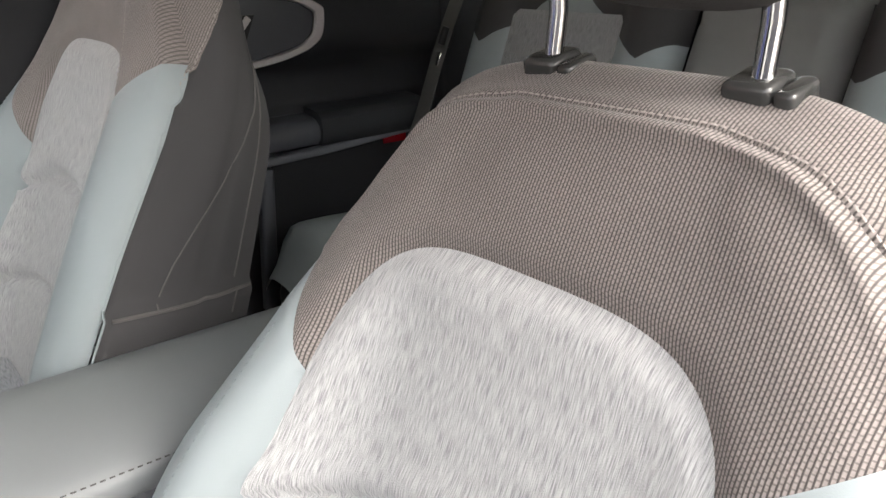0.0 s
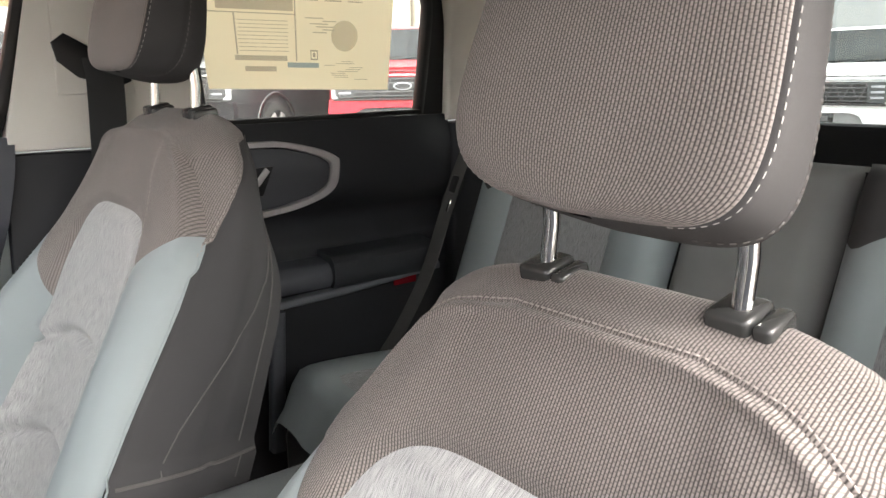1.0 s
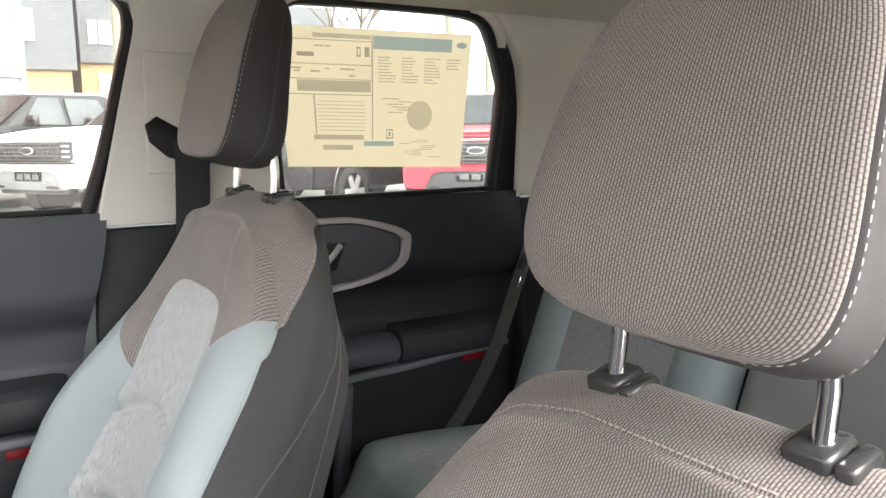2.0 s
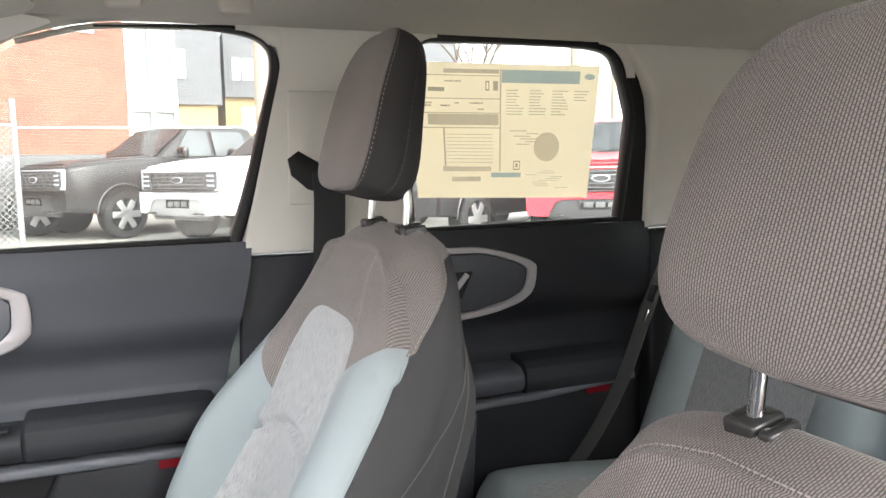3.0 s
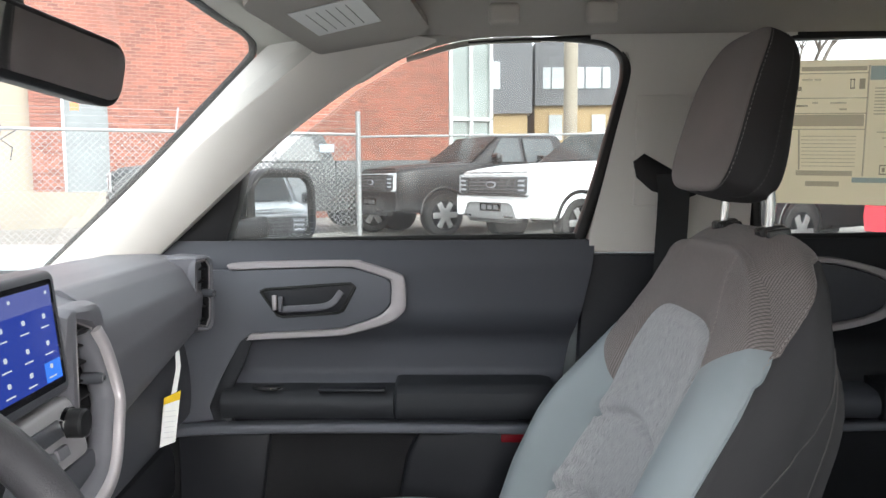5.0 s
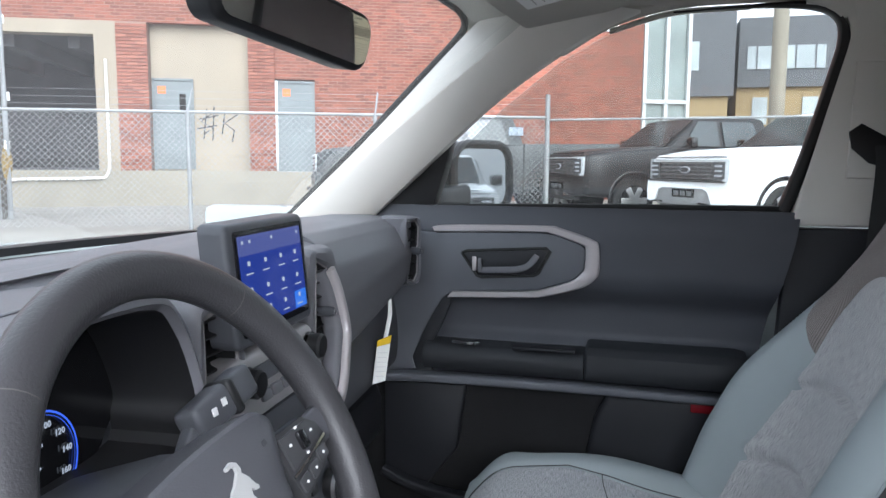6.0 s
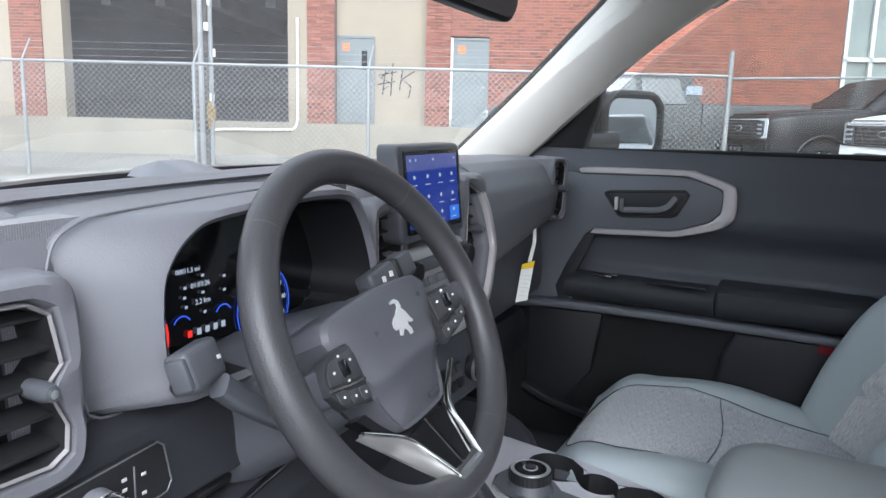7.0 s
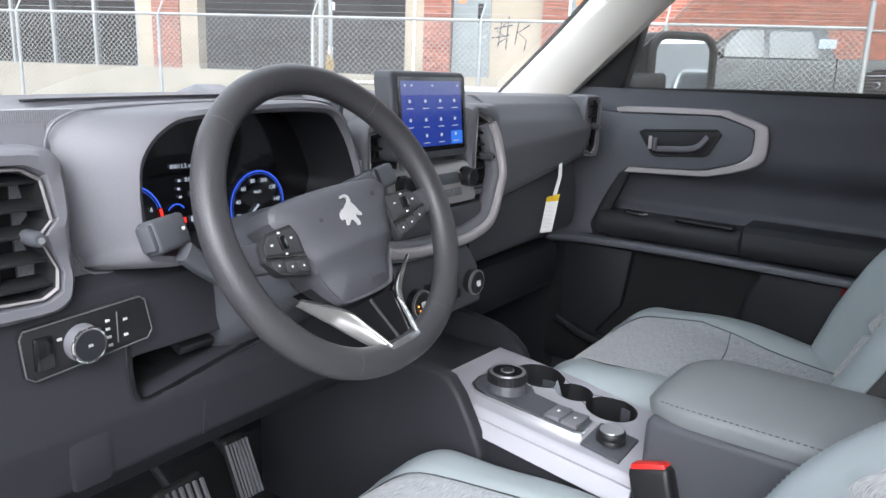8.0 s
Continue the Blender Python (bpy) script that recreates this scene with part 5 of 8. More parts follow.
part("fuel_arc", arc(-0.455, 1.07, 0.012, 0.0135, -60, 60, YD, 10), LIT_BLUE, lens)
part("fuel_arc", arc(-0.395, 1.07, 0.012, 0.0135, -60, 60, YD, 10), LIT_BLUE, lens)

# textured flank between vent and hood, knee panel, switch plate
HOOD_LINE = ring(B_OUT, 0.012)
left_line = [p for p in HOOD_LINE[-10:] + HOOD_LINE[:22]]
part("hood_line", sweep([p + Vector((-0.002, -0.002, 0)) for p in left_line], circle(0.0014, 6), Vector((0, 1, 0))), DASH, hs, "thin pale line round the hood")
FLANK = weave("ribbed_dash_panel", (0.10, 0.10, 0.11), (0.17, 0.17, 0.185), 0.0022, 0.0022, 0.6)
bm = surface(lambda u, v: Vector((-0.66 + 0.075 * u, 0.022 - 0.006 * v, 1.20 - 0.21 * v)), 8, 16, 0.03, away=(0, 1, 0))
uv = bm.loops.layers.uv.verify()
for f in bm.faces:
    for lp in f.loops:
        lp[uv].uv = (lp.vert.co.x, lp.vert.co.z)
part("flank_panel", bm, FLANK, dash, "finely ribbed grey panel")


def knee(u, v):
    x = -0.76 + 0.63 * u
    prof = [(0.012, 1.03), (-0.008, 1.015), (-0.015, 0.985), (-0.02, 0.94), (-0.035, 0.88), (-0.03, 0.82), (0.0, 0.785), (0.05, 0.775)]
    i = v * (len(prof) - 1)
    k = min(int(i), len(prof) - 2)
    t = i - k
    y = prof[k][0] + (prof[k + 1][0] - prof[k][0]) * t
    z = prof[k][1] + (prof[k + 1][1] - prof[k][1]) * t
    return Vector((x, y + 0.10 * cave(x, z), z))


def cave(x, z):
    """How deep the storage opening is: 0 outside, 1 inside, its floor rising towards the console."""
    low = 0.884 + 0.15 * (x + 0.575)
    edge = min((x + 0.575) / 0.03, (z - low) / 0.03)
    return soft((x + 0.575) / 0.014) * soft((-0.285 - x) / 0.02) * soft((z - low) / 0.012) * soft((0.936 - z) / 0.012) * soft(edge * 2)


def in_cave(u, v):
    p = knee(u, v)
    return cave(p.x, p.z) - 0.3


# Faces inside the opening are coloured black to deepen its shade.
panels(spread(0, 1, 110), spread(0, 1, 90), knee, lambda u, v: (u, v), [("cubby", BLACK, "storage cubby under the wheel, its shade coloured black", in_cave), ("knee_panel", KNEE, "dark lower dash panel", None)], dash)
part("cubby_lip", sweep(smooth_line([(-0.571, -0.016, 0.955), (-0.573, -0.022, 0.915), (-0.570, -0.027, 0.894), (-0.555, -0.029, 0.887), (-0.46, -0.027, 0.902), (-0.36, -0.025, 0.917), (-0.29, -0.02, 0.932)], 6), rrect(0.009, 0.006, 0.0025), Vector((0, 1, 0))), GLOSS_BLACK, dash, "gloss black lip")
part("panel_seam", tube([(-0.475, -0.0285, 0.893), (-0.487, -0.0335, 0.86), (-0.49, -0.0325, 0.82)], 0.0008, 5), LOWER, dash)
part("cubby_bar", rbox((-0.475, 0.005, 0.925), (0.05, 0.03, 0.012), 0.003, m=pose(0, 0, 0, 20)), BLACK, dash)
part("fuse_cover", prism(rrect(0.045, 0.055, 0.008), lambda a, b, h: Vector((-0.63 + a, -0.033 - h, 0.845 + b)), 0.0016, 0.0008), KNEE, dash)
RADIO_TRIM = plain("grey_trim_line", (0.1, 0.1, 0.105), 0.4, metal=0.3, bump=0)
sw = part("switch_plate", prism([(-0.690, 0.990), (-0.686, 0.997), (-0.562, 1.004), (-0.556, 0.999), (-0.551, 0.965), (-0.557, 0.957), (-0.680, 0.946), (-0.688, 0.952)], lambda a, b, h: Vector((a + 0.006, -0.016 - h - 0.25 * (0.98 - b) * 0.3, b)), 0.007, 0.003), BLACK, dash, "black light switch plate")
part("plate_trim", sweep([Vector((a + 0.006, -0.0232 - 0.25 * (0.98 - b) * 0.3, b)) for a, b in ((-0.690, 0.990), (-0.686, 0.997), (-0.562, 1.004), (-0.556, 0.999), (-0.551, 0.965), (-0.557, 0.957), (-0.680, 0.946), (-0.688, 0.952))], circle(0.0009, 6), Vector((0, 1, 0)), closed=True), RADIO_TRIM, sw)
part("bezel", sweep([Vector((-0.624 + 0.0176 * math.cos(t), -0.0372, 0.972 + 0.0176 * math.sin(t))) for t in spread(0, 2 * math.pi * 35 / 36, 35)], circle(0.0017, 8), Vector((0, 1, 0)), closed=True), CHROME, sw, "chrome ring")
lk = part("light_knob", sweep([(-0.624, -0.02, 0.972), (-0.624, -0.036, 0.972), (-0.624, -0.0385, 0.972)], circle(0.0185, 32), Vector((1, 0, 0)), scale=[1.05, 1, 0.9]), DASH, sw, "grey rotary light knob with a bright ring")
part("knob_face", sweep([(-0.624, -0.0375, 0.972), (-0.624, -0.0392, 0.972)], circle(0.0158, 32), Vector((1, 0, 0))), LOWER, lk)
part("side_button", rbox((-0.664, -0.026, 0.972), (0.02, 0.006, 0.034), 0.003), GLOSS_BLACK, sw)
ICON = plain("printed_white", (0.6, 0.6, 0.6), 0.6, bump=0)
ICON_DIM = plain("printed_grey", (0.35, 0.35, 0.35), 0.6, bump=0)
AMBER = glow("amber_lamp", (1.0, 0.35, 0.05), 0.5)
for x, z in ((-0.597, 0.988), (-0.597, 0.979), (-0.596, 0.970), (-0.595, 0.961), (-0.577, 0.985), (-0.577, 0.968), (-0.648, 0.982), (-0.664, 0.972), (-0.624, 0.972)):
    part("icon", rbox((x, -0.0262 if x != -0.624 else -0.0395, z), (0.005, 0.001, 0.003), 0.0003, 1), ICON_DIM, sw)
part("lamp", rbox((-0.606, -0.0265, 0.969), (0.003, 0.001, 0.002), 0.0003, 1), AMBER, sw)
part("divider", rbox((-0.586, -0.0256, 0.978), (0.001, 0.0012, 0.034), 0), DASH, sw)

# centre stack
st = part("centre_stack", surface(lambda u, v: Vector((-0.17 + 0.36 * u, 0.03 + 0.012 * math.cos(math.pi * v) - 0.03 * math.sin(math.pi * u) * v, 1.20 - 0.26 * v)), 20, 20, 0.03, away=(0, 1, 0)), DASH_DARK, dash)
scr = part("screen_body", prism(rrect(0.205, 0.137, 0.012, 4), lambda a, b, h: Vector((-0.012 + a, 0.018 - h + 0.10 * b, 1.180 + b)), 0.032, 0.006, 3), DASH_DARK, dash, "charcoal tablet display body")
SCREEN_BLUE = glow("screen_blue", (0.02, 0.045, 0.30), 0.15)
SCREEN_TOP = glow("screen_top", (0.10, 0.12, 0.34), 0.15)
SCREEN_KEY = glow("screen_key", (0.03, 0.13, 0.5), 0.25)


def on_screen(a, b, h):
    return Vector((-0.012 + a, -0.0145 - h + 0.10 * b, 1.182 + b))


part("bezel_glass", prism(rrect(0.178, 0.116, 0.004), on_screen, 0.0012), GLOSS_BLACK, scr)
part("display", prism([(-0.082, -0.050), (0.082, -0.050), (0.082, 0.030), (-0.082, 0.030)], on_screen, 0.0018), SCREEN_BLUE, scr, "lit blue touch screen with rows of icons")
part("display_top", prism([(-0.082, 0.0302), (0.082, 0.0302), (0.082, 0.052), (-0.082, 0.052)], on_screen, 0.0018), SCREEN_TOP, scr)
part("display_key", prism([(0.048, -0.049), (0.081, -0.049), (0.081, -0.028), (0.048, -0.028)], on_screen, 0.0022), SCREEN_KEY, scr)
for r, z in enumerate((0.014, -0.015, -0.040)):
    for c in range(4):
        x = -0.062 + 0.041 * c
        part("icon", prism(rrect(0.0052, 0.0052, 0.0015, 2), lambda a, b, h, x=x, z=z: on_screen(a + x, b + z + 0.007, h), 0.0026), LIT_WHITE, scr)
        part("caption", prism([(-0.008, -0.0010), (0.008, -0.0010), (0.008, 0.0004), (-0.008, 0.0004)], lambda a, b, h, x=x, z=z: on_screen(a + x, b + z - 0.004, h), 0.0024), LIT_WHITE, scr)
for x in (-0.072, -0.055, 0.0, 0.072):
    part("icon", prism(rrect(0.004, 0.0035, 0.001, 2), lambda a, b, h, x=x: on_screen(a + x, b + 0.045, h), 0.0024), LIT_WHITE, scr)

RADIO = plain("satin_grey_panel", (0.26, 0.25, 0.255), 0.42, metal=0.3, bump=0.1, vary=0.03)
radio = part("radio_panel", prism(rrect(0.235, 0.068, 0.012, 3), lambda a, b, h: Vector((0.0 + a, 0.012 - h - 0.022 * (0.5 - (b + 0.034) / 0.068), 1.064 + b)), 0.028, 0.006, 3), RADIO, dash, "satin grey radio panel")


def on_radio(a, b, h):
    return Vector((a, -0.0165 - h - 0.022 * (0.5 - (b + 0.034) / 0.068), 1.064 + b))


for sx in (-0.09, 0.09):
    kn = part("knob", sweep([on_radio(sx, 0.008, 0), on_radio(sx, 0.008, 0.018), on_radio(sx, 0.008, 0.021)], circle(0.0165, 24), Vector((1, 0, 0)), scale=[1, 1, 0.85]), BLACK, radio)
    part("knob_ring", sweep([on_radio(sx, 0.008, -0.001), on_radio(sx, 0.008, 0.004)], circle(0.0185, 24), Vector((1, 0, 0))), CHROME, kn)
part("button_bar", prism([(-0.07, 0.0), (0.07, 0.0), (0.07, 0.018), (-0.07, 0.018)], on_radio, 0.003, 0.001), DASH_DARK, radio)
for k in range(5):
    part("button", prism(rrect(0.024, 0.012, 0.002, 2), lambda a, b, h, k=k: on_radio(a - 0.056 + 0.028 * k, b - 0.014, h), 0.004, 0.001), DASH, radio)

bow = smooth_line([(-0.19, -0.005, 1.12), (-0.20, -0.02, 1.06), (-0.165, -0.035, 0.99), (-0.10, -0.04, 0.972), (0.0, -0.043, 0.970), (0.08, -0.04, 0.972), (0.15, -0.035, 0.99), (0.19, -0.028, 1.045), (0.206, -0.022, 1.075), (0.20, -0.012, 1.13), (0.19, -0.004, 1.16)], 8)
part("silver_bow", sweep(bow, rrect(0.016, 0.018, 0.005), Vector((0, -1, 0))), SILVER, dash, "satin silver bow round the centre stack")
bow2 = [p + Vector((0, 0.016, 0)) for p in bow]
part("bow_shell", sweep(bow2, rrect(0.034, 0.03, 0.01), Vector((0, -1, 0))), DASH, dash)
part("stack_shelf", rbox((0.0, 0.02, 1.0), (0.30, 0.08, 0.05), 0.01), DASH_DARK, dash)
hv = part("climate_panel", prism([(-0.122, 0.955), (0.085, 0.955), (0.108, 0.915), (0.106, 0.868), (0.095, 0.85), (-0.115, 0.85), (-0.13, 0.87), (-0.135, 0.92)], lambda a, b, h: Vector((a, 0.0 - h - 0.25 * (b - 0.90) * -1, b)), 0.045, 0.01, 3), DASH_DARK, dash, "charcoal climate control panel")


def on_hvac(a, b, h):
    return Vector((a, -0.046 - h + 0.25 * (b - 0.90), b))


for sx in (-0.094, 0.068):
    kn = part("climate_knob", sweep([on_hvac(sx, 0.893, 0), on_hvac(sx, 0.893, 0.016), on_hvac(sx, 0.893, 0.019)], circle(0.021, 28), Vector((1, 0, 0)), scale=[1, 1, 0.85]), BLACK, hv)
    part("knob_ring", sweep([on_hvac(sx, 0.893, 0.012), on_hvac(sx, 0.893, 0.017)], circle(0.0225, 28), Vector((1, 0, 0))), STEEL, kn)
    part("knob_mark", prism(rrect(0.012, 0.012, 0.003), lambda a, b, h, sx=sx: on_hvac(sx + a, 0.893 + b, 0.019 + h), 0.001), ICON, kn)
for k in range(5):
    t = radians(-150 + 28 * k)
    part("lamp", prism(rrect(0.003, 0.003, 0.001), lambda a, b, h, t=t: on_hvac(-0.092 + 0.016 * math.sin(t) + a, 0.893 + 0.016 * math.cos(t) + b, 0.019 + h), 0.0012), AMBER, hv)
for k in range(8):
    part("button", prism(rrect(0.021, 0.014, 0.002, 2), lambda a, b, h, k=k: on_hvac(-0.052 + 0.025 * (k % 4) + a, 0.905 - 0.024 * (k // 4) + b, h), 0.004, 0.001), BLACK, hv)

# ---- steering wheel and column ----
WHEEL_AT = pose(-0.369, 0.8563, 1.0832, -27.5, 0, 0.8)
COLUMN_AT = pose(-0.363, 0.872, 1.067, -19.5, 0, 2.0)
sw_ob = thing("steering_wheel", "black leather steering wheel with satin grey hub", "steering wheel", WHEEL_AT @ pose(0, 0, 0, 0, -5.5, 0))
RIM = 0.1715


def rim_ring(t, grow=1.0):
    c, s = math.cos(t), math.sin(t)
    flat = 1.0 - 0.03 * max(0, -s) ** 8
    n = Vector((c, 0, s))
    ctr = n * RIM * flat
    out = []
    for a, b in circle(1, 18):
        out.append(ctr + n * (a * 0.0178 * grow) + Vector((0, b * 0.0165 * grow, 0)))
    return out


bm = bmesh.new()
N = 144
prev = first = None
for k in range(N + 1):
    t = 2 * math.pi * k / N
    deg = math.degrees(t)
    near = min(abs((deg - a + 180) % 360 - 180) for a in (46, 132, 244, 300))
    g = 1.0 - 0.02 * math.exp(-(near / 0.9) ** 2)
    ringv = [bm.verts.new(p) for p in rim_ring(t, g)] if k < N else first
    if prev:
        for i in range(18):
            bm.faces.new((prev[i], prev[(i + 1) % 18], ringv[(i + 1) % 18], ringv[i]))
    prev = ringv
    first = first or ringv
bmesh.ops.recalc_face_normals(bm, faces=bm.faces[:])
part("rim", bm, LEATHER, sw_ob, "black leather wrapped rim")
for a in (46, 132, 244, 300):
    t = radians(a)
    part("seam", loft([[p for p in rim_ring(t - 0.0025, 1.006)], [p for p in rim_ring(t + 0.0025, 1.006)]], True, False), SIDE_SEAM, sw_ob)
HUBP = [(-0.098, 0.020), (-0.092, 0.032), (-0.075, 0.038), (0.0, 0.042), (0.075, 0.038), (0.092, 0.032), (0.098, 0.020), (0.080, -0.018), (0.061, -0.058), (0.050, -0.082), (0.034, -0.093), (-0.034, -0.093), (-0.050, -0.082), (-0.061, -0.058), (-0.080, -0.018)]
fh = [(p.x, p.y) for p in smooth_line([(a, b, 0) for a, b in HUBP + HUBP[:1]], 4)[:-1]]


def hub_ring(k, y):
    return [Vector((a * k, y, -0.015 + (b + 0.015) * k)) for a, b in fh]


def hub_face(u, v):
    """The cover's face, from rim to middle, with a slanting fold across its lower half."""
    i = u * len(fh)
    k = int(i) % len(fh)
    t = i - int(i)
    a = fh[k][0] + (fh[(k + 1) % len(fh)][0] - fh[k][0]) * t
    b = fh[k][1] + (fh[(k + 1) % len(fh)][1] - fh[k][1]) * t
    r = (1 - v) * 0.94
    x, z = a * r, -0.015 + (b + 0.015) * r
    fold = z + 0.030 + 0.06 * math.sqrt(x ** 2 + 0.0006)
    y = 0.005 - 0.014 * (1 - (r / 0.94) ** 4) + 0.007 * soft((-fold) / 0.03) - 0.0025 * math.exp(-(fold / 0.009) ** 2)
    return Vector((x, y, z))


bm = loft([hub_ring(1.0, 0.05), hub_ring(1.0, 0.016), hub_ring(0.985, 0.010)], True, False)
hub = part("airbag_cover", bm, HUB, sw_ob, "satin charcoal airbag cover")
bm = surface(hub_face, len(fh) * 2, 24)
bmesh.ops.remove_doubles(bm, verts=bm.verts[:], dist=0.00005)
part("cover_face", bm, HUB, hub)
part("cover_edge", loft([hub_ring(0.985, 0.010), [hub_face(i / len(fh), 0) for i in range(len(fh))]], True, False), HUB, hub)
POD_DARK = plain("pod_plastic", (0.022, 0.022, 0.024), 0.4, bump=0.2)
POD_KEY = plain("key_plastic", (0.035, 0.035, 0.038), 0.45, bump=0.2)
HUB_PRINT = plain("moulded_mark", (0.035, 0.035, 0.04), 0.5, bump=0)
EMBLEM = plain("bright_emblem", (0.42, 0.42, 0.42), 0.3, metal=0.3, bump=0)
LOGO = [(-0.004, 0.021), (0.004, 0.0225), (0.010, 0.019), (0.0115, 0.013), (0.0095, 0.0105), (0.015, 0.004), (0.0185, -0.004), (0.0215, -0.007), (0.0205, -0.0095), (0.0155, -0.0085), (0.0115, -0.0045), (0.0095, -0.0095), (0.0125, -0.0155), (0.0115, -0.0205), (0.0075, -0.0205), (0.0065, -0.0165), (0.0025, -0.0105), (-0.003, -0.0125), (-0.0075, -0.0165), (-0.0105, -0.0155), (-0.0085, -0.0095), (-0.011, -0.007), (-0.0145, -0.0085), (-0.0165, -0.0045), (-0.0145, 0.0005), (-0.0095, 0.004), (-0.004, 0.006), (0.001, 0.0095), (0.0055, 0.0125), (0.0065, 0.0165), (0.003, 0.019), (-0.0035, 0.0185)]
part("emblem", prism(LOGO, lambda a, b, h: Vector((0.9 * a, -0.0085 - h, 0.9 * b + 0.004)), 0.0025), EMBLEM, hub, "bright metal emblem")
for a, b, w in ((-0.042, 0.004, 0.005), (0.052, 0.016, 0.006), (0.018, -0.078, 0.022)):
    part("print", rbox((a, -0.0086 if b > -0.05 else 0.0025, b), (w, 0.0006, 0.005), 0.0002, 1), HUB_PRINT, hub)
POD = [(0.073, 0.012), (0.120, 0.009), (0.133, -0.003), (0.137, -0.019), (0.120, -0.037), (0.078, -0.047), (0.074, -0.02)]
for sg in (1, -1):
    sp = part("spoke", loft([[Vector((sg * x, yc + 0.5 * th * p, zc + 0.5 * hh_ * q)) for p, q in rrect(1, 1, 0.32, 4)] for x, yc, th, zc, hh_ in ((0.05, 0.024, 0.04, -0.015, 0.088), (0.08, 0.018, 0.036, -0.015, 0.082), (0.11, 0.012, 0.032, -0.014, 0.074), (0.14, 0.006, 0.026, -0.012, 0.064), (0.160, 0.002, 0.024, -0.010, 0.062))]), HUB, sw_ob)
    on_pod = lambda a, b, h, sg=sg: Vector((sg * a, 0.004 - h - 0.12 * (a - 0.075), b))
    pod = part("button_pod", prism([(a, b) for a, b in POD], lambda a, b, h: on_pod(a, b, h - 0.008), 0.012, 0.002), POD_DARK, sp, "dark control pod")
    up = lambda a, b, h: on_pod(a, b, 0.004 + h)
    part("pod_strip", loft([[up(x, z + dz, h) for dz, h in ((-0.0014, -0.001), (-0.0010, 0.0014), (0.0010, 0.0014), (0.0014, -0.001))] for x, z in ((0.076, -0.025), (0.10, -0.022), (0.134, -0.016))]), CHROME, pod)
    part("rocker", prism([(0.079, 0.007), (0.118, 0.005), (0.129, -0.004), (0.131, -0.013), (0.079, -0.021)], up, 0.002, 0.0008), POD_KEY, pod)
    part("roller", prism(rrect(0.010, 0.016, 0.003, 2), lambda a, b, h: up(0.103 + a, -0.006 + b, h), 0.006, 0.002), GLOSS_BLACK, pod)
    for dx, dz in ((0.088, -0.003), (0.119, -0.005), (0.103, 0.0055), (0.103, -0.0175)):
        part("icon", prism(rrect(0.0034, 0.0022, 0.0006, 2), lambda a, b, h, dx=dx, dz=dz: up(dx + a, dz + b, 0.0018 + h), 0.0006), ICON, pod)
    for k, (dx, dz) in enumerate(((0.086, -0.035), (0.103, -0.032), (0.120, -0.027))):
        part("lower_key", prism(rrect(0.0155, 0.012, 0.003, 2), lambda a, b, h, dx=dx, dz=dz: up(dx + a, dz + b + 0.15 * a, h), 0.0018, 0.0006), POD_KEY, pod)
        part("icon", prism([(-0.0017, 0.0), (0.0, 0.0014), (0.0017, 0.0), (0.0, -0.0014)], lambda a, b, h, dx=dx, dz=dz: up(dx + a, dz + b, 0.0018 + h), 0.0006), ICON, pod)
BLADE = plain("blade_silver", (0.24, 0.23, 0.225), 0.34, metal=0.6, bump=0)
# lower spoke with silver surround and gloss centre
def low_y(z):
    """The lower spoke comes forward from the hub to the rim."""
    return 0.018 + 0.026 * (z + 0.085) / 0.07


low = part("lower_spoke", loft([[Vector((x * w, low_y(z) + y, z)) for x, y in ((-1, 0.004), (1, 0.004), (1, 0.02), (-1, 0.02))] for z, w in ((-0.06, 0.075), (-0.085, 0.062), (-0.11, 0.044), (-0.14, 0.034), (-0.16, 0.028))]), GLOSS_BLACK, sw_ob, "gloss black lower spoke")
for sg in (1, -1):
    rows_ = [((0.096, 0.020, -0.071), (0.094, 0.016, -0.068)), ((0.064, 0.020, -0.103), (0.0455, 0.012, -0.098)), ((0.042, 0.010, -0.134), (0.034, 0.000, -0.125)), ((0.028, -0.004, -0.158), (0.024, -0.012, -0.154))]

    def blade(u, v, sg=sg):
        i = u * 3
        k = min(int(i), 2)
        a, b = (Vector(rows_[k][j]).lerp(Vector(rows_[k + 1][j]), i - k) for j in (0, 1))
        p = a.lerp(b, v)
        return Vector((sg * p.x, p.y - 0.003 * math.sin(math.pi * v), p.z))

    part("spoke_blade", surface(blade, 24, 8, 0.004, away=(0, 1, 0)), BLADE, low, "satin silver spoke blade")
    part("blade_edge", sweep(smooth_line([blade(u, 1.0) + Vector((0, -0.001, 0)) for u in (0.0, 0.33, 0.66, 1.0)], 6), rrect(0.0035, 0.004, 0.001), Vector((0, 1, 0))), CHROME, low)
    part("gloss_tile", prism([(sg * 0.003, -0.098), (sg * 0.040, -0.100), (sg * 0.030, -0.126), (sg * 0.022, -0.148), (sg * 0.003, -0.150)], lambda a, b, h: Vector((a, low_y(b) + 0.004 - h, b)), 0.004), GLOSS_BLACK, low)
part("blade_foot", rbox((0, -0.010, -0.157), (0.056, 0.010, 0.010), 0.003), STEEL, low)
col = thing("steering_column", "charcoal steering column shroud with control stalks", "steering column", COLUMN_AT)
part("shroud", loft([[Vector((x * w, y, z0 + z * h)) for x, z in rrect(1, 1, 0.25, 4)] for y, w, h, z0 in ((0.03, 0.13, 0.11, -0.015), (0.07, 0.15, 0.13, -0.02), (0.15, 0.17, 0.15, -0.03), (0.22, 0.18, 0.16, -0.05))]), DASH_DARK, col)
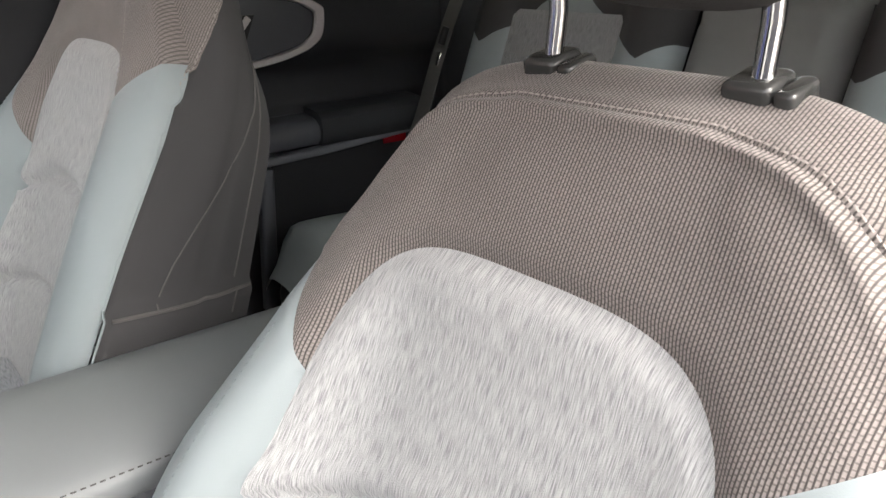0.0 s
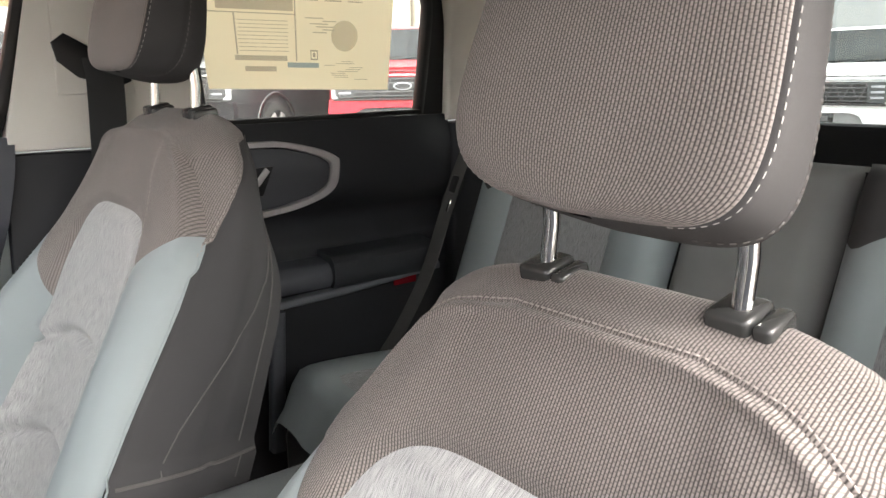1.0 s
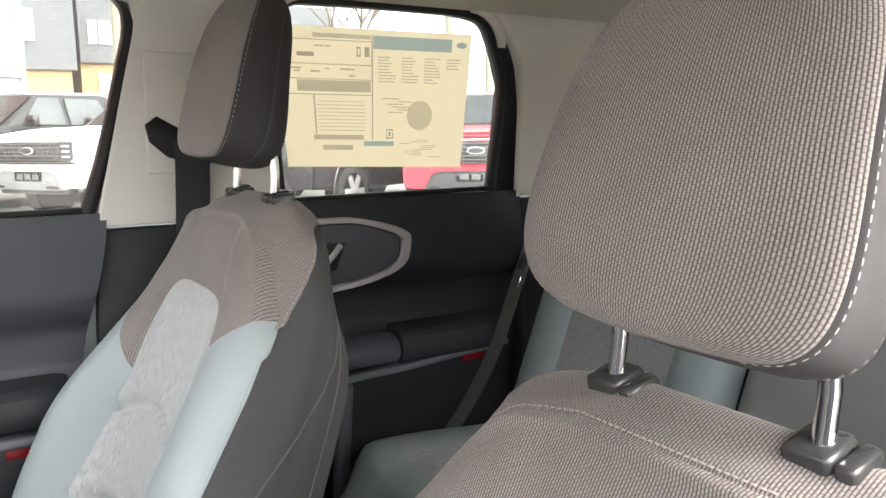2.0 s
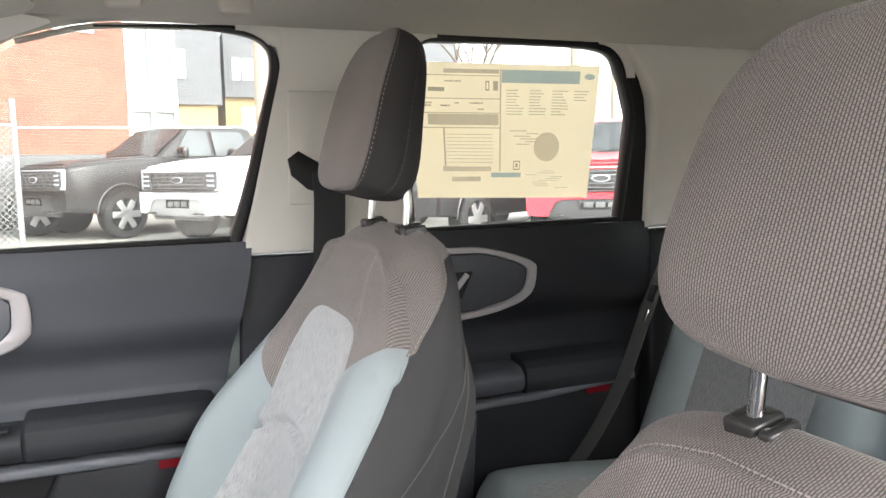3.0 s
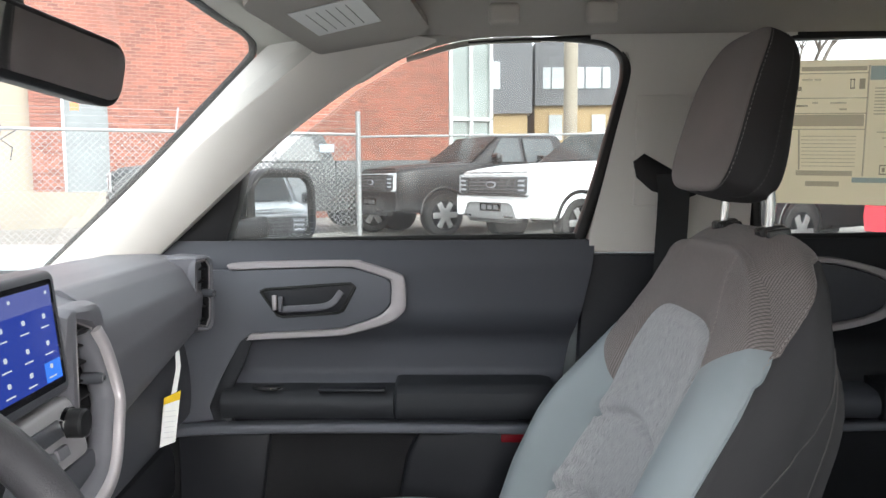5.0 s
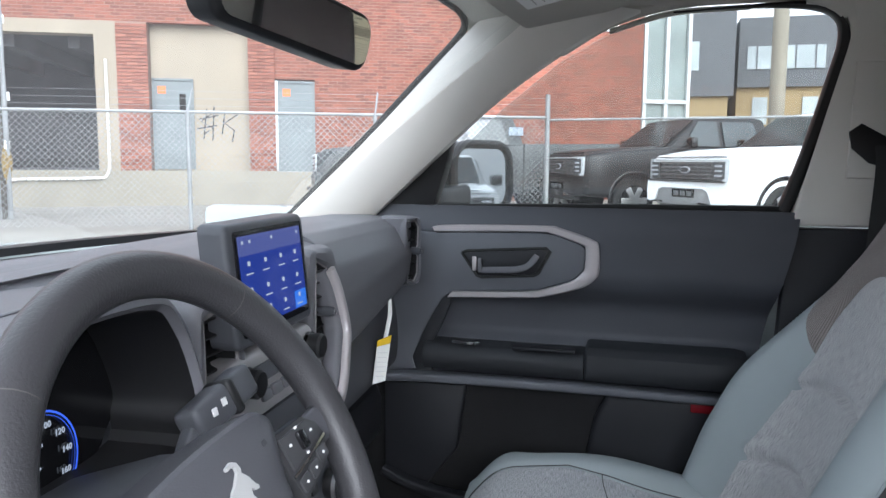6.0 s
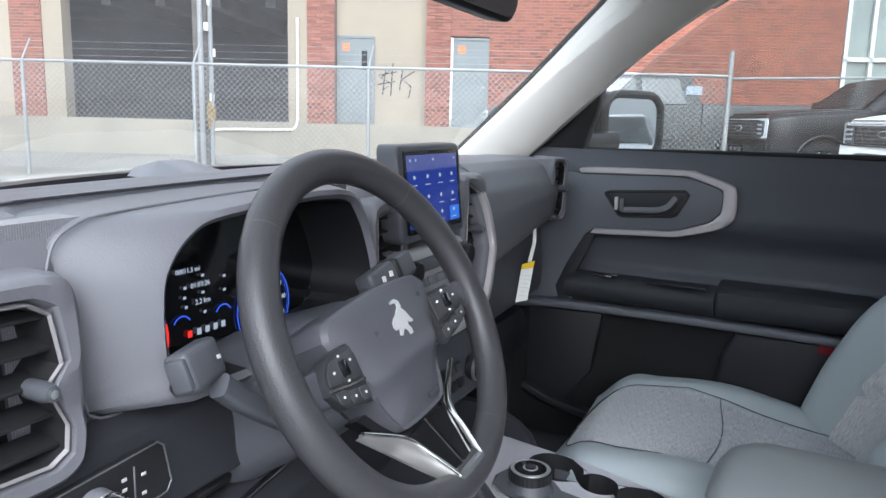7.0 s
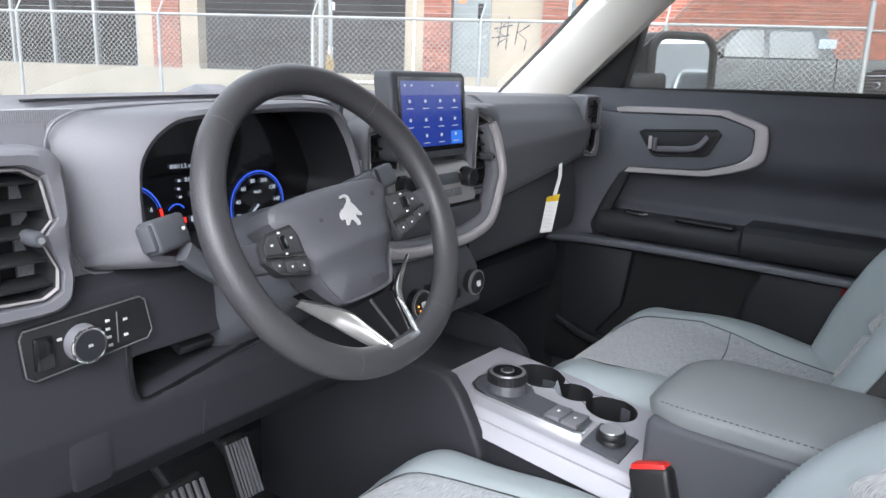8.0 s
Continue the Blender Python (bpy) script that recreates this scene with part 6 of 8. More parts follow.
lst = part("stalk", sweep(smooth_line([(-0.07, 0.075, -0.055), (-0.11, 0.07, -0.03), (-0.145, 0.066, -0.005), (-0.165, 0.062, 0.012)], 4), rrect(0.022, 0.018, 0.006), Vector((0, 1, 0))), DASH_DARK, col, "charcoal indicator stalk")
part("stalk_head", rbox((-0.178, 0.068, 0.034), (0.050, 0.024, 0.036), 0.006, 3, pose(0, 0, 0, 0, -8, 12)), DASH_DARK, lst)
part("stalk_end", rbox((-0.202, 0.062, 0.031), (0.008, 0.019, 0.028), 0.003, m=pose(0, 0, 0, 0, -8, 12)), DASH_DARK, lst)
for k in range(3):
    part("icon", rbox((-0.163 - 0.012 * k, 0.0553 + 0.0025 * k, 0.036), (0.004, 0.001, 0.0035), 0.0003, 1), ICON_DIM, lst)
rst = part("stalk", sweep(smooth_line([(0.07, 0.08, 0.0), (0.10, 0.08, 0.03), (0.13, 0.078, 0.05)], 4), rrect(0.022, 0.018, 0.006), Vector((0, 1, 0))), DASH_DARK, col, "charcoal wiper stalk")
part("stalk_head", rbox((0.15, 0.072, 0.055), (0.09, 0.028, 0.032), 0.006, 3, pose(0, 0, 0, 0, -12, -8)), DASH_DARK, rst)
for k in range(4):
    part("icon", rbox((0.12 + 0.018 * k, 0.0575, 0.052 + 0.004 * k), (0.008, 0.001, 0.007), 0.0003, 1), ICON, rst)
part("stalk_ring", rbox((0.158, 0.070, 0.056), (0.012, 0.032, 0.036), 0.005, 3, pose(0, 0, 0, 0, -12, -8)), BLACK, rst)

# pedals
for nm, lab, pts, w in (("accelerator_pedal", "ribbed rubber accelerator pedal", ((-0.285, 1.20, 0.66), (-0.275, 1.16, 0.56)), 0.045), ("brake_pedal", "ribbed rubber brake pedal", ((-0.40, 1.18, 0.635), (-0.395, 1.15, 0.57)), 0.085)):
    p = thing(nm, lab, "pedal")
    a, b = Vector(pts[0]), Vector(pts[1])
    ang = math.degrees(math.atan2(b.y - a.y, a.z - b.z))
    ctr = (a + b) / 2
    part("pad", rbox(ctr, (w, 0.016, (a - b).length), 0.006, 3, pose(0, 0, 0, ang, 0, 8)), RUBBER, p)
    for k in range(7):
        off = -w / 2 + w * (k + 0.5) / 7
        part("rib", rbox(ctr + Vector((off, -0.010, 0)), (w / 14, 0.006, (a - b).length * 0.86), 0.001, 1, pose(0, 0, 0, ang, 0, 8)), DASH, p)
    part("lever", tube([ctr + Vector((0, 0.01, 0)), ctr + Vector((0, 0.12, 0.06)), ctr + Vector((0, 0.2, 0.25))], 0.008, 8), BLACK, p)

# ---- centre console ----
con = thing("centre_console", "centre console with silver top plate and dark sides", "console", pose(0, 0, 0, 0, 0, 0))


def plate_z(y):
    return 0.741 + (y - 0.6) * 0.085


CUPS = ((0.064, 0.830, 0.043), (0.056, 0.760, 0.030), (0.050, 0.692, 0.040))
XL, XR, YB, YF = -0.112, 0.098, 0.585, 0.94


def f_cup(x, y):
    return max(r - math.hypot(x - cx, y - cy) for cx, cy, r in CUPS)


def plate_x(u, y):
    """The plate widens towards the dashboard."""
    return XL + (XR + 0.022 * soft((y - 0.62) / 0.2) - XL) * u


def plate(u, v):
    y = YB + (YF - YB) * v
    x = plate_x(u, y)
    return Vector((x, y, plate_z(y) - 0.02 * soft((0.012 - (x - XL)) / 0.012) ** 2 - 0.02 * soft((0.012 - (plate_x(1, y) - x)) / 0.012) ** 2))


bmp = panels(spread(0, 1, 70), spread(0, 1, 100), plate, lambda u, v: (u, v), [("cup_void", BLACK, "", lambda u, v: f_cup(plate_x(u, YB + (YF - YB) * v), YB + (YF - YB) * v)), ("top_plate", CONSOLE_SILVER, "satin silver top plate", None)], con)
for o in bmp:
    if o.name.startswith("cup_void"):
        o.location.z = -0.055
        tagged(o, "black cup holder floor")
rim_pts = []
for k in range(72):
    t = 2 * math.pi * k / 72
    c = Vector((0.057, 0.760))
    lo, hi = 0.0, 0.14
    for _ in range(22):
        m = (lo + hi) / 2
        if f_cup(c.x + m * math.cos(t), c.y + m * math.sin(t)) > 0:
            lo = m
        else:
            hi = m
    rim_pts.append((c.x + lo * math.cos(t), c.y + lo * math.sin(t)))
part("cup_wall", loft([[Vector((x, y, plate_z(y) + 0.001)) for x, y in rim_pts], [Vector((x, y, plate_z(y) - 0.056)) for x, y in rim_pts]], True, False), BLACK, con)
part("left_flank", surface(lambda u, v: Vector((XL - 0.012 * math.sin(math.pi * v) - 0.01 * v, YB - 0.40 + (YF + 0.35 - YB + 0.10) * u, min(plate_z(max(YB, YB - 0.40 + 0.85 * u)) - 0.018, 0.9) - 0.30 * v)), 20, 10, 0.02, away=(1, 0, 0)), LOWER, con)
part("silver_side", surface(lambda u, v: Vector((XL - 0.002 - 0.013 * v, YB + (YF - YB) * u, plate_z(YB + (YF - YB) * u) - 0.013 - 0.023 * v * (1 - 0.35 * u))), 20, 4, 0.008, away=(1, 0, 0)), CONSOLE_SILVER, con, "satin silver side of the top plate")
part("right_flank", surface(lambda u, v: Vector((plate_x(1, YB - 0.40 + 0.85 * u) + 0.004, YB - 0.40 + 0.85 * u, plate_z(0.7) - 0.012 - 0.30 * v)), 12, 6, 0.02, away=(-1, 0, 0)), DASH_DARK, con)
part("front_bin", rbox((0.0, 1.01, 0.76), (0.20, 0.14, 0.02), 0.005), LOWER, con)
WING_L = [(1.30, 0.86), (1.0, 0.826), (0.942, 0.818), (0.89, 0.817), (0.866, 0.811), (0.845, 0.788), (0.82, 0.745), (0.805, 0.715), (0.78, 0.60), (0.76, 0.46), (1.30, 0.46)]
WING_R = [(1.30, 0.83), (1.0, 0.816), (0.95, 0.809), (0.917, 0.795), (0.895, 0.777), (0.88, 0.75), (0.87, 0.60), (0.86, 0.46), (1.30, 0.46)]
for sg, x, shape in ((-1, -0.122, WING_L), (1, 0.110, WING_R)):
    part("wing", prism(shape, lambda a, b, h, x=x, sg=sg: Vector((x + sg * h, a, b)), 0.022, 0.008, 3), KNEE if sg < 0 else LOWER, con, "curved side wing up to the dashboard")
BEZ = [(-0.074, 0.845), (-0.070, 0.868), (-0.055, 0.884), (-0.028, 0.890), (0.0, 0.884), (0.014, 0.868), (0.017, 0.84), (0.010, 0.812), (-0.008, 0.795), (-0.014, 0.70), (-0.020, 0.686), (-0.064, 0.682), (-0.072, 0.692)]
dial = part("gear_bezel", prism(BEZ, lambda a, b, h: Vector((a, b, plate_z(b) + h)), 0.006), CHROME, con, "bright edged selector plate")
part("gear_plate", prism([(-0.0285 + (a + 0.0285) * 0.91, 0.786 + (b - 0.786) * 0.965) for a, b in BEZ], lambda a, b, h: Vector((a, b, plate_z(b) + 0.0062 + h)), 0.001), DASH_DARK, dial)


def turned(cx, cy, z0, prof, n=32, knurl=0.0):
    rings = []
    for r, h in prof:
        rings.append([Vector((cx + r * (1 + (knurl if i % 2 else 0)) * math.cos(2 * math.pi * i / n), cy + r * (1 + (knurl if i % 2 else 0)) * math.sin(2 * math.pi * i / n), z0 + h)) for i in range(n)])
    return loft(rings, True, True)


kz = plate_z(0.825) + 0.006
gk = part("gear_dial", turned(-0.028, 0.836, kz, [(0.034, 0.0), (0.030, 0.010), (0.0285, 0.013)]), DASH_DARK, con, "rotary gear selector")
part("dial_grip", turned(-0.028, 0.836, kz, [(0.028, 0.013), (0.0305, 0.015), (0.0305, 0.027), (0.0285, 0.029)], 64, 0.03), BLACK, gk)
part("dial_ring", turned(-0.028, 0.836, kz, [(0.0288, 0.0285), (0.0283, 0.0305), (0.0235, 0.0305), (0.023, 0.029)], 40), STEEL, gk)
part("dial_face", turned(-0.028, 0.836, kz, [(0.0235, 0.028), (0.023, 0.0308)], 40), GLOSS_BLACK, gk)
part("dial_button", turned(-0.028, 0.836, kz, [(0.0085, 0.030), (0.0078, 0.0335)], 24), BLACK, gk)
part("dial_mark", turned(-0.028, 0.836, kz, [(0.0112, 0.0300), (0.0109, 0.0314)], 24), STEEL, gk)
for k, yy in enumerate((0.735, 0.707)):
    bt = part("drive_button", rbox((-0.042, yy, plate_z(yy) + 0.009), (0.044, 0.026, 0.008), 0.002), DASH, con)
    part("icon", rbox((-0.042, yy, plate_z(yy) + 0.0134), (0.006, 0.004, 0.0006), 0.0002, 1), ICON, bt)
mp_ = part("mode_plate", prism([(-0.084, 0.676), (-0.008, 0.681), (-0.013, 0.620), (-0.090, 0.615)], lambda a, b, h: Vector((a, b, plate_z(b) + h)), 0.005, 0.002), DASH_DARK, con)
mz = plate_z(0.64) + 0.005
mk = part("mode_knob", turned(-0.047, 0.647, mz, [(0.0215, 0.0), (0.021, 0.005), (0.0195, 0.007)], 32), BLACK, con, "drive mode dial")
part("knob_ring", turned(-0.047, 0.647, mz, [(0.0195, 0.005), (0.0205, 0.007), (0.020, 0.014), (0.0178, 0.0165)], 48, 0.015), BLACK, mk)
part("knob_top", turned(-0.047, 0.647, mz, [(0.0172, 0.016), (0.0165, 0.018)], 32), STEEL, mk)
# armrest lid on its box
part("box_body", rbox((-0.005, 0.33, 0.72), (0.205, 0.50, 0.22), 0.012, 3), DASH_DARK, con, "charcoal console box")


LID = plain("grey_lid_vinyl", (0.135, 0.143, 0.147), 0.5, bump=0.3, grain=1200, vary=0.05)


def lid(u, v):
    """A padded lid: u round the section, v along."""
    t = 2 * math.pi * u
    y = 0.595 - 0.50 * v
    e = 0.6
    cx, sz = math.copysign(abs(math.cos(t)) ** e, math.cos(t)), math.copysign(abs(math.sin(t)) ** e, math.sin(t))
    k = min(1.0, (1 - (1 - min(1, v / 0.16)) ** 2.0) ** 0.5 + 0.02)
    top = 0.030 if sz > 0 else 0.022
    return Vector((0.004 + 0.106 * cx * (0.55 + 0.45 * k), y, 0.834 + top * sz * k + 0.006 * math.cos(cx * 1.5) * (sz > 0)))


bm = surface(lid, 64, 40)
bmesh.ops.remove_doubles(bm, verts=bm.verts[:], dist=0.0004)
bm.faces.new([v for v in sorted([v for v in bm.verts if abs(v.co.y - 0.095) < 0.001], key=lambda v: math.atan2(v.co.z - 0.834, v.co.x - 0.004))])
lid_ob = part("armrest_lid", bm, LID, con, "padded pale grey armrest lid")
bm = bmesh.new()
pts = [lid(0.44, v) + Vector((-0.0006, 0, 0.0008)) for v in spread(0.06, 0.95, 40)]
stitches(pts, Vector((-0.7, 0, 0.7)), 0.0045, 0.003, 0.0007, bm)
part("lid_thread", bm, THREAD_DARK, lid_ob)
bk = thing("belt_buckle", "black seat belt buckle with a red button", "buckle")
bcm = Matrix.Translation((-0.122, 0.545, 0.720)) @ pose(0, 0, 0, -18, 8, 0)
bm = rbox((0, 0, 0), (0.030, 0.055, 0.11), 0.008, 3)
bmesh.ops.transform(bm, matrix=bcm, verts=bm.verts[:])
part("case", bm, BLACK, bk)
bm = rbox((0, 0, 0.052), (0.024, 0.046, 0.014), 0.003, 2)
bmesh.ops.transform(bm, matrix=bcm, verts=bm.verts[:])
part("button", bm, RED, bk, "red release button")


# ---- mirrors, tag, sticker, roof fittings ----
mm = Matrix.Translation((-0.103, 0.945, 1.460)) @ pose(0, 0, 0, 8, 6.5, -14) @ Matrix.Scale(0.93, 4)
rvm = thing("rear_view_mirror", "black framed inside rear-view mirror", "mirror", mm)
part("shell", prism(rrect(0.25, 0.068, 0.022, 5), lambda a, b, h: Vector((a, 0.012 - h, b)), 0.036, 0.008, 3), BLACK, rvm)
part("mirror_glass", prism(rrect(0.234, 0.054, 0.018, 5), lambda a, b, h: Vector((a, -0.0245 - h, b)), 0.002), MIRROR, rvm)
part("stem", tube([(0.02, 0.02, 0.02), (0.03, 0.06, 0.08), (0.03, 0.075, 0.14)], 0.014, 12), BLACK, rvm)

MIRROR_RIM = plain("mirror_housing", (0.03, 0.03, 0.03), 0.6, bump=0.2)
sm = thing("door_mirror", "black outside door mirror with silver glass", "door mirror")
mir_m = Matrix.Translation((1.0, 1.0, 1.28)) @ pose(0, 0, 0, 0, 0, -34) @ pose(0, 0, 0, -1.4)
bm = prism(rrect(0.225, 0.172, 0.045, 5), lambda a, b, h: Vector((a - 0.016, 0.07 - h, b)), 0.085, 0.02, 4)
bmesh.ops.transform(bm, matrix=mir_m, verts=bm.verts[:])
part("shell", bm, BLACK, sm)
bm = prism(rrect(0.172, 0.146, 0.038, 5), lambda a, b, h: Vector((a - 0.004, -0.0155 - h, b)), 0.003)
bmesh.ops.transform(bm, matrix=mir_m, verts=bm.verts[:])
part("mirror_glass", bm, MIRROR, sm)
bm = sweep([mir_m @ Vector((a - 0.004, -0.018, b)) for a, b in rrect(0.185, 0.158, 0.045, 6)], circle(0.011, 8), Vector((0.5, -0.8, 0)), closed=True)
part("rim", bm, MIRROR_RIM, sm, "dark housing edge round the glass")
part("arm", loft([[Vector((x, y + dy, z + dz)) for dy, dz in rrect(0.06, 0.05, 0.015)] for x, y, z in ((0.77, 1.09, 1.235), (0.86, 1.06, 1.235), (0.92, 1.03, 1.24))]), BLACK, sm)

tag = thing("hang_tag", "white paper tag with a yellow band hanging from the glovebox", "tag")
tm = Matrix.Translation((0.473, 1.058, 0.958)) @ pose(0, 0, 0, 0, 8, -40) @ Matrix.Diagonal((0.56, 1, 1.1, 1))
for nm, ptsx, mt in (("paper", [(-0.026, -0.048), (0.022, -0.042), (0.024, 0.022), (-0.026, 0.016)], PAPER), ("yellow_band", [(-0.026, 0.0162), (0.024, 0.0222), (0.025, 0.036), (-0.0265, 0.026)], YELLOW), ("strap", [(-0.004, 0.031), (0.012, 0.034), (0.018, 0.072), (0.008, 0.098), (-0.003, 0.094), (0.003, 0.07)], PAPER)):
    bm = prism(ptsx, lambda a, b, h: Vector((a, -h, b)), 0.0012)
    bmesh.ops.transform(bm, matrix=tm, verts=bm.verts[:])
    part(nm, bm, mt, tag)
bm = bmesh.new()
for k in range(6):
    rbox((-0.002, -0.0016, -0.034 + 0.008 * k), (0.034, 0.0006, 0.001), 0, bm=bm)
bmesh.ops.transform(bm, matrix=tm, verts=bm.verts[:])
part("print", bm, plain("tag_print", (0.6, 0.6, 0.61), 0.7, bump=0), tag)

# price sheet on the rear side window, seen from behind
m, nt, p = nodes_of("lit_paper_sheet")
p.inputs["Base Color"].default_value = (0.85, 0.80, 0.68, 1)
p.inputs["Roughness"].default_value = 0.8
tr = nt.nodes.new("ShaderNodeBsdfTranslucent")
tr.inputs[0].default_value = (0.95, 0.90, 0.76, 1)
mxs = nt.nodes.new("ShaderNodeMixShader")
mxs.inputs[0].default_value = 0.8
nt.links.new(p.outputs[0], mxs.inputs[1])
nt.links.new(tr.outputs[0], mxs.inputs[2])
nt.links.new(mxs.outputs[0], nt.nodes["Material Output"].inputs[0])
SHEET = m
sticker = thing("price_sheet", "large printed paper price sheet on the side window", "paper sheet")


def on_sheet(a, b, h):
    """a from 0 to 1 towards the tail, b from 0 to 1 upwards."""
    top, bot = 1.566 + 0.004 * a, 1.293 - 0.012 * a
    y = (-0.024 + (-0.423 + 0.024) * a) * (1 - b) + (-0.007 + (-0.457 + 0.007) * a) * b
    return Vector((0.768 - h, y, bot + (top - bot) * b))


def tile(bm, a0, b0, a1, b1, h=0.0012):
    vs = [bm.verts.new(on_sheet(a, b, h)) for a, b in ((a0, b0), (a1, b0), (a1, b1), (a0, b1))]
    bm.faces.new(vs)


bm = surface(lambda u, v: on_sheet(u, v, 0.0), 8, 8, 0.0006, away=(1, 0, 0))
part("sheet", bm, SHEET, sticker)
def printed(name, front, through_):
    """Ink on thin paper: it is lit from the front and lets some light through from behind."""
    m, nt, p = nodes_of(name)
    p.inputs["Base Color"].default_value = (*front, 1)
    p.inputs["Roughness"].default_value = 0.8
    tr = nt.nodes.new("ShaderNodeBsdfTransparent")
    tr.inputs[0].default_value = (*through_, 1)
    mx = nt.nodes.new("ShaderNodeMixShader")
    mx.inputs[0].default_value = 0.7
    nt.links.new(p.outputs[0], mx.inputs[1])
    nt.links.new(tr.outputs[0], mx.inputs[2])
    nt.links.new(mx.outputs[0], nt.nodes["Material Output"].inputs[0])
    return m


INK_GREY, INK_BLUE, INK_DARK, INK_PALE = (printed(n, c, t) for n, c, t in (("ink_grey", (0.30, 0.27, 0.22), (0.82, 0.81, 0.80)), ("ink_blue", (0.16, 0.30, 0.46), (0.60, 0.76, 0.94)), ("ink_dark", (0.17, 0.16, 0.14), (0.64, 0.63, 0.61)), ("ink_pale", (0.50, 0.47, 0.40), (0.91, 0.90, 0.88))))
bm = bmesh.new()
tile(bm, 0.465, 0.86, 0.89, 0.955)
part("blue_header", bm, INK_BLUE, sticker)
bm = bmesh.new()
tile(bm, 0.41, 0.155, 0.58, 0.19)
part("blue_footer", bm, INK_BLUE, sticker)
bm = bmesh.new()
tile(bm, 0.17, 0.925, 0.45, 0.955)
tile(bm, 0.08, 0.545, 0.45, 0.625)
tile(bm, 0.145, 0.20, 0.41, 0.235)
tile(bm, 0.19, 0.125, 0.35, 0.16)
part("grey_print", bm, INK_GREY, sticker)["kind"] = "stuff"
bm = bmesh.new()
for b0 in (0.905, 0.735, 0.63, 0.52):
    tile(bm, 0.02, b0, 0.46, b0 + 0.007)
tile(bm, 0.455, 0.20, 0.463, 0.96)
tile(bm, 0.155, 0.24, 0.163, 0.52)
for k in range(9):
    tile(bm, 0.17, 0.265 + 0.026 * k, 0.42, 0.269 + 0.026 * k)
part("ruling", bm, INK_GREY, sticker)["kind"] = "stuff"
bm = bmesh.new()
rnd = random.Random(4)
for c in range(4):
    for k in range(9 if c < 3 else 4):
        a0 = 0.49 + 0.125 * c
        tile(bm, a0, 0.80 - 0.022 * k, a0 + rnd.uniform(0.05, 0.1), 0.808 - 0.022 * k)
for k in range(6):
    a0, b0 = rnd.uniform(0.5, 0.62), 0.50 - 0.02 * k
    tile(bm, a0, b0, a0 + rnd.uniform(0.04, 0.1), b0 + 0.008)
for k in range(10):
    a0, b0 = rnd.uniform(0.60, 0.85), 0.20 - 0.014 * k
    tile(bm, a0, b0, a0 + rnd.uniform(0.06, 0.12), b0 + 0.005)
for k in range(10):
    a0, b0 = rnd.uniform(0.05, 0.35), rnd.choice((0.655, 0.68, 0.70, 0.78, 0.80, 0.835, 0.86))
    tile(bm, a0, b0, a0 + rnd.uniform(0.02, 0.06), b0 + 0.012)
part("text_print", bm, INK_PALE, sticker)["kind"] = "stuff"
bm = bmesh.new()
for a0, b0, a1, b1 in ((0.38, 0.80, 0.385, 0.87), (0.395, 0.80, 0.40, 0.87), (0.38, 0.80, 0.40, 0.81), (0.38, 0.86, 0.40, 0.87), (0.42, 0.80, 0.445, 0.87), (0.535, 0.21, 0.54, 0.28), (0.57, 0.21, 0.575, 0.28), (0.54, 0.21, 0.57, 0.22), (0.54, 0.27, 0.57, 0.28), (0.548, 0.23, 0.562, 0.26), (0.09, 0.79, 0.17, 0.82)):
    tile(bm, a0, b0, a1, b1)
part("figure_print", bm, INK_DARK, sticker)["kind"] = "stuff"
bm = bmesh.new()
bm.faces.new([bm.verts.new(on_sheet(0.725 + 0.075 * math.cos(t), 0.385 + 0.11 * math.sin(t), 0.0012)) for t in spread(0, 2 * math.pi * 19 / 20, 19)])
part("emblem", bm, INK_PALE, sticker)
bm = bmesh.new()
bm.faces.new([bm.verts.new(on_sheet(0.945 + 0.03 * math.cos(t), 0.915 + 0.022 * math.sin(t), 0.0012)) for t in spread(0, 2 * math.pi * 19 / 20, 19)])
part("oval_logo", bm, INK_BLUE, sticker)

vis = thing("sun_visor", "beige sun visor folded under the roof with a paper label", "sun visor")
vm = Matrix.Translation((0.45, 0.748, 1.600)) @ pose(0, 0, 0, -11, 1, -6)
bm = prism(rrect(0.42, 0.205, 0.055, 6), lambda a, b, h: Vector((a, b, h - 0.011)), 0.022, 0.009, 4)
bmesh.ops.transform(bm, matrix=vm, verts=bm.verts[:])
part("pad", bm, HEADLINER, vis)
bm = rbox((-0.03, 0.01, -0.0125), (0.15, 0.105, 0.001), 0)
bmesh.ops.transform(bm, matrix=vm, verts=bm.verts[:])
part("label", bm, PAPER, vis, "white warning label")
bm = bmesh.new()
for k in range(5):
    rbox((-0.03, -0.018 + 0.015 * k, -0.0136), (0.11, 0.0012, 0.0006), 0, bm=bm)
bmesh.ops.transform(bm, matrix=vm, verts=bm.verts[:])
part("print", bm, INK_PALE, vis)
oc = thing("roof_console", "grey overhead console with reading lamps", "roof console", pose(0.10, 0.70, 1.598))
part("case", rbox((0, 0, 0), (0.20, 0.22, 0.03), 0.012, 3), HEADLINER, oc)
part("lamp", rbox((0.05, 0.04, -0.016), (0.05, 0.03, 0.004), 0.002), PAPER, oc)
for yy in (0.35, 0.505):
    gh = thing("roof_clip", "beige handle mount on the roof edge", "roof clip")
    part("mount", rbox((0.50, yy, 1.605), (0.022, 0.05, 0.035), 0.008, 3), HEADLINER, gh)


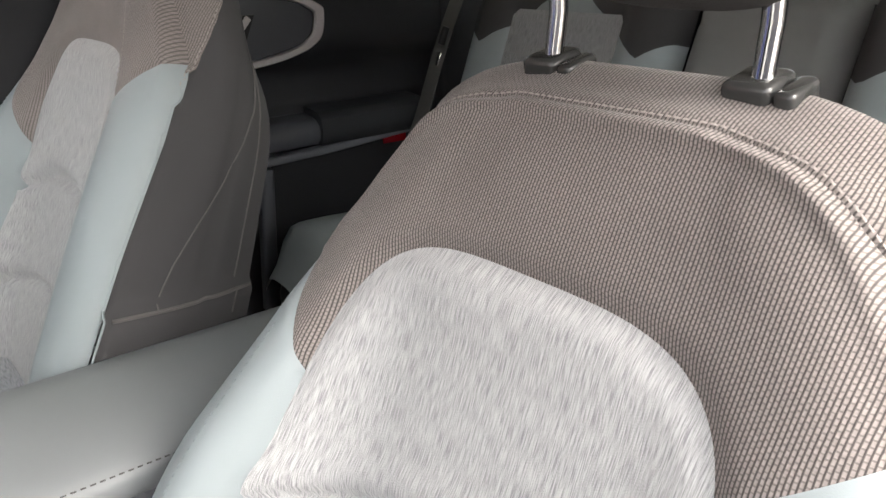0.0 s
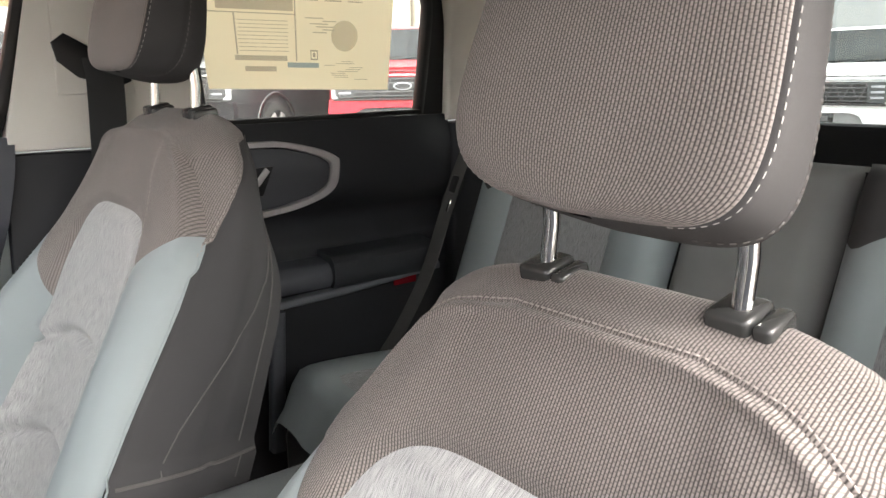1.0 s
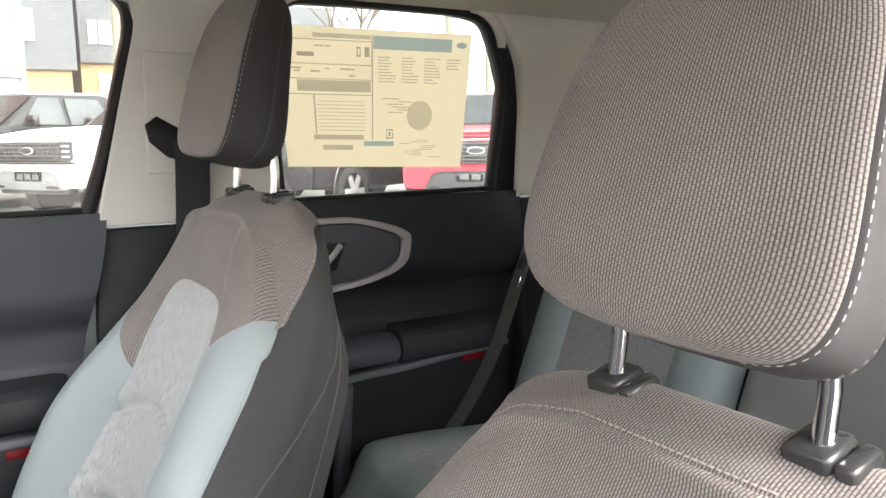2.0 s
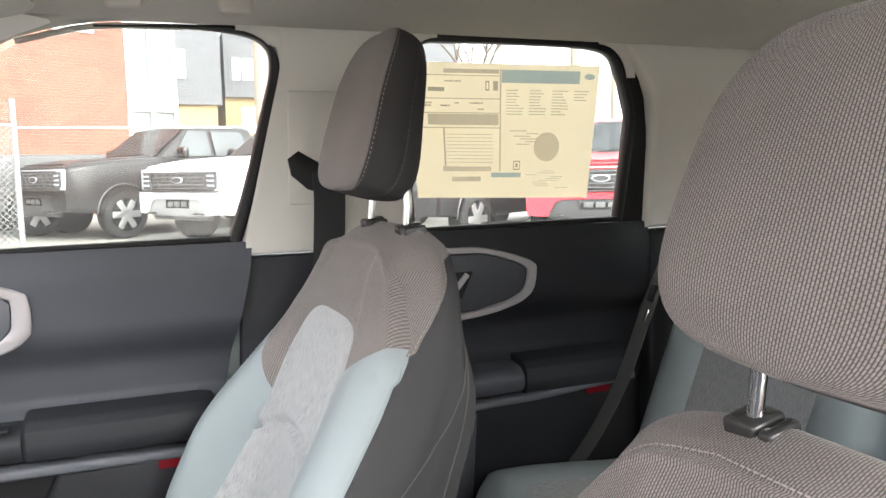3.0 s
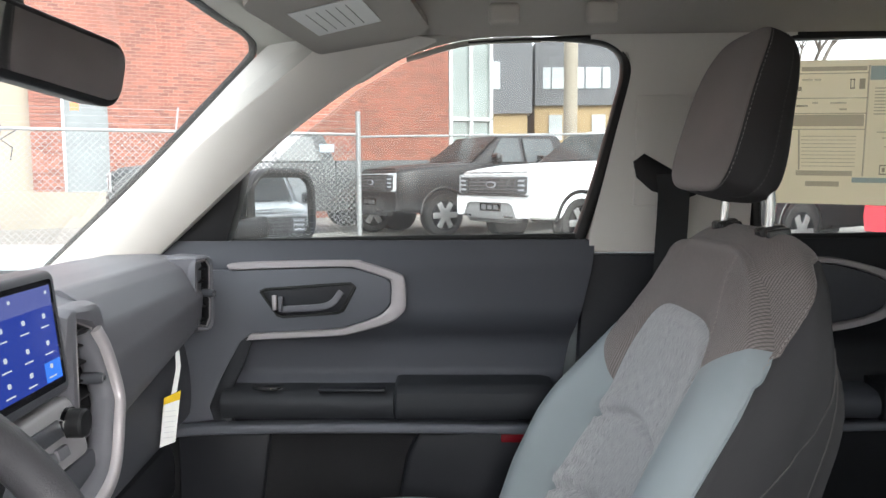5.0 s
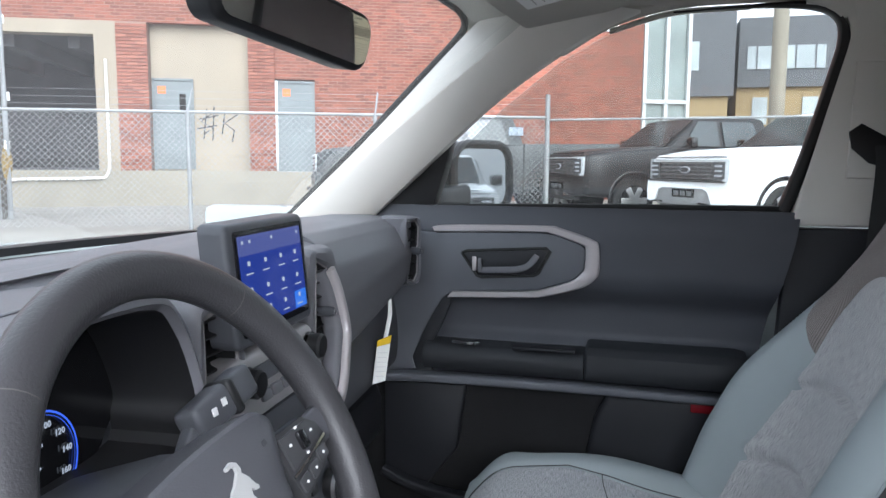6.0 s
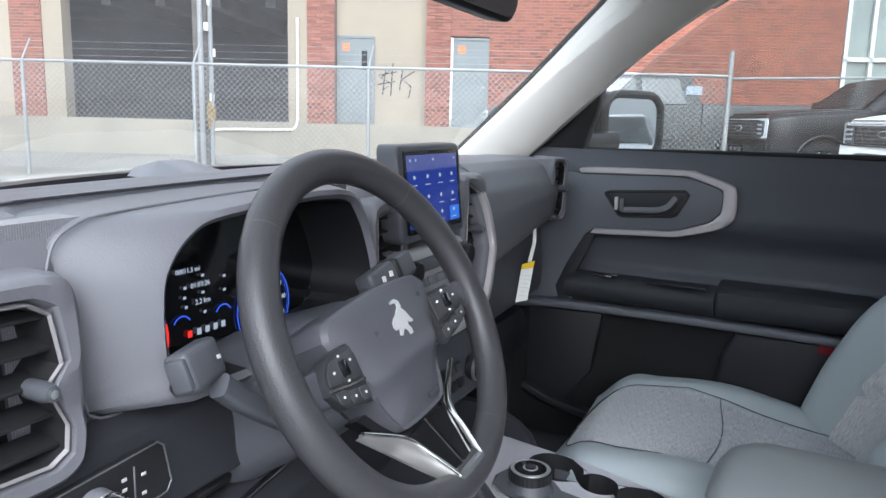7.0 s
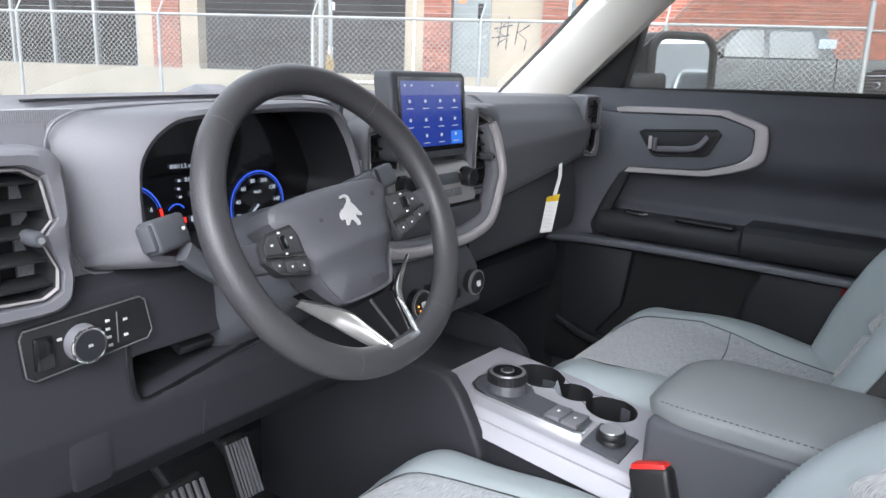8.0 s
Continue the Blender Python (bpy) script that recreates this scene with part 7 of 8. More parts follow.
# ---- outside ----
U = Vector((0.43517, -0.90035, 0))
N_OUT = Vector((-0.90035, -0.43517, 0))
WALL_AT = Matrix(((U.x, -N_OUT.x, 0, 14.62), (U.y, -N_OUT.y, 0, 10.95), (0, 0, 1, 0), (0, 0, 0, 1)))
BRICK = brick_wall("red_brick")
MORTAR = plain("pale_mortar", (0.22, 0.14, 0.11), 0.95, bump=0.5, grain=60, vary=0.15, patch=1.5)
BRICK_PIECE, nt, p = nodes_of("single_brick")
info = nt.nodes.new("ShaderNodeObjectInfo")
tint = ramp(nt, info.outputs["Random"], [(0.0, (0.165, 0.058, 0.040)), (0.55, (0.24, 0.085, 0.057)), (1.0, (0.29, 0.115, 0.078))])
nt.links.new(tint.outputs[0], p.inputs["Base Color"])
p.inputs["Roughness"].default_value = 0.9
pits = add(nt, "ShaderNodeTexNoise", Scale=70.0, Detail=3.0)
rough_up = nt.nodes.new("ShaderNodeBump")
rough_up.inputs["Strength"].default_value, rough_up.inputs["Distance"].default_value = 0.6, 0.003
nt.links.new(pits.outputs[0], rough_up.inputs["Height"])
nt.links.new(rough_up.outputs[0], p.inputs["Normal"])
STUCCO = plain("beige_render", (0.28, 0.235, 0.18), 0.9, bump=0.5, grain=40, vary=0.12, patch=0.6)
CONCRETE = plain("pale_concrete", (0.25, 0.222, 0.178), 0.9, bump=0.5, grain=40, vary=0.15, patch=0.5)
STEEL_DOOR = plain("grey_blue_door_paint", (0.15, 0.165, 0.17), 0.55, bump=0.1, vary=0.1, patch=2)
# The open bay's shade is put into one dark base colour.
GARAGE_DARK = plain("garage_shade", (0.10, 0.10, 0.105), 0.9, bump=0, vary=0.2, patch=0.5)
GALV = plain("galvanised_steel", (0.25, 0.255, 0.26), 0.5, metal=0.3, bump=0.1, patch=3)
ORANGE = plain("orange_sign", (0.75, 0.16, 0.05), 0.6, bump=0)

bld = thing("brick_building", "red brick building with beige garage bays and steel doors", "building", WALL_AT)


def wall_box(name, a0, a1, z0, z1, d0, d1, material, parent=bld, label="", bev=0.0):
    """A block on the wall: along a, up z, depth d (minus is outwards)."""
    bm = rbox(((a0 + a1) / 2, (d0 + d1) / 2, (z0 + z1) / 2), (a1 - a0, d1 - d0, z1 - z0), bev, 1)
    uv = bm.loops.layers.uv.new("UVMap")
    for f in bm.faces:
        for lp in f.loops:
            c = lp.vert.co
            lp[uv].uv = (c.x if abs(f.normal.y) > 0.5 else c.y, c.z)
    return part(name, bm, material, parent, label, flat=True)


wall_box("upper_wall", -30, 11.1, 4.45, 9.0, 0, 0.4, BRICK, label="red brick upper wall")
wall_box("brick_wall", 2.86, 11.1, 0, 4.45, 0, 0.4, BRICK, label="red brick wall")
wall_box("brick_wall", 1.87, 2.86, 3.25, 4.45, 0, 0.4, BRICK)
PIERS = [wall_box("brick_pier", a0 + 0.015, a1 - 0.015, 1.05, 4.45, -0.035, 0.4, MORTAR, label="red brick pier") for a0, a1 in ((1.27, 1.88), (-1.62, -0.94))]
wall_box("brick_pier", -9.0, -8.2, 1.05, 4.45, -0.06, 0.4, BRICK, label="red brick pier")
wall_box("bay_wall", -0.94, 1.27, 0.4, 4.45, 0.25, 0.6, STUCCO, label="beige rendered bay")
wall_box("column", -2.09, -1.62, 0.4, 4.45, -0.02, 0.4, STUCCO)
wall_box("column", -8.2, -7.70, 0.4, 4.45, -0.02, 0.4, STUCCO)
wall_box("column", -9.45, -9.0, 0.4, 4.45, -0.02, 0.4, STUCCO)
wall_box("lintel", -7.70, -2.09, 4.15, 4.45, 0, 0.4, STUCCO)
wall_box("lintel", -30, -9.45, 3.9, 4.45, 0, 0.4, STUCCO)
wall_box("plinth", -30, 1.9, 0, 1.1, -0.08, 0.5, CONCRETE, label="pale concrete base")
wall_box("plinth", 1.9, 2.86, 0, 1.07, -0.05, 0.4, CONCRETE)
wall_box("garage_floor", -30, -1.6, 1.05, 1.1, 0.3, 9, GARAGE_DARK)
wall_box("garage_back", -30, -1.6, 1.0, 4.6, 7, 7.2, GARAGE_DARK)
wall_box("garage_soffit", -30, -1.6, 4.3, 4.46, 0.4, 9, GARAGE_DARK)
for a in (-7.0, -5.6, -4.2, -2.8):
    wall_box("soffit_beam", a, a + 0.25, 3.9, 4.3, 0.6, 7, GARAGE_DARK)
wall_box("window_band", -30, -9.5, 1.12, 3.9, 0.2, 0.3, glass_pane("garage_glass", (0.55, 0.58, 0.58)))
for k in range(8):
    wall_box("mullion", -9.6 - 1.3 * k, -9.53 - 1.3 * k, 1.1, 3.9, 0.12, 0.3, GALV)
for a0, a1, z0, z1, d in ((-0.92, 0.0, 1.13, 3.23, 0.25), (1.93, 2.80, 1.09, 3.21, 0.10)):
    dr = wall_box("steel_door", a0 + 0.05, a1 - 0.05, z0, z1 - 0.05, d - 0.04, d + 0.05, STEEL_DOOR, label="grey blue steel door")
    for b0, b1, c0, c1 in ((a0, a0 + 0.05, z0, z1), (a1 - 0.05, a1, z0, z1), (a0, a1, z1 - 0.05, z1)):
        wall_box("door_frame", b0, b1, c0, c1, d - 0.07, d + 0.05, STEEL_DOOR, dr)
    wall_box("notice", a0 + 0.12, a0 + 0.30, z1 - 0.35, z1 - 0.18, d - 0.05, d - 0.042, ORANGE, dr, "orange notice")
    wall_box("handle", a1 - 0.18, a1 - 0.08, z0 + 0.95, z0 + 1.0, d - 0.10, d - 0.04, GALV, dr)
    if d > 0.2:
        wall_box("wired_pane", a1 - 0.32, a1 - 0.18, z1 - 0.80, z1 - 0.35, d - 0.046, d - 0.038, GLOSS_BLACK, dr)
wall_box("door_jamb", 2.80, 2.87, 1.07, 3.25, -0.01, 0.3, BRICK)
PAINT_BLACK = plain("black_spray_paint", (0.03, 0.03, 0.035), 0.7, bump=0)
for pts in ([(0.10, 2.30), (0.55, 2.40)], [(0.05, 2.08), (0.50, 2.16)], [(0.28, 2.55), (0.20, 1.85)], [(0.45, 2.60), (0.40, 1.80)], [(0.70, 2.52), (0.62, 1.95)], [(0.98, 2.42), (0.68, 2.22), (0.90, 2.05), (0.85, 1.78)], [(0.18, 2.5), (0.4, 2.45), (0.15, 2.25), (0.42, 2.1), (0.2, 1.95)]):
    part("spray_line", tube([(a, 0.245, z) for a, z in pts], 0.014, 6, side=Vector((0, 1, 0))), PAINT_BLACK, bld)
part("conduit", tube(smooth_line([(-1.85, -0.06, 3.6), (-1.85, -0.06, 1.6), (-1.9, -0.10, 1.0), (-2.3, -0.12, 0.92), (-3.9, -0.12, 0.88), (-4.2, -0.12, 0.70)], 5), 0.035, 8), plain("white_conduit", (0.6, 0.58, 0.53), 0.6, bump=0), bld)
# glazed corner
for a in (11.12, 11.72, 12.33):
    wall_box("mullion", a, a + 0.09, 0.4, 9.0, -0.02, 0.2, plain("white_frame", (0.5, 0.51, 0.51), 0.5, bump=0), bld)
for z in (2.86, 6.2):
    wall_box("transom", 11.12, 12.42, z, z + 0.10, -0.02, 0.2, bpy.data.materials["white_frame"], bld)
wall_box("glazing", 11.12, 12.42, 0.4, 9.0, 0.08, 0.10, plain("curtain_glass", (0.20, 0.23, 0.22), 0.1, metal=0.0, bump=0, vary=0.25, patch=0.8), bld)
wall_box("glazing_back", 12.34, 12.43, 0.4, 9.0, 0.1, 6, BRICK, bld)
wall_box("wall_sign", 9.1, 10.4, 4.62, 4.95, -0.05, 0.0, ICON, bld, "white wall sign")
for k in range(3):
    wall_box("sign_bar", 9.25, 10.2 - 0.2 * k, 4.85 - 0.08 * k, 4.88 - 0.08 * k, -0.054, -0.05, INK_DARK, bld)


# fence of posts, rail and wire mesh, with barbed-wire arms
fence = thing("chain_link_fence", "galvanised chain-link fence with barbed wire arms", "fence", Matrix.Translation((12.40, 2.40, 0)) @ Matrix(((-U.x, N_OUT.x, 0, 0), (-U.y, N_OUT.y, 0, 0), (0, 0, 1, 0), (0, 0, 0, 1))))
GZ = 0.24
LEN = 24.0
for k in range(9):
    x = 3.0 * k
    part("post", tube([(x, 0, GZ - 0.1), (x, 0, 2.12 if k else 2.5)], 0.042 if k == 0 else 0.034, 10), GALV, fence)
    if k:
        part("barb_arm", tube([(x, 0, 2.12), (x - 0.06, -0.18, 2.48)], 0.016, 6), GALV, fence)
part("top_rail", tube([(-0.0, 0, 2.10), (LEN, 0, 2.10)], 0.026, 8, side=Vector((0, 0, 1))), GALV, fence)
for k in range(3):
    part("barbed_wire", tube([(0, -0.06 * k - 0.03, 2.2 + 0.12 * k), (LEN, -0.06 * k - 0.03, 2.2 + 0.12 * k)], 0.003, 4, side=Vector((0, 0, 1))), GALV, fence)
bm = bmesh.new()
H0, H1, STEP = GZ + 0.03, 2.08, 0.1
hh = H1 - H0
r = 0.0032
for sgn in (1, -1):
    x = -hh
    while x < LEN:
        xa, xb = x, x + hh
        za, zb = (H0, H1) if sgn > 0 else (H1, H0)
        if xa < 0:
            za += (zb - za) * (0 - xa) / hh
            xa = 0
        if xb > LEN:
            zb = za + (zb - za) * (LEN - xa) / (xb - xa)
            xb = LEN
        d = Vector((xb - xa, 0, zb - za)).normalized()
        w = Vector((-d.z, 0, d.x)) * r
        vs = [bm.verts.new(p) for p in (Vector((xa, sgn * 0.002, za)) + w, Vector((xa, sgn * 0.002, za)) - w, Vector((xb, sgn * 0.002, zb)) - w, Vector((xb, sgn * 0.002, zb)) + w)]
        ws_ = [bm.verts.new(v.co + Vector((0, 0.004, 0))) for v in vs]
        bm.faces.new(vs)
        bm.faces.new(ws_[::-1])
        for i in range(4):
            j = (i + 1) % 4
            bm.faces.new((vs[i], vs[j], ws_[j], ws_[i]))
        x += STEP
me_ob = part("wire_mesh", bm, GALV, fence, "diamond wire mesh", flat=True)
me_ob["kind"] = "stuff"
part("small_sign", rbox((0.55, -0.05, 1.86), (0.26, 0.01, 0.14), 0.004), plain("pale_sign", (0.36, 0.42, 0.50), 0.5, bump=0), fence, "small pale sign")
part("second_rail", tube([(0, 0, 2.06), (-4.5, 2.2, 2.08)], 0.02, 8, side=Vector((0, 0, 1))), GALV, fence)

pole = thing("utility_pole", "weathered dark utility pole with pipes and old notices", "utility pole", Matrix.Translation((10.56, 12.46, 0.3)))
WOODP = plain("weathered_pole_wood", (0.10, 0.09, 0.08), 0.9, bump=1.0, grain=30, vary=0.3, patch=4)
part("shaft", tube([(0, 0, -0.3), (0, 0, 9)], 0.17, 14), WOODP, pole)
part("pipe", tube([(-0.20, -0.18, -0.3), (-0.20, -0.18, 6)], 0.05, 8), GALV, pole)
part("pipe", tube([(0.03, -0.22, -0.3), (0.03, -0.22, 6)], 0.045, 8), GALV, pole)
for z, x in ((3.2, 0.0), (2.7, -0.1), (3.6, 0.05), (1.3, 0.02), (2.2, 0.08)):
    part("notice", rbox((x, -0.24, z), (0.12, 0.01, 0.16), 0.002), PAPER, pole)
part("vine_tuft", loft([[Vector((0.03 + w * math.cos(t), -0.2 + 0.6 * w * math.sin(t), z)) for t in spread(0, 5.5, 7)] for z, w in ((0.55, 0.03), (0.8, 0.10), (1.05, 0.12), (1.3, 0.05))]), plain("dry_vine", (0.24, 0.17, 0.07), 0.9, bump=1, grain=60, vary=0.4, patch=20), pole)

TYRE = plain("tyre_rubber", (0.018, 0.018, 0.018), 0.8, bump=0.4, grain=60)
ALLOY = plain("alloy_wheel", (0.42, 0.42, 0.42), 0.35, metal=0.7, bump=0)
TRUCK_GLASS = plain("truck_glass", (0.06, 0.068, 0.072), 0.06, bump=0, vary=0.25, patch=2)
LOW_GREY = plain("lower_bumper_grey", (0.24, 0.24, 0.245), 0.6, bump=0.1)
AMBER_LENS = plain("amber_marker", (0.7, 0.22, 0.04), 0.3, bump=0)
LAMP = plain("headlamp_lens", (0.5, 0.52, 0.54), 0.15, bump=0)
GRILLE = plain("grille_grey", (0.06, 0.06, 0.062), 0.4, bump=0)
GRILLE_BAR = plain("grille_bar_grey", (0.13, 0.13, 0.135), 0.35, bump=0)
LAMP_DARK = plain("headlamp_glass", (0.10, 0.105, 0.11), 0.12, bump=0)
BADGE = plain("badge_oval", (0.55, 0.57, 0.62), 0.3, metal=0.5, bump=0)


def truck(label, paint_rgb, m, grille=GRILLE, bumper=None, group="parked pickups"):
    """A crew-cab pickup, front at the origin facing +y, standing on z = 0."""
    t = thing("pickup_truck", label, "pickup truck", m, group)
    paint = plain("truck_paint", paint_rgb, 0.35, bump=0, vary=0.03, coat=0.12)

    def slab(name, sections, material, parent=t, lab=""):
        rings = []
        for y, w, z0, z1, rr in sections:
            rings.append([Vector((a, y, (z0 + z1) / 2 + b)) for a, b in rrect(2 * w, z1 - z0, min(rr, (z1 - z0) * 0.45), 3)])
        return part(name, loft(rings), material, parent, lab)

    slab("nose", [(0.0, 0.92, 0.55, 1.16, 0.10), (-0.10, 0.99, 0.48, 1.22, 0.10), (-0.5, 1.0, 0.45, 1.27, 0.10), (-1.3, 1.0, 0.42, 1.33, 0.10), (-1.75, 1.0, 0.42, 1.35, 0.08)], paint)
    slab("hood_bulge", [(-0.12, 0.70, 1.10, 1.25, 0.05), (-0.6, 0.75, 1.15, 1.31, 0.05), (-1.6, 0.78, 1.2, 1.37, 0.05)], paint)
    slab("cab_body", [(-1.70, 1.0, 0.42, 1.35, 0.06), (-3.9, 1.0, 0.42, 1.36, 0.06)], paint)
    slab("bed", [(-3.93, 0.99, 0.45, 1.38, 0.05), (-5.85, 0.99, 0.45, 1.40, 0.05)], paint)
    rings = []
    for y, w, z in ((-1.62, 0.93, 1.33), (-2.30, 0.80, 1.86), (-2.55, 0.78, 1.92), (-3.5, 0.77, 1.93), (-3.75, 0.78, 1.88), (-3.92, 0.88, 1.35)):
        rings.append([Vector((s * w, y, z)) for s in (-1, -0.92, 0.92, 1)])
    bmg = bmesh.new()
    top = [[bmg.verts.new(p + Vector((0, 0, -0.05 if i in (0, 3) else 0))) for i, p in enumerate(rg)] for rg in rings]
    base = [[bmg.verts.new((s * 0.95, r_[0].y, 1.33)) for s in (-1, 1)] for r_ in rings]
    for a, b, c, d in zip(top, top[1:], base, base[1:]):
        for i in range(3):
            bmg.faces.new((a[i], a[i + 1], b[i + 1], b[i]))
        bmg.faces.new((c[0], a[0], b[0], d[0]))
        bmg.faces.new((a[3], c[1], d[1], b[3]))
    bmesh.ops.recalc_face_normals(bmg, faces=bmg.faces[:])
    part("greenhouse", bmg, paint, t)
    part("windscreen", prism([(-0.84, 0.03), (0.84, 0.03), (0.74, 0.93), (-0.74, 0.93)], lambda a, b, h: Vector((a, -1.62 - 0.72 * b + 0.012, 1.345 + 0.55 * b + 0.012)), 0.01), TRUCK_GLASS, t)
    for s in (1, -1):
        for ya, yb, yc, yd in ((-1.95, -2.32, -2.72, -2.72), (-2.82, -2.82, -3.50, -3.62)):
            part("side_window", loft([[Vector((s * (0.955 + e), ya, 1.37)), Vector((s * (0.81 + e), yb, 1.82)), Vector((s * (0.80 + e), yc, 1.82)), Vector((s * (0.955 + e), yd, 1.37))] for e in (-0.02, 0.012)]), TRUCK_GLASS, t)
        mr = part("door_mirror", rbox((s * 1.16, -1.98, 1.42), (0.24, 0.12, 0.20), 0.04, 3), GLOSS_BLACK, t)
        for yy in (-0.95, -4.65):
            wl = part("wheel", sweep([(s * 0.76, yy, 0.40), (s * 0.80, yy, 0.40), (s * 0.98, yy, 0.40), (s * 1.01, yy, 0.40)], circle(0.40, 28), Vector((0, 0, 1)), scale=[0.94, 1, 1, 0.94]), TYRE, t)
            part("rim", sweep([(s * 0.99, yy, 0.40), (s * 1.018, yy, 0.40)], circle(0.275, 24), Vector((0, 0, 1))), GLOSS_BLACK, wl)
            for k in range(6):
                a = k * math.pi / 3
                part("spoke", rbox((s * 1.022, yy + 0.13 * math.cos(a), 0.40 + 0.13 * math.sin(a)), (0.014, 0.105, 0.25), 0.01, 2, pose(0, 0, 0, 90 - math.degrees(-a) - 180)), ALLOY, wl)
            part("arch", sweep([(s * 0.985, yy + 0.47 * math.cos(a), 0.42 + 0.47 * math.sin(a)) for a in spread(0.0, math.pi, 14)], rrect(0.07, 0.05, 0.015), Vector((1, 0, 0))), GLOSS_BLACK, t)
        lamp_shape = [(0.80, 1.165), (0.945, 1.165), (0.965, 1.14), (0.955, 0.86), (0.945, 0.845), (0.865, 0.845), (0.86, 0.86), (0.90, 0.885), (0.905, 1.11), (0.89, 1.125), (0.80, 1.125)]
        ahead = lambda a, b, h, s=s: Vector((s * a, 0.052 - 0.55 * max(0.0, a - 0.80) ** 1.3 + h, b))
        lm = part("headlamp", prism(lamp_shape, ahead, 0.016), LAMP, t, "white C-shaped running lamp")
        part("lamp_glass", prism([(0.655, 1.12), (0.895, 1.12), (0.90, 0.89), (0.855, 0.855), (0.655, 0.855)], lambda a, b, h: ahead(a, b, h - 0.006), 0.01), LAMP_DARK, lm, "dark headlamp glass")
        for zz in (1.06, 0.99, 0.92):
            part("lamp_cell", rbox((s * 0.775, 0.058, zz), (0.16, 0.006, 0.028), 0.004, 1), BADGE, lm)
        part("side_marker", rbox((s * 0.985, -0.20, 1.02), (0.012, 0.05, 0.13), 0.004, 1, pose(0, 0, 0, 30)), AMBER_LENS, t)
        part("tow_hook", sweep(smooth_line([(s * 0.62, 0.10, 0.50), (s * 0.62, 0.17, 0.51), (s * 0.50, 0.17, 0.51), (s * 0.50, 0.10, 0.50)], 4), circle(0.016, 8), Vector((0, 0, 1))), GLOSS_BLACK, t)
    gr = part("grille", prism([(-0.90, 1.12), (0.90, 1.12), (0.905, 0.90), (0.86, 0.845), (-0.86, 0.845), (-0.905, 0.90)], lambda a, b, h: Vector((a, h - 0.01 - 0.5 * max(0.0, abs(a) - 0.80) ** 1.3, b)), 0.05, 0.012), grille, t)
    for k in range(5):
        part("grille_bar", rbox((0, 0.042, 0.875 + 0.055 * k), (1.28, 0.012, 0.02 if k % 2 else 0.012), 0.004, 1), GRILLE_BAR, gr)
    for k in range(13):
        x = -0.60 + 0.10 * k
        if abs(x) > 0.13:
            part("grille_web", rbox((x, 0.044, 0.985), (0.016, 0.008, 0.22), 0.003, 1, pose(0, 0, 0, 0, 24 if k % 2 else -24)), GRILLE_BAR, gr)
    part("badge", prism([(0.125 * math.cos(a), 0.052 * math.sin(a)) for a in spread(0, 2 * math.pi * 23 / 24, 23)], lambda a, b, h: Vector((a, 0.045 + h, 1.00 + b)), 0.02, 0.005), BADGE, gr)
    part("badge_field", prism([(0.105 * math.cos(a), 0.038 * math.sin(a)) for a in spread(0, 2 * math.pi * 23 / 24, 23)], lambda a, b, h: Vector((a, 0.0655 + h, 1.00 + b)), 0.003), GRILLE, gr)
    part("light_bar", rbox((0, 0.046, 1.148), (1.66, 0.02, 0.022), 0.006), LAMP, t)
    part("hood_line", rbox((0, -0.03, 1.195), (1.70, 0.03, 0.012), 0.004), GRILLE, t)
    part("bumper", prism([(-0.97, 0.82), (0.97, 0.82), (0.985, 0.70), (0.97, 0.52), (0.72, 0.51), (0.62, 0.70), (0.50, 0.745), (-0.50, 0.745), (-0.62, 0.70), (-0.72, 0.51), (-0.97, 0.52), (-0.985, 0.70)], lambda a, b, h: Vector((a, h - 0.03 - 0.25 * max(0.0, abs(a) - 0.75), b)), 0.13, 0.02), bumper or paint, t)
    part("bumper_line", rbox((0, 0.03, 0.83), (1.86, 0.09, 0.018), 0.006), GRILLE, t)
    low = part("lower_bumper", prism([(-0.51, 0.745), (0.51, 0.745), (0.63, 0.70), (0.73, 0.49), (0.66, 0.46), (-0.66, 0.46), (-0.73, 0.49), (-0.63, 0.70)], lambda a, b, h: Vector((a, h - 0.03, b)), 0.10, 0.02), LOW_GREY if sum(paint_rgb) > 1 else GRILLE, t, "textured lower bumper panel")
    part("bumper_intake", rbox((0, 0.072, 0.645), (0.56, 0.012, 0.13), 0.01), GLOSS_BLACK, low)
    for k in range(3):
        part("plate_bars", rbox((0.16 * (k - 1), 0.082, 0.645), (0.12, 0.006, 0.07), 0.004), GRILLE_BAR, low)
    part("skid", rbox((0, -0.02, 0.44), (1.3, 0.14, 0.08), 0.03), GRILLE, t)
    for k in (-1, 1):
        part("wiper", tube([(k * 0.25 + 0.3, -1.63, 1.385), (k * 0.25 - 0.28, -1.70, 1.42)], 0.012, 6), GLOSS_BLACK, t)
    part("screen_cowl", rbox((0, -1.60, 1.355), (1.66, 0.10, 0.03), 0.01), GLOSS_BLACK, t)
    part("roof_lining", rbox((0, -2.8, 1.0), (1.7, 2.0, 0.5), 0.1), GLOSS_BLACK, t)
    return t


def gz(x):
    return 0.02 * x


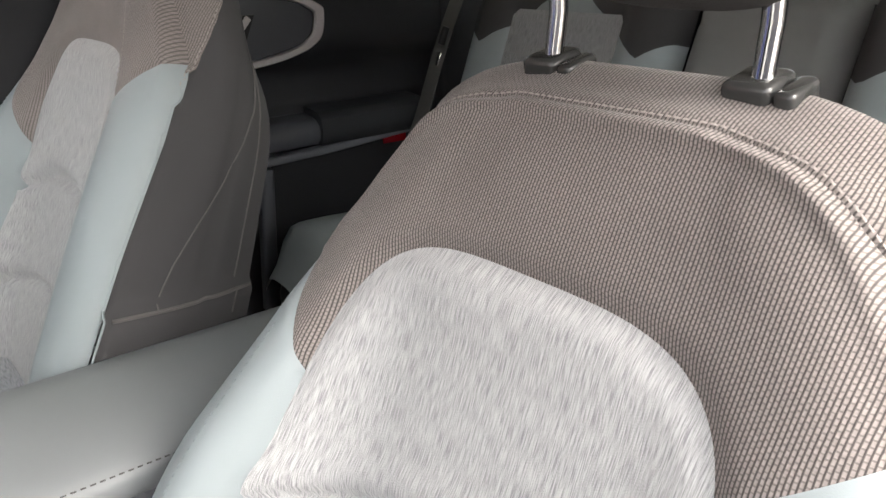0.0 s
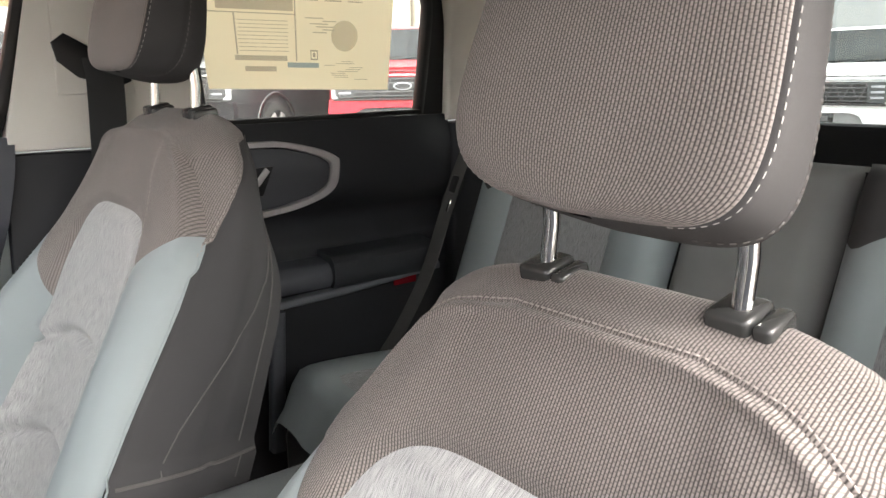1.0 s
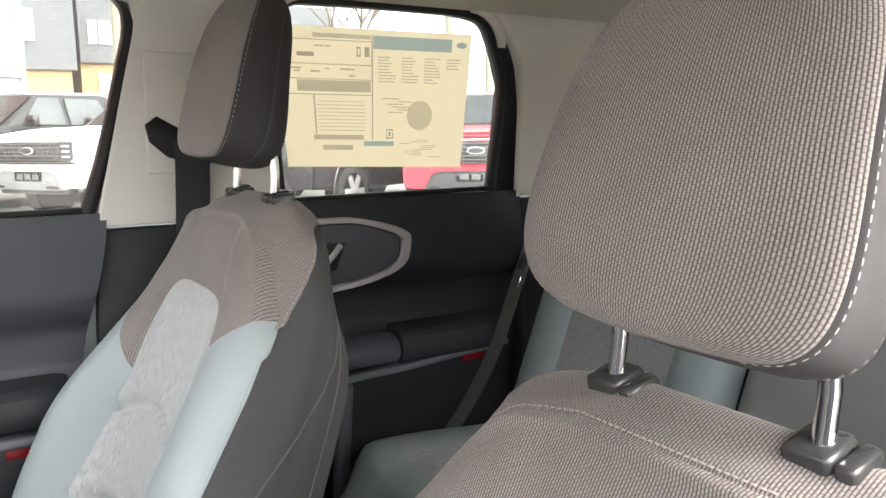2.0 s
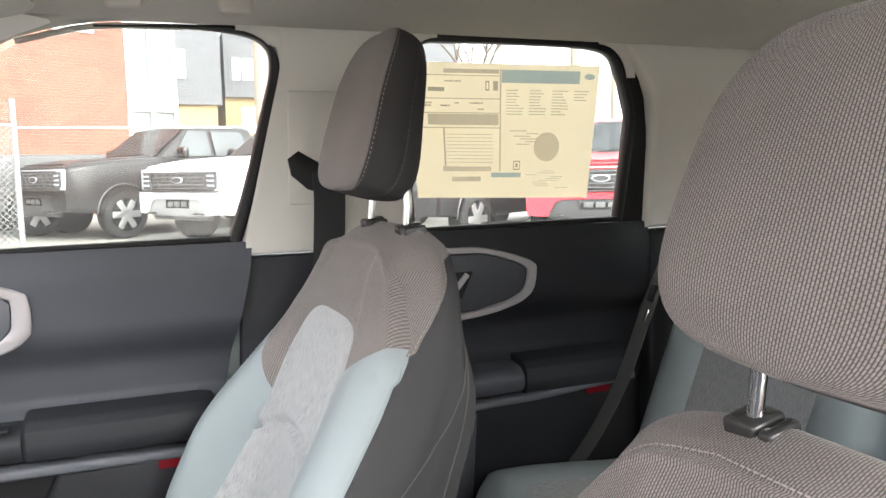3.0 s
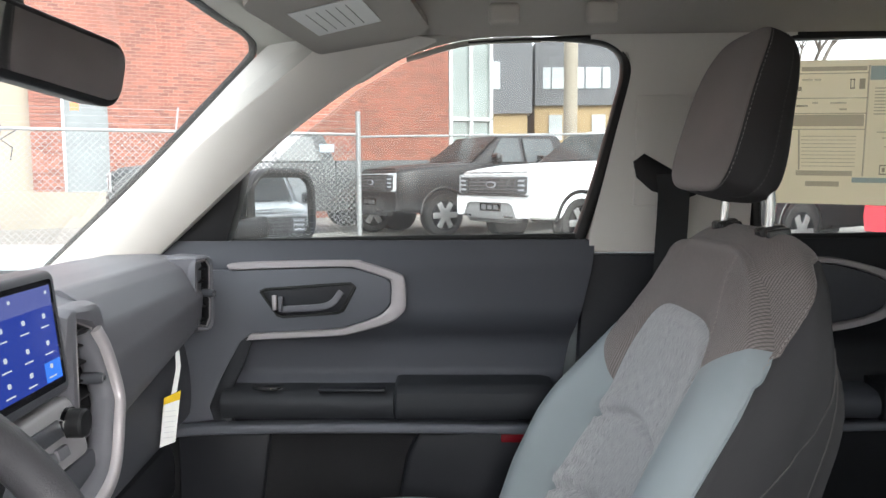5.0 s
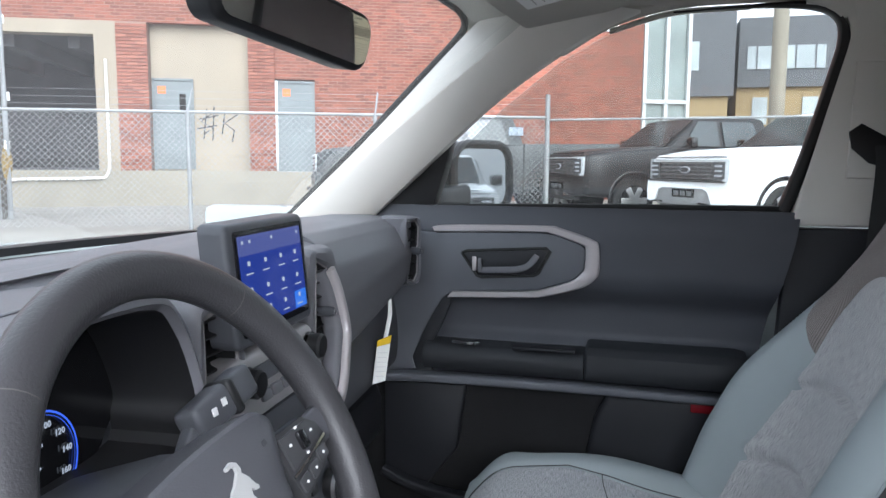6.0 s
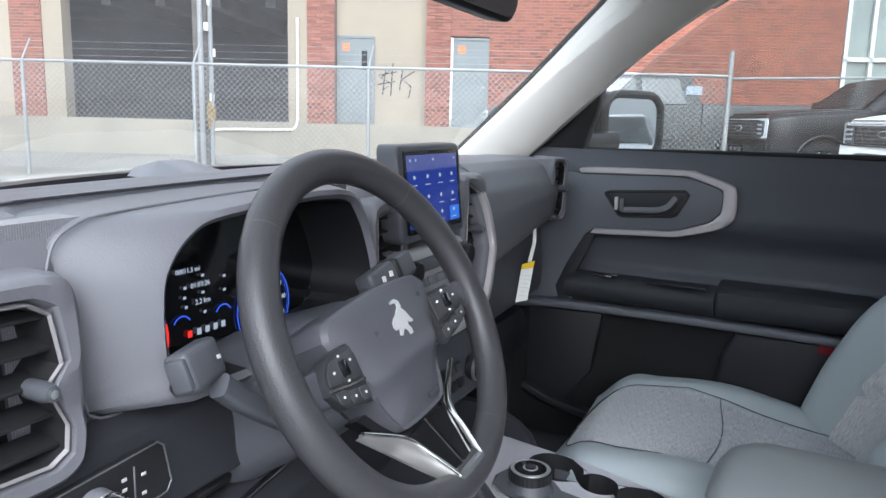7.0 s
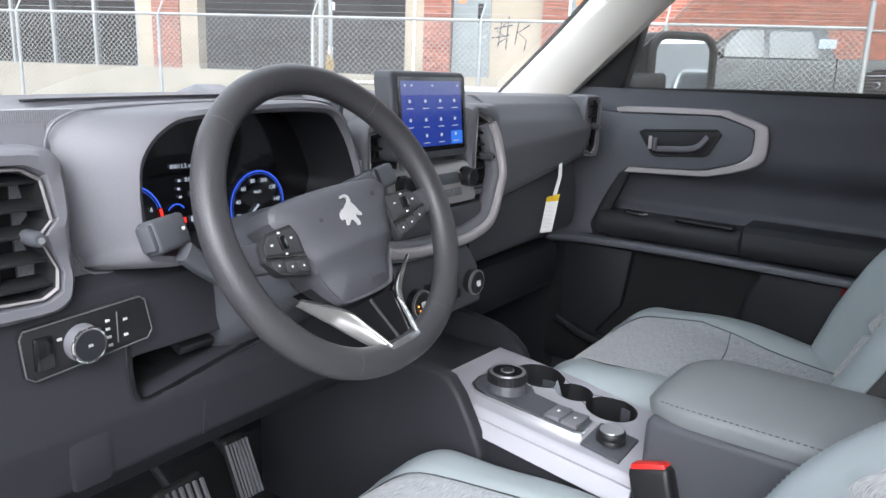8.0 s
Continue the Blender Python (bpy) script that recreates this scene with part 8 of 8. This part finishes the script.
truck("white crew-cab pickup parked nose out with grey grille", (0.78, 0.79, 0.80), pose(11.3, 0.09, gz(11.3), 0, 0, 34))
truck("black crew-cab pickup parked nose out beside the fence", (0.012, 0.0125, 0.014), pose(13.2, 2.25, gz(13.2), 0, 0, 32))
truck("dark grey pickup parked behind the chain-link fence", (0.04, 0.044, 0.046), Matrix.Translation((12.72, 6.95, 0.30)) @ pose(0, 0, 0, 0, 0, 25.8))
truck("black pickup parked in the row of trucks", (0.01, 0.01, 0.012), pose(9.5, -2.5, gz(9.5), 0, 0, 34))
truck("red crew-cab pickup with amber roof lamps parked in the row", (0.42, 0.012, 0.02), pose(8.0, -5.15, gz(8.0), 0, 0, 57), bumper=plain("red_bumper", (0.5, 0.015, 0.03), 0.3, bump=0))


truck("grey pickup parked behind with its nose this way", (0.25, 0.26, 0.27), pose(1.9, -9.0, 0, 0, 0, 4))
truck("white pickup parked in the row behind", (0.75, 0.76, 0.77), pose(4.7, -9.6, 0, 0, 0, 8))

# front end and road wheels of the car itself
tagged(part("wall_nose", rbox((0, 2.08, 0.66), (1.54, 0.98, 0.78), 0.09, 4), BODY), "pale grey painted front end of the car", "car front", kind="structure")
for x, y in ((0.74, 1.95), (-0.74, 1.95), (0.74, -0.72), (-0.74, -0.72)):
    s = 1 if x > 0 else -1
    rw = thing("road_wheel", "black tyre on a dark alloy rim carrying the car", "wheel", pose(x, y, 0.34), group="wheels of the car")
    tyre = part("tyre", sweep([(-s * 0.09, 0, 0), (-s * 0.07, 0, 0), (s * 0.07, 0, 0), (s * 0.10, 0, 0)], circle(0.34, 32), Vector((0, 0, 1)), scale=[0.93, 1, 1, 0.93]), TYRE, rw)
    part("rim", sweep([(s * 0.085, 0, 0), (s * 0.108, 0, 0)], circle(0.22, 24), Vector((0, 0, 1))), ALLOY, rw)

# office block, street lamps and bare tree far behind
off = thing("office_block", "dark grey office block with window bands and a brick ground floor", "building", pose(45, -1.0, 0, 0, 0, 0))
OFF_DARK = plain("slate_cladding", (0.10, 0.103, 0.11), 0.7, bump=0.2, grain=3, vary=0.08, patch=0.2)
OFF_TAN = plain("tan_brick", (0.26, 0.19, 0.10), 0.9, bump=0.3, grain=8, vary=0.12, patch=0.3)
OFF_GLASS = plain("office_glass", (0.33, 0.36, 0.37), 0.15, bump=0, vary=0.25, patch=0.5)
part("upper_block", rbox((6, -10, 7.5), (12, 14.5, 3.8), 0), OFF_DARK, off, flat=True)
part("ground_block", rbox((6, -9.5, 2.8), (11.4, 13.5, 5.8), 0), OFF_TAN, off, flat=True)
part("wing", rbox((3, 3.2, 7.2), (12, 11, 4.6), 0), OFF_DARK, off, flat=True)
part("wing_base", rbox((3, 3.2, 2.6), (11.5, 10.5, 5.2), 0), OFF_TAN, off, flat=True)
for y0, y1, x in ((-7.2, -3.2, -0.02), (-12.5, -8.2, -0.02)):
    part("window_band", rbox((x, (y0 + y1) / 2, 7.2), (0.1, y1 - y0, 1.25), 0), OFF_GLASS, off, flat=True)
    for k in range(4):
        part("window_post", rbox((x - 0.06, y0 + (y1 - y0) * (k + 0.5) / 4, 7.2), (0.06, 0.08, 1.25), 0), OFF_DARK, off, flat=True)
part("window_band", rbox((-3.05, 2.0, 7.0), (0.1, 5, 1.5), 0), OFF_GLASS, off, flat=True)
for k in range(4):
    part("ground_window", rbox((0.25, -4.0 - 2.6 * k, 4.3), (0.1, 0.8, 1.5), 0), OFF_GLASS, off, flat=True)
for x, y, rr, h in ((30, -3.75, 0.28, 12), (20, -11.98, 0.16, 9), (24, -16.1, 0.12, 9)):
    lp = thing("lamp_post", "grey round lamp post", "lamp post", pose(x, y, 0.3))
    part("shaft", tube([(0, 0, 0), (0, 0, h)], rr, 12), CONCRETE, lp)
rnd = random.Random(7)
tree = thing("bare_tree", "leafless tree with fine grey branches", "tree", pose(26, -11.4, 0.3))
BARK = plain("grey_bark", (0.12, 0.10, 0.085), 0.9, bump=1, grain=30, vary=0.2)
part("trunk", sweep([(0, 0, 0), (0.05, 0.05, 2), (0, 0.1, 4)], circle(0.2, 8), Vector((1, 0, 0)), scale=[1, 0.8, 0.6]), BARK, tree)
bmt = bmesh.new()


def grow(p, d, length, r, level):
    q = p + d * length
    sweep([p, (p + q) / 2 + Vector((rnd.uniform(-1, 1), rnd.uniform(-1, 1), 0)) * length * 0.05, q], circle(r, 5 if level < 2 else 3), Vector((0.3, 1, 0.1)), bm=bmt, scale=[1, 0.85, 0.65])
    if level < 4:
        for _ in range(3):
            nd = (d + Vector((rnd.uniform(-1, 1), rnd.uniform(-1, 1), rnd.uniform(-0.1, 0.7))) * 0.62).normalized()
            grow(q, nd, length * rnd.uniform(0.6, 0.8), r * 0.6, level + 1)


for k in range(4):
    a = k * 1.6
    grow(Vector((0, 0.1, 3.2 + 0.25 * k)), Vector((math.cos(a) * 0.5, math.sin(a) * 0.5, 0.9)).normalized(), 1.7, 0.09, 0)
br_ob = part("branches", bmt, BARK, tree)
br_ob["kind"] = "stuff"
# long low blocks added to close the surroundings, for reflections and bounced light
for lab, x, y, sx, sy, sz, c in (("pale plain block added to close the far street", 60, -45, 20, 50, 7, (0.5, 0.47, 0.42)), ("brown plain block added to close the driver side", -45, 20, 10, 80, 8, (0.3, 0.2, 0.15)), ("grey plain block added to close the lot behind", -10, -60, 80, 10, 6, (0.35, 0.36, 0.37))):
    fb_ = thing("street_block", lab, "building")
    part("wall", rbox((x, y, sz / 2), (sx, sy, sz), 0), plain("street_wall", c, 0.9, bump=0.2, grain=2, vary=0.15, patch=0.1), fb_, flat=True)


# bricks of the two piers, laid in courses with recessed joints
def brick_mesh(length):
    bm = rbox((0, 0, 0), (length, 0.05, 0.064), 0.004, 1)
    me = bpy.data.meshes.new("brick")
    bm.to_mesh(me)
    bm.free()
    me.materials.append(BRICK_PIECE)
    return me


rnd = random.Random(11)
for pier, (a0, a1) in zip(PIERS, ((1.27, 1.88), (-1.62, -0.94))):
    whole = (a1 - a0 - 0.024) / 3
    kinds = {1: brick_mesh(whole), 2: brick_mesh(whole / 2 - 0.005)}
    for row in range(43):
        z = 1.09 + 0.078 * row
        cells = [(0.5, 1), (1.5, 1), (2.5, 1)] if row % 2 else [(0.25, 2), (1.0, 1), (2.0, 1), (2.75, 2)]
        for at, kind in cells:
            brick = new("brick", kinds[kind])
            brick.parent = pier
            brick.location = (a0 + at * (a1 - a0) / 3, -0.036 + rnd.uniform(-0.003, 0.003), z)
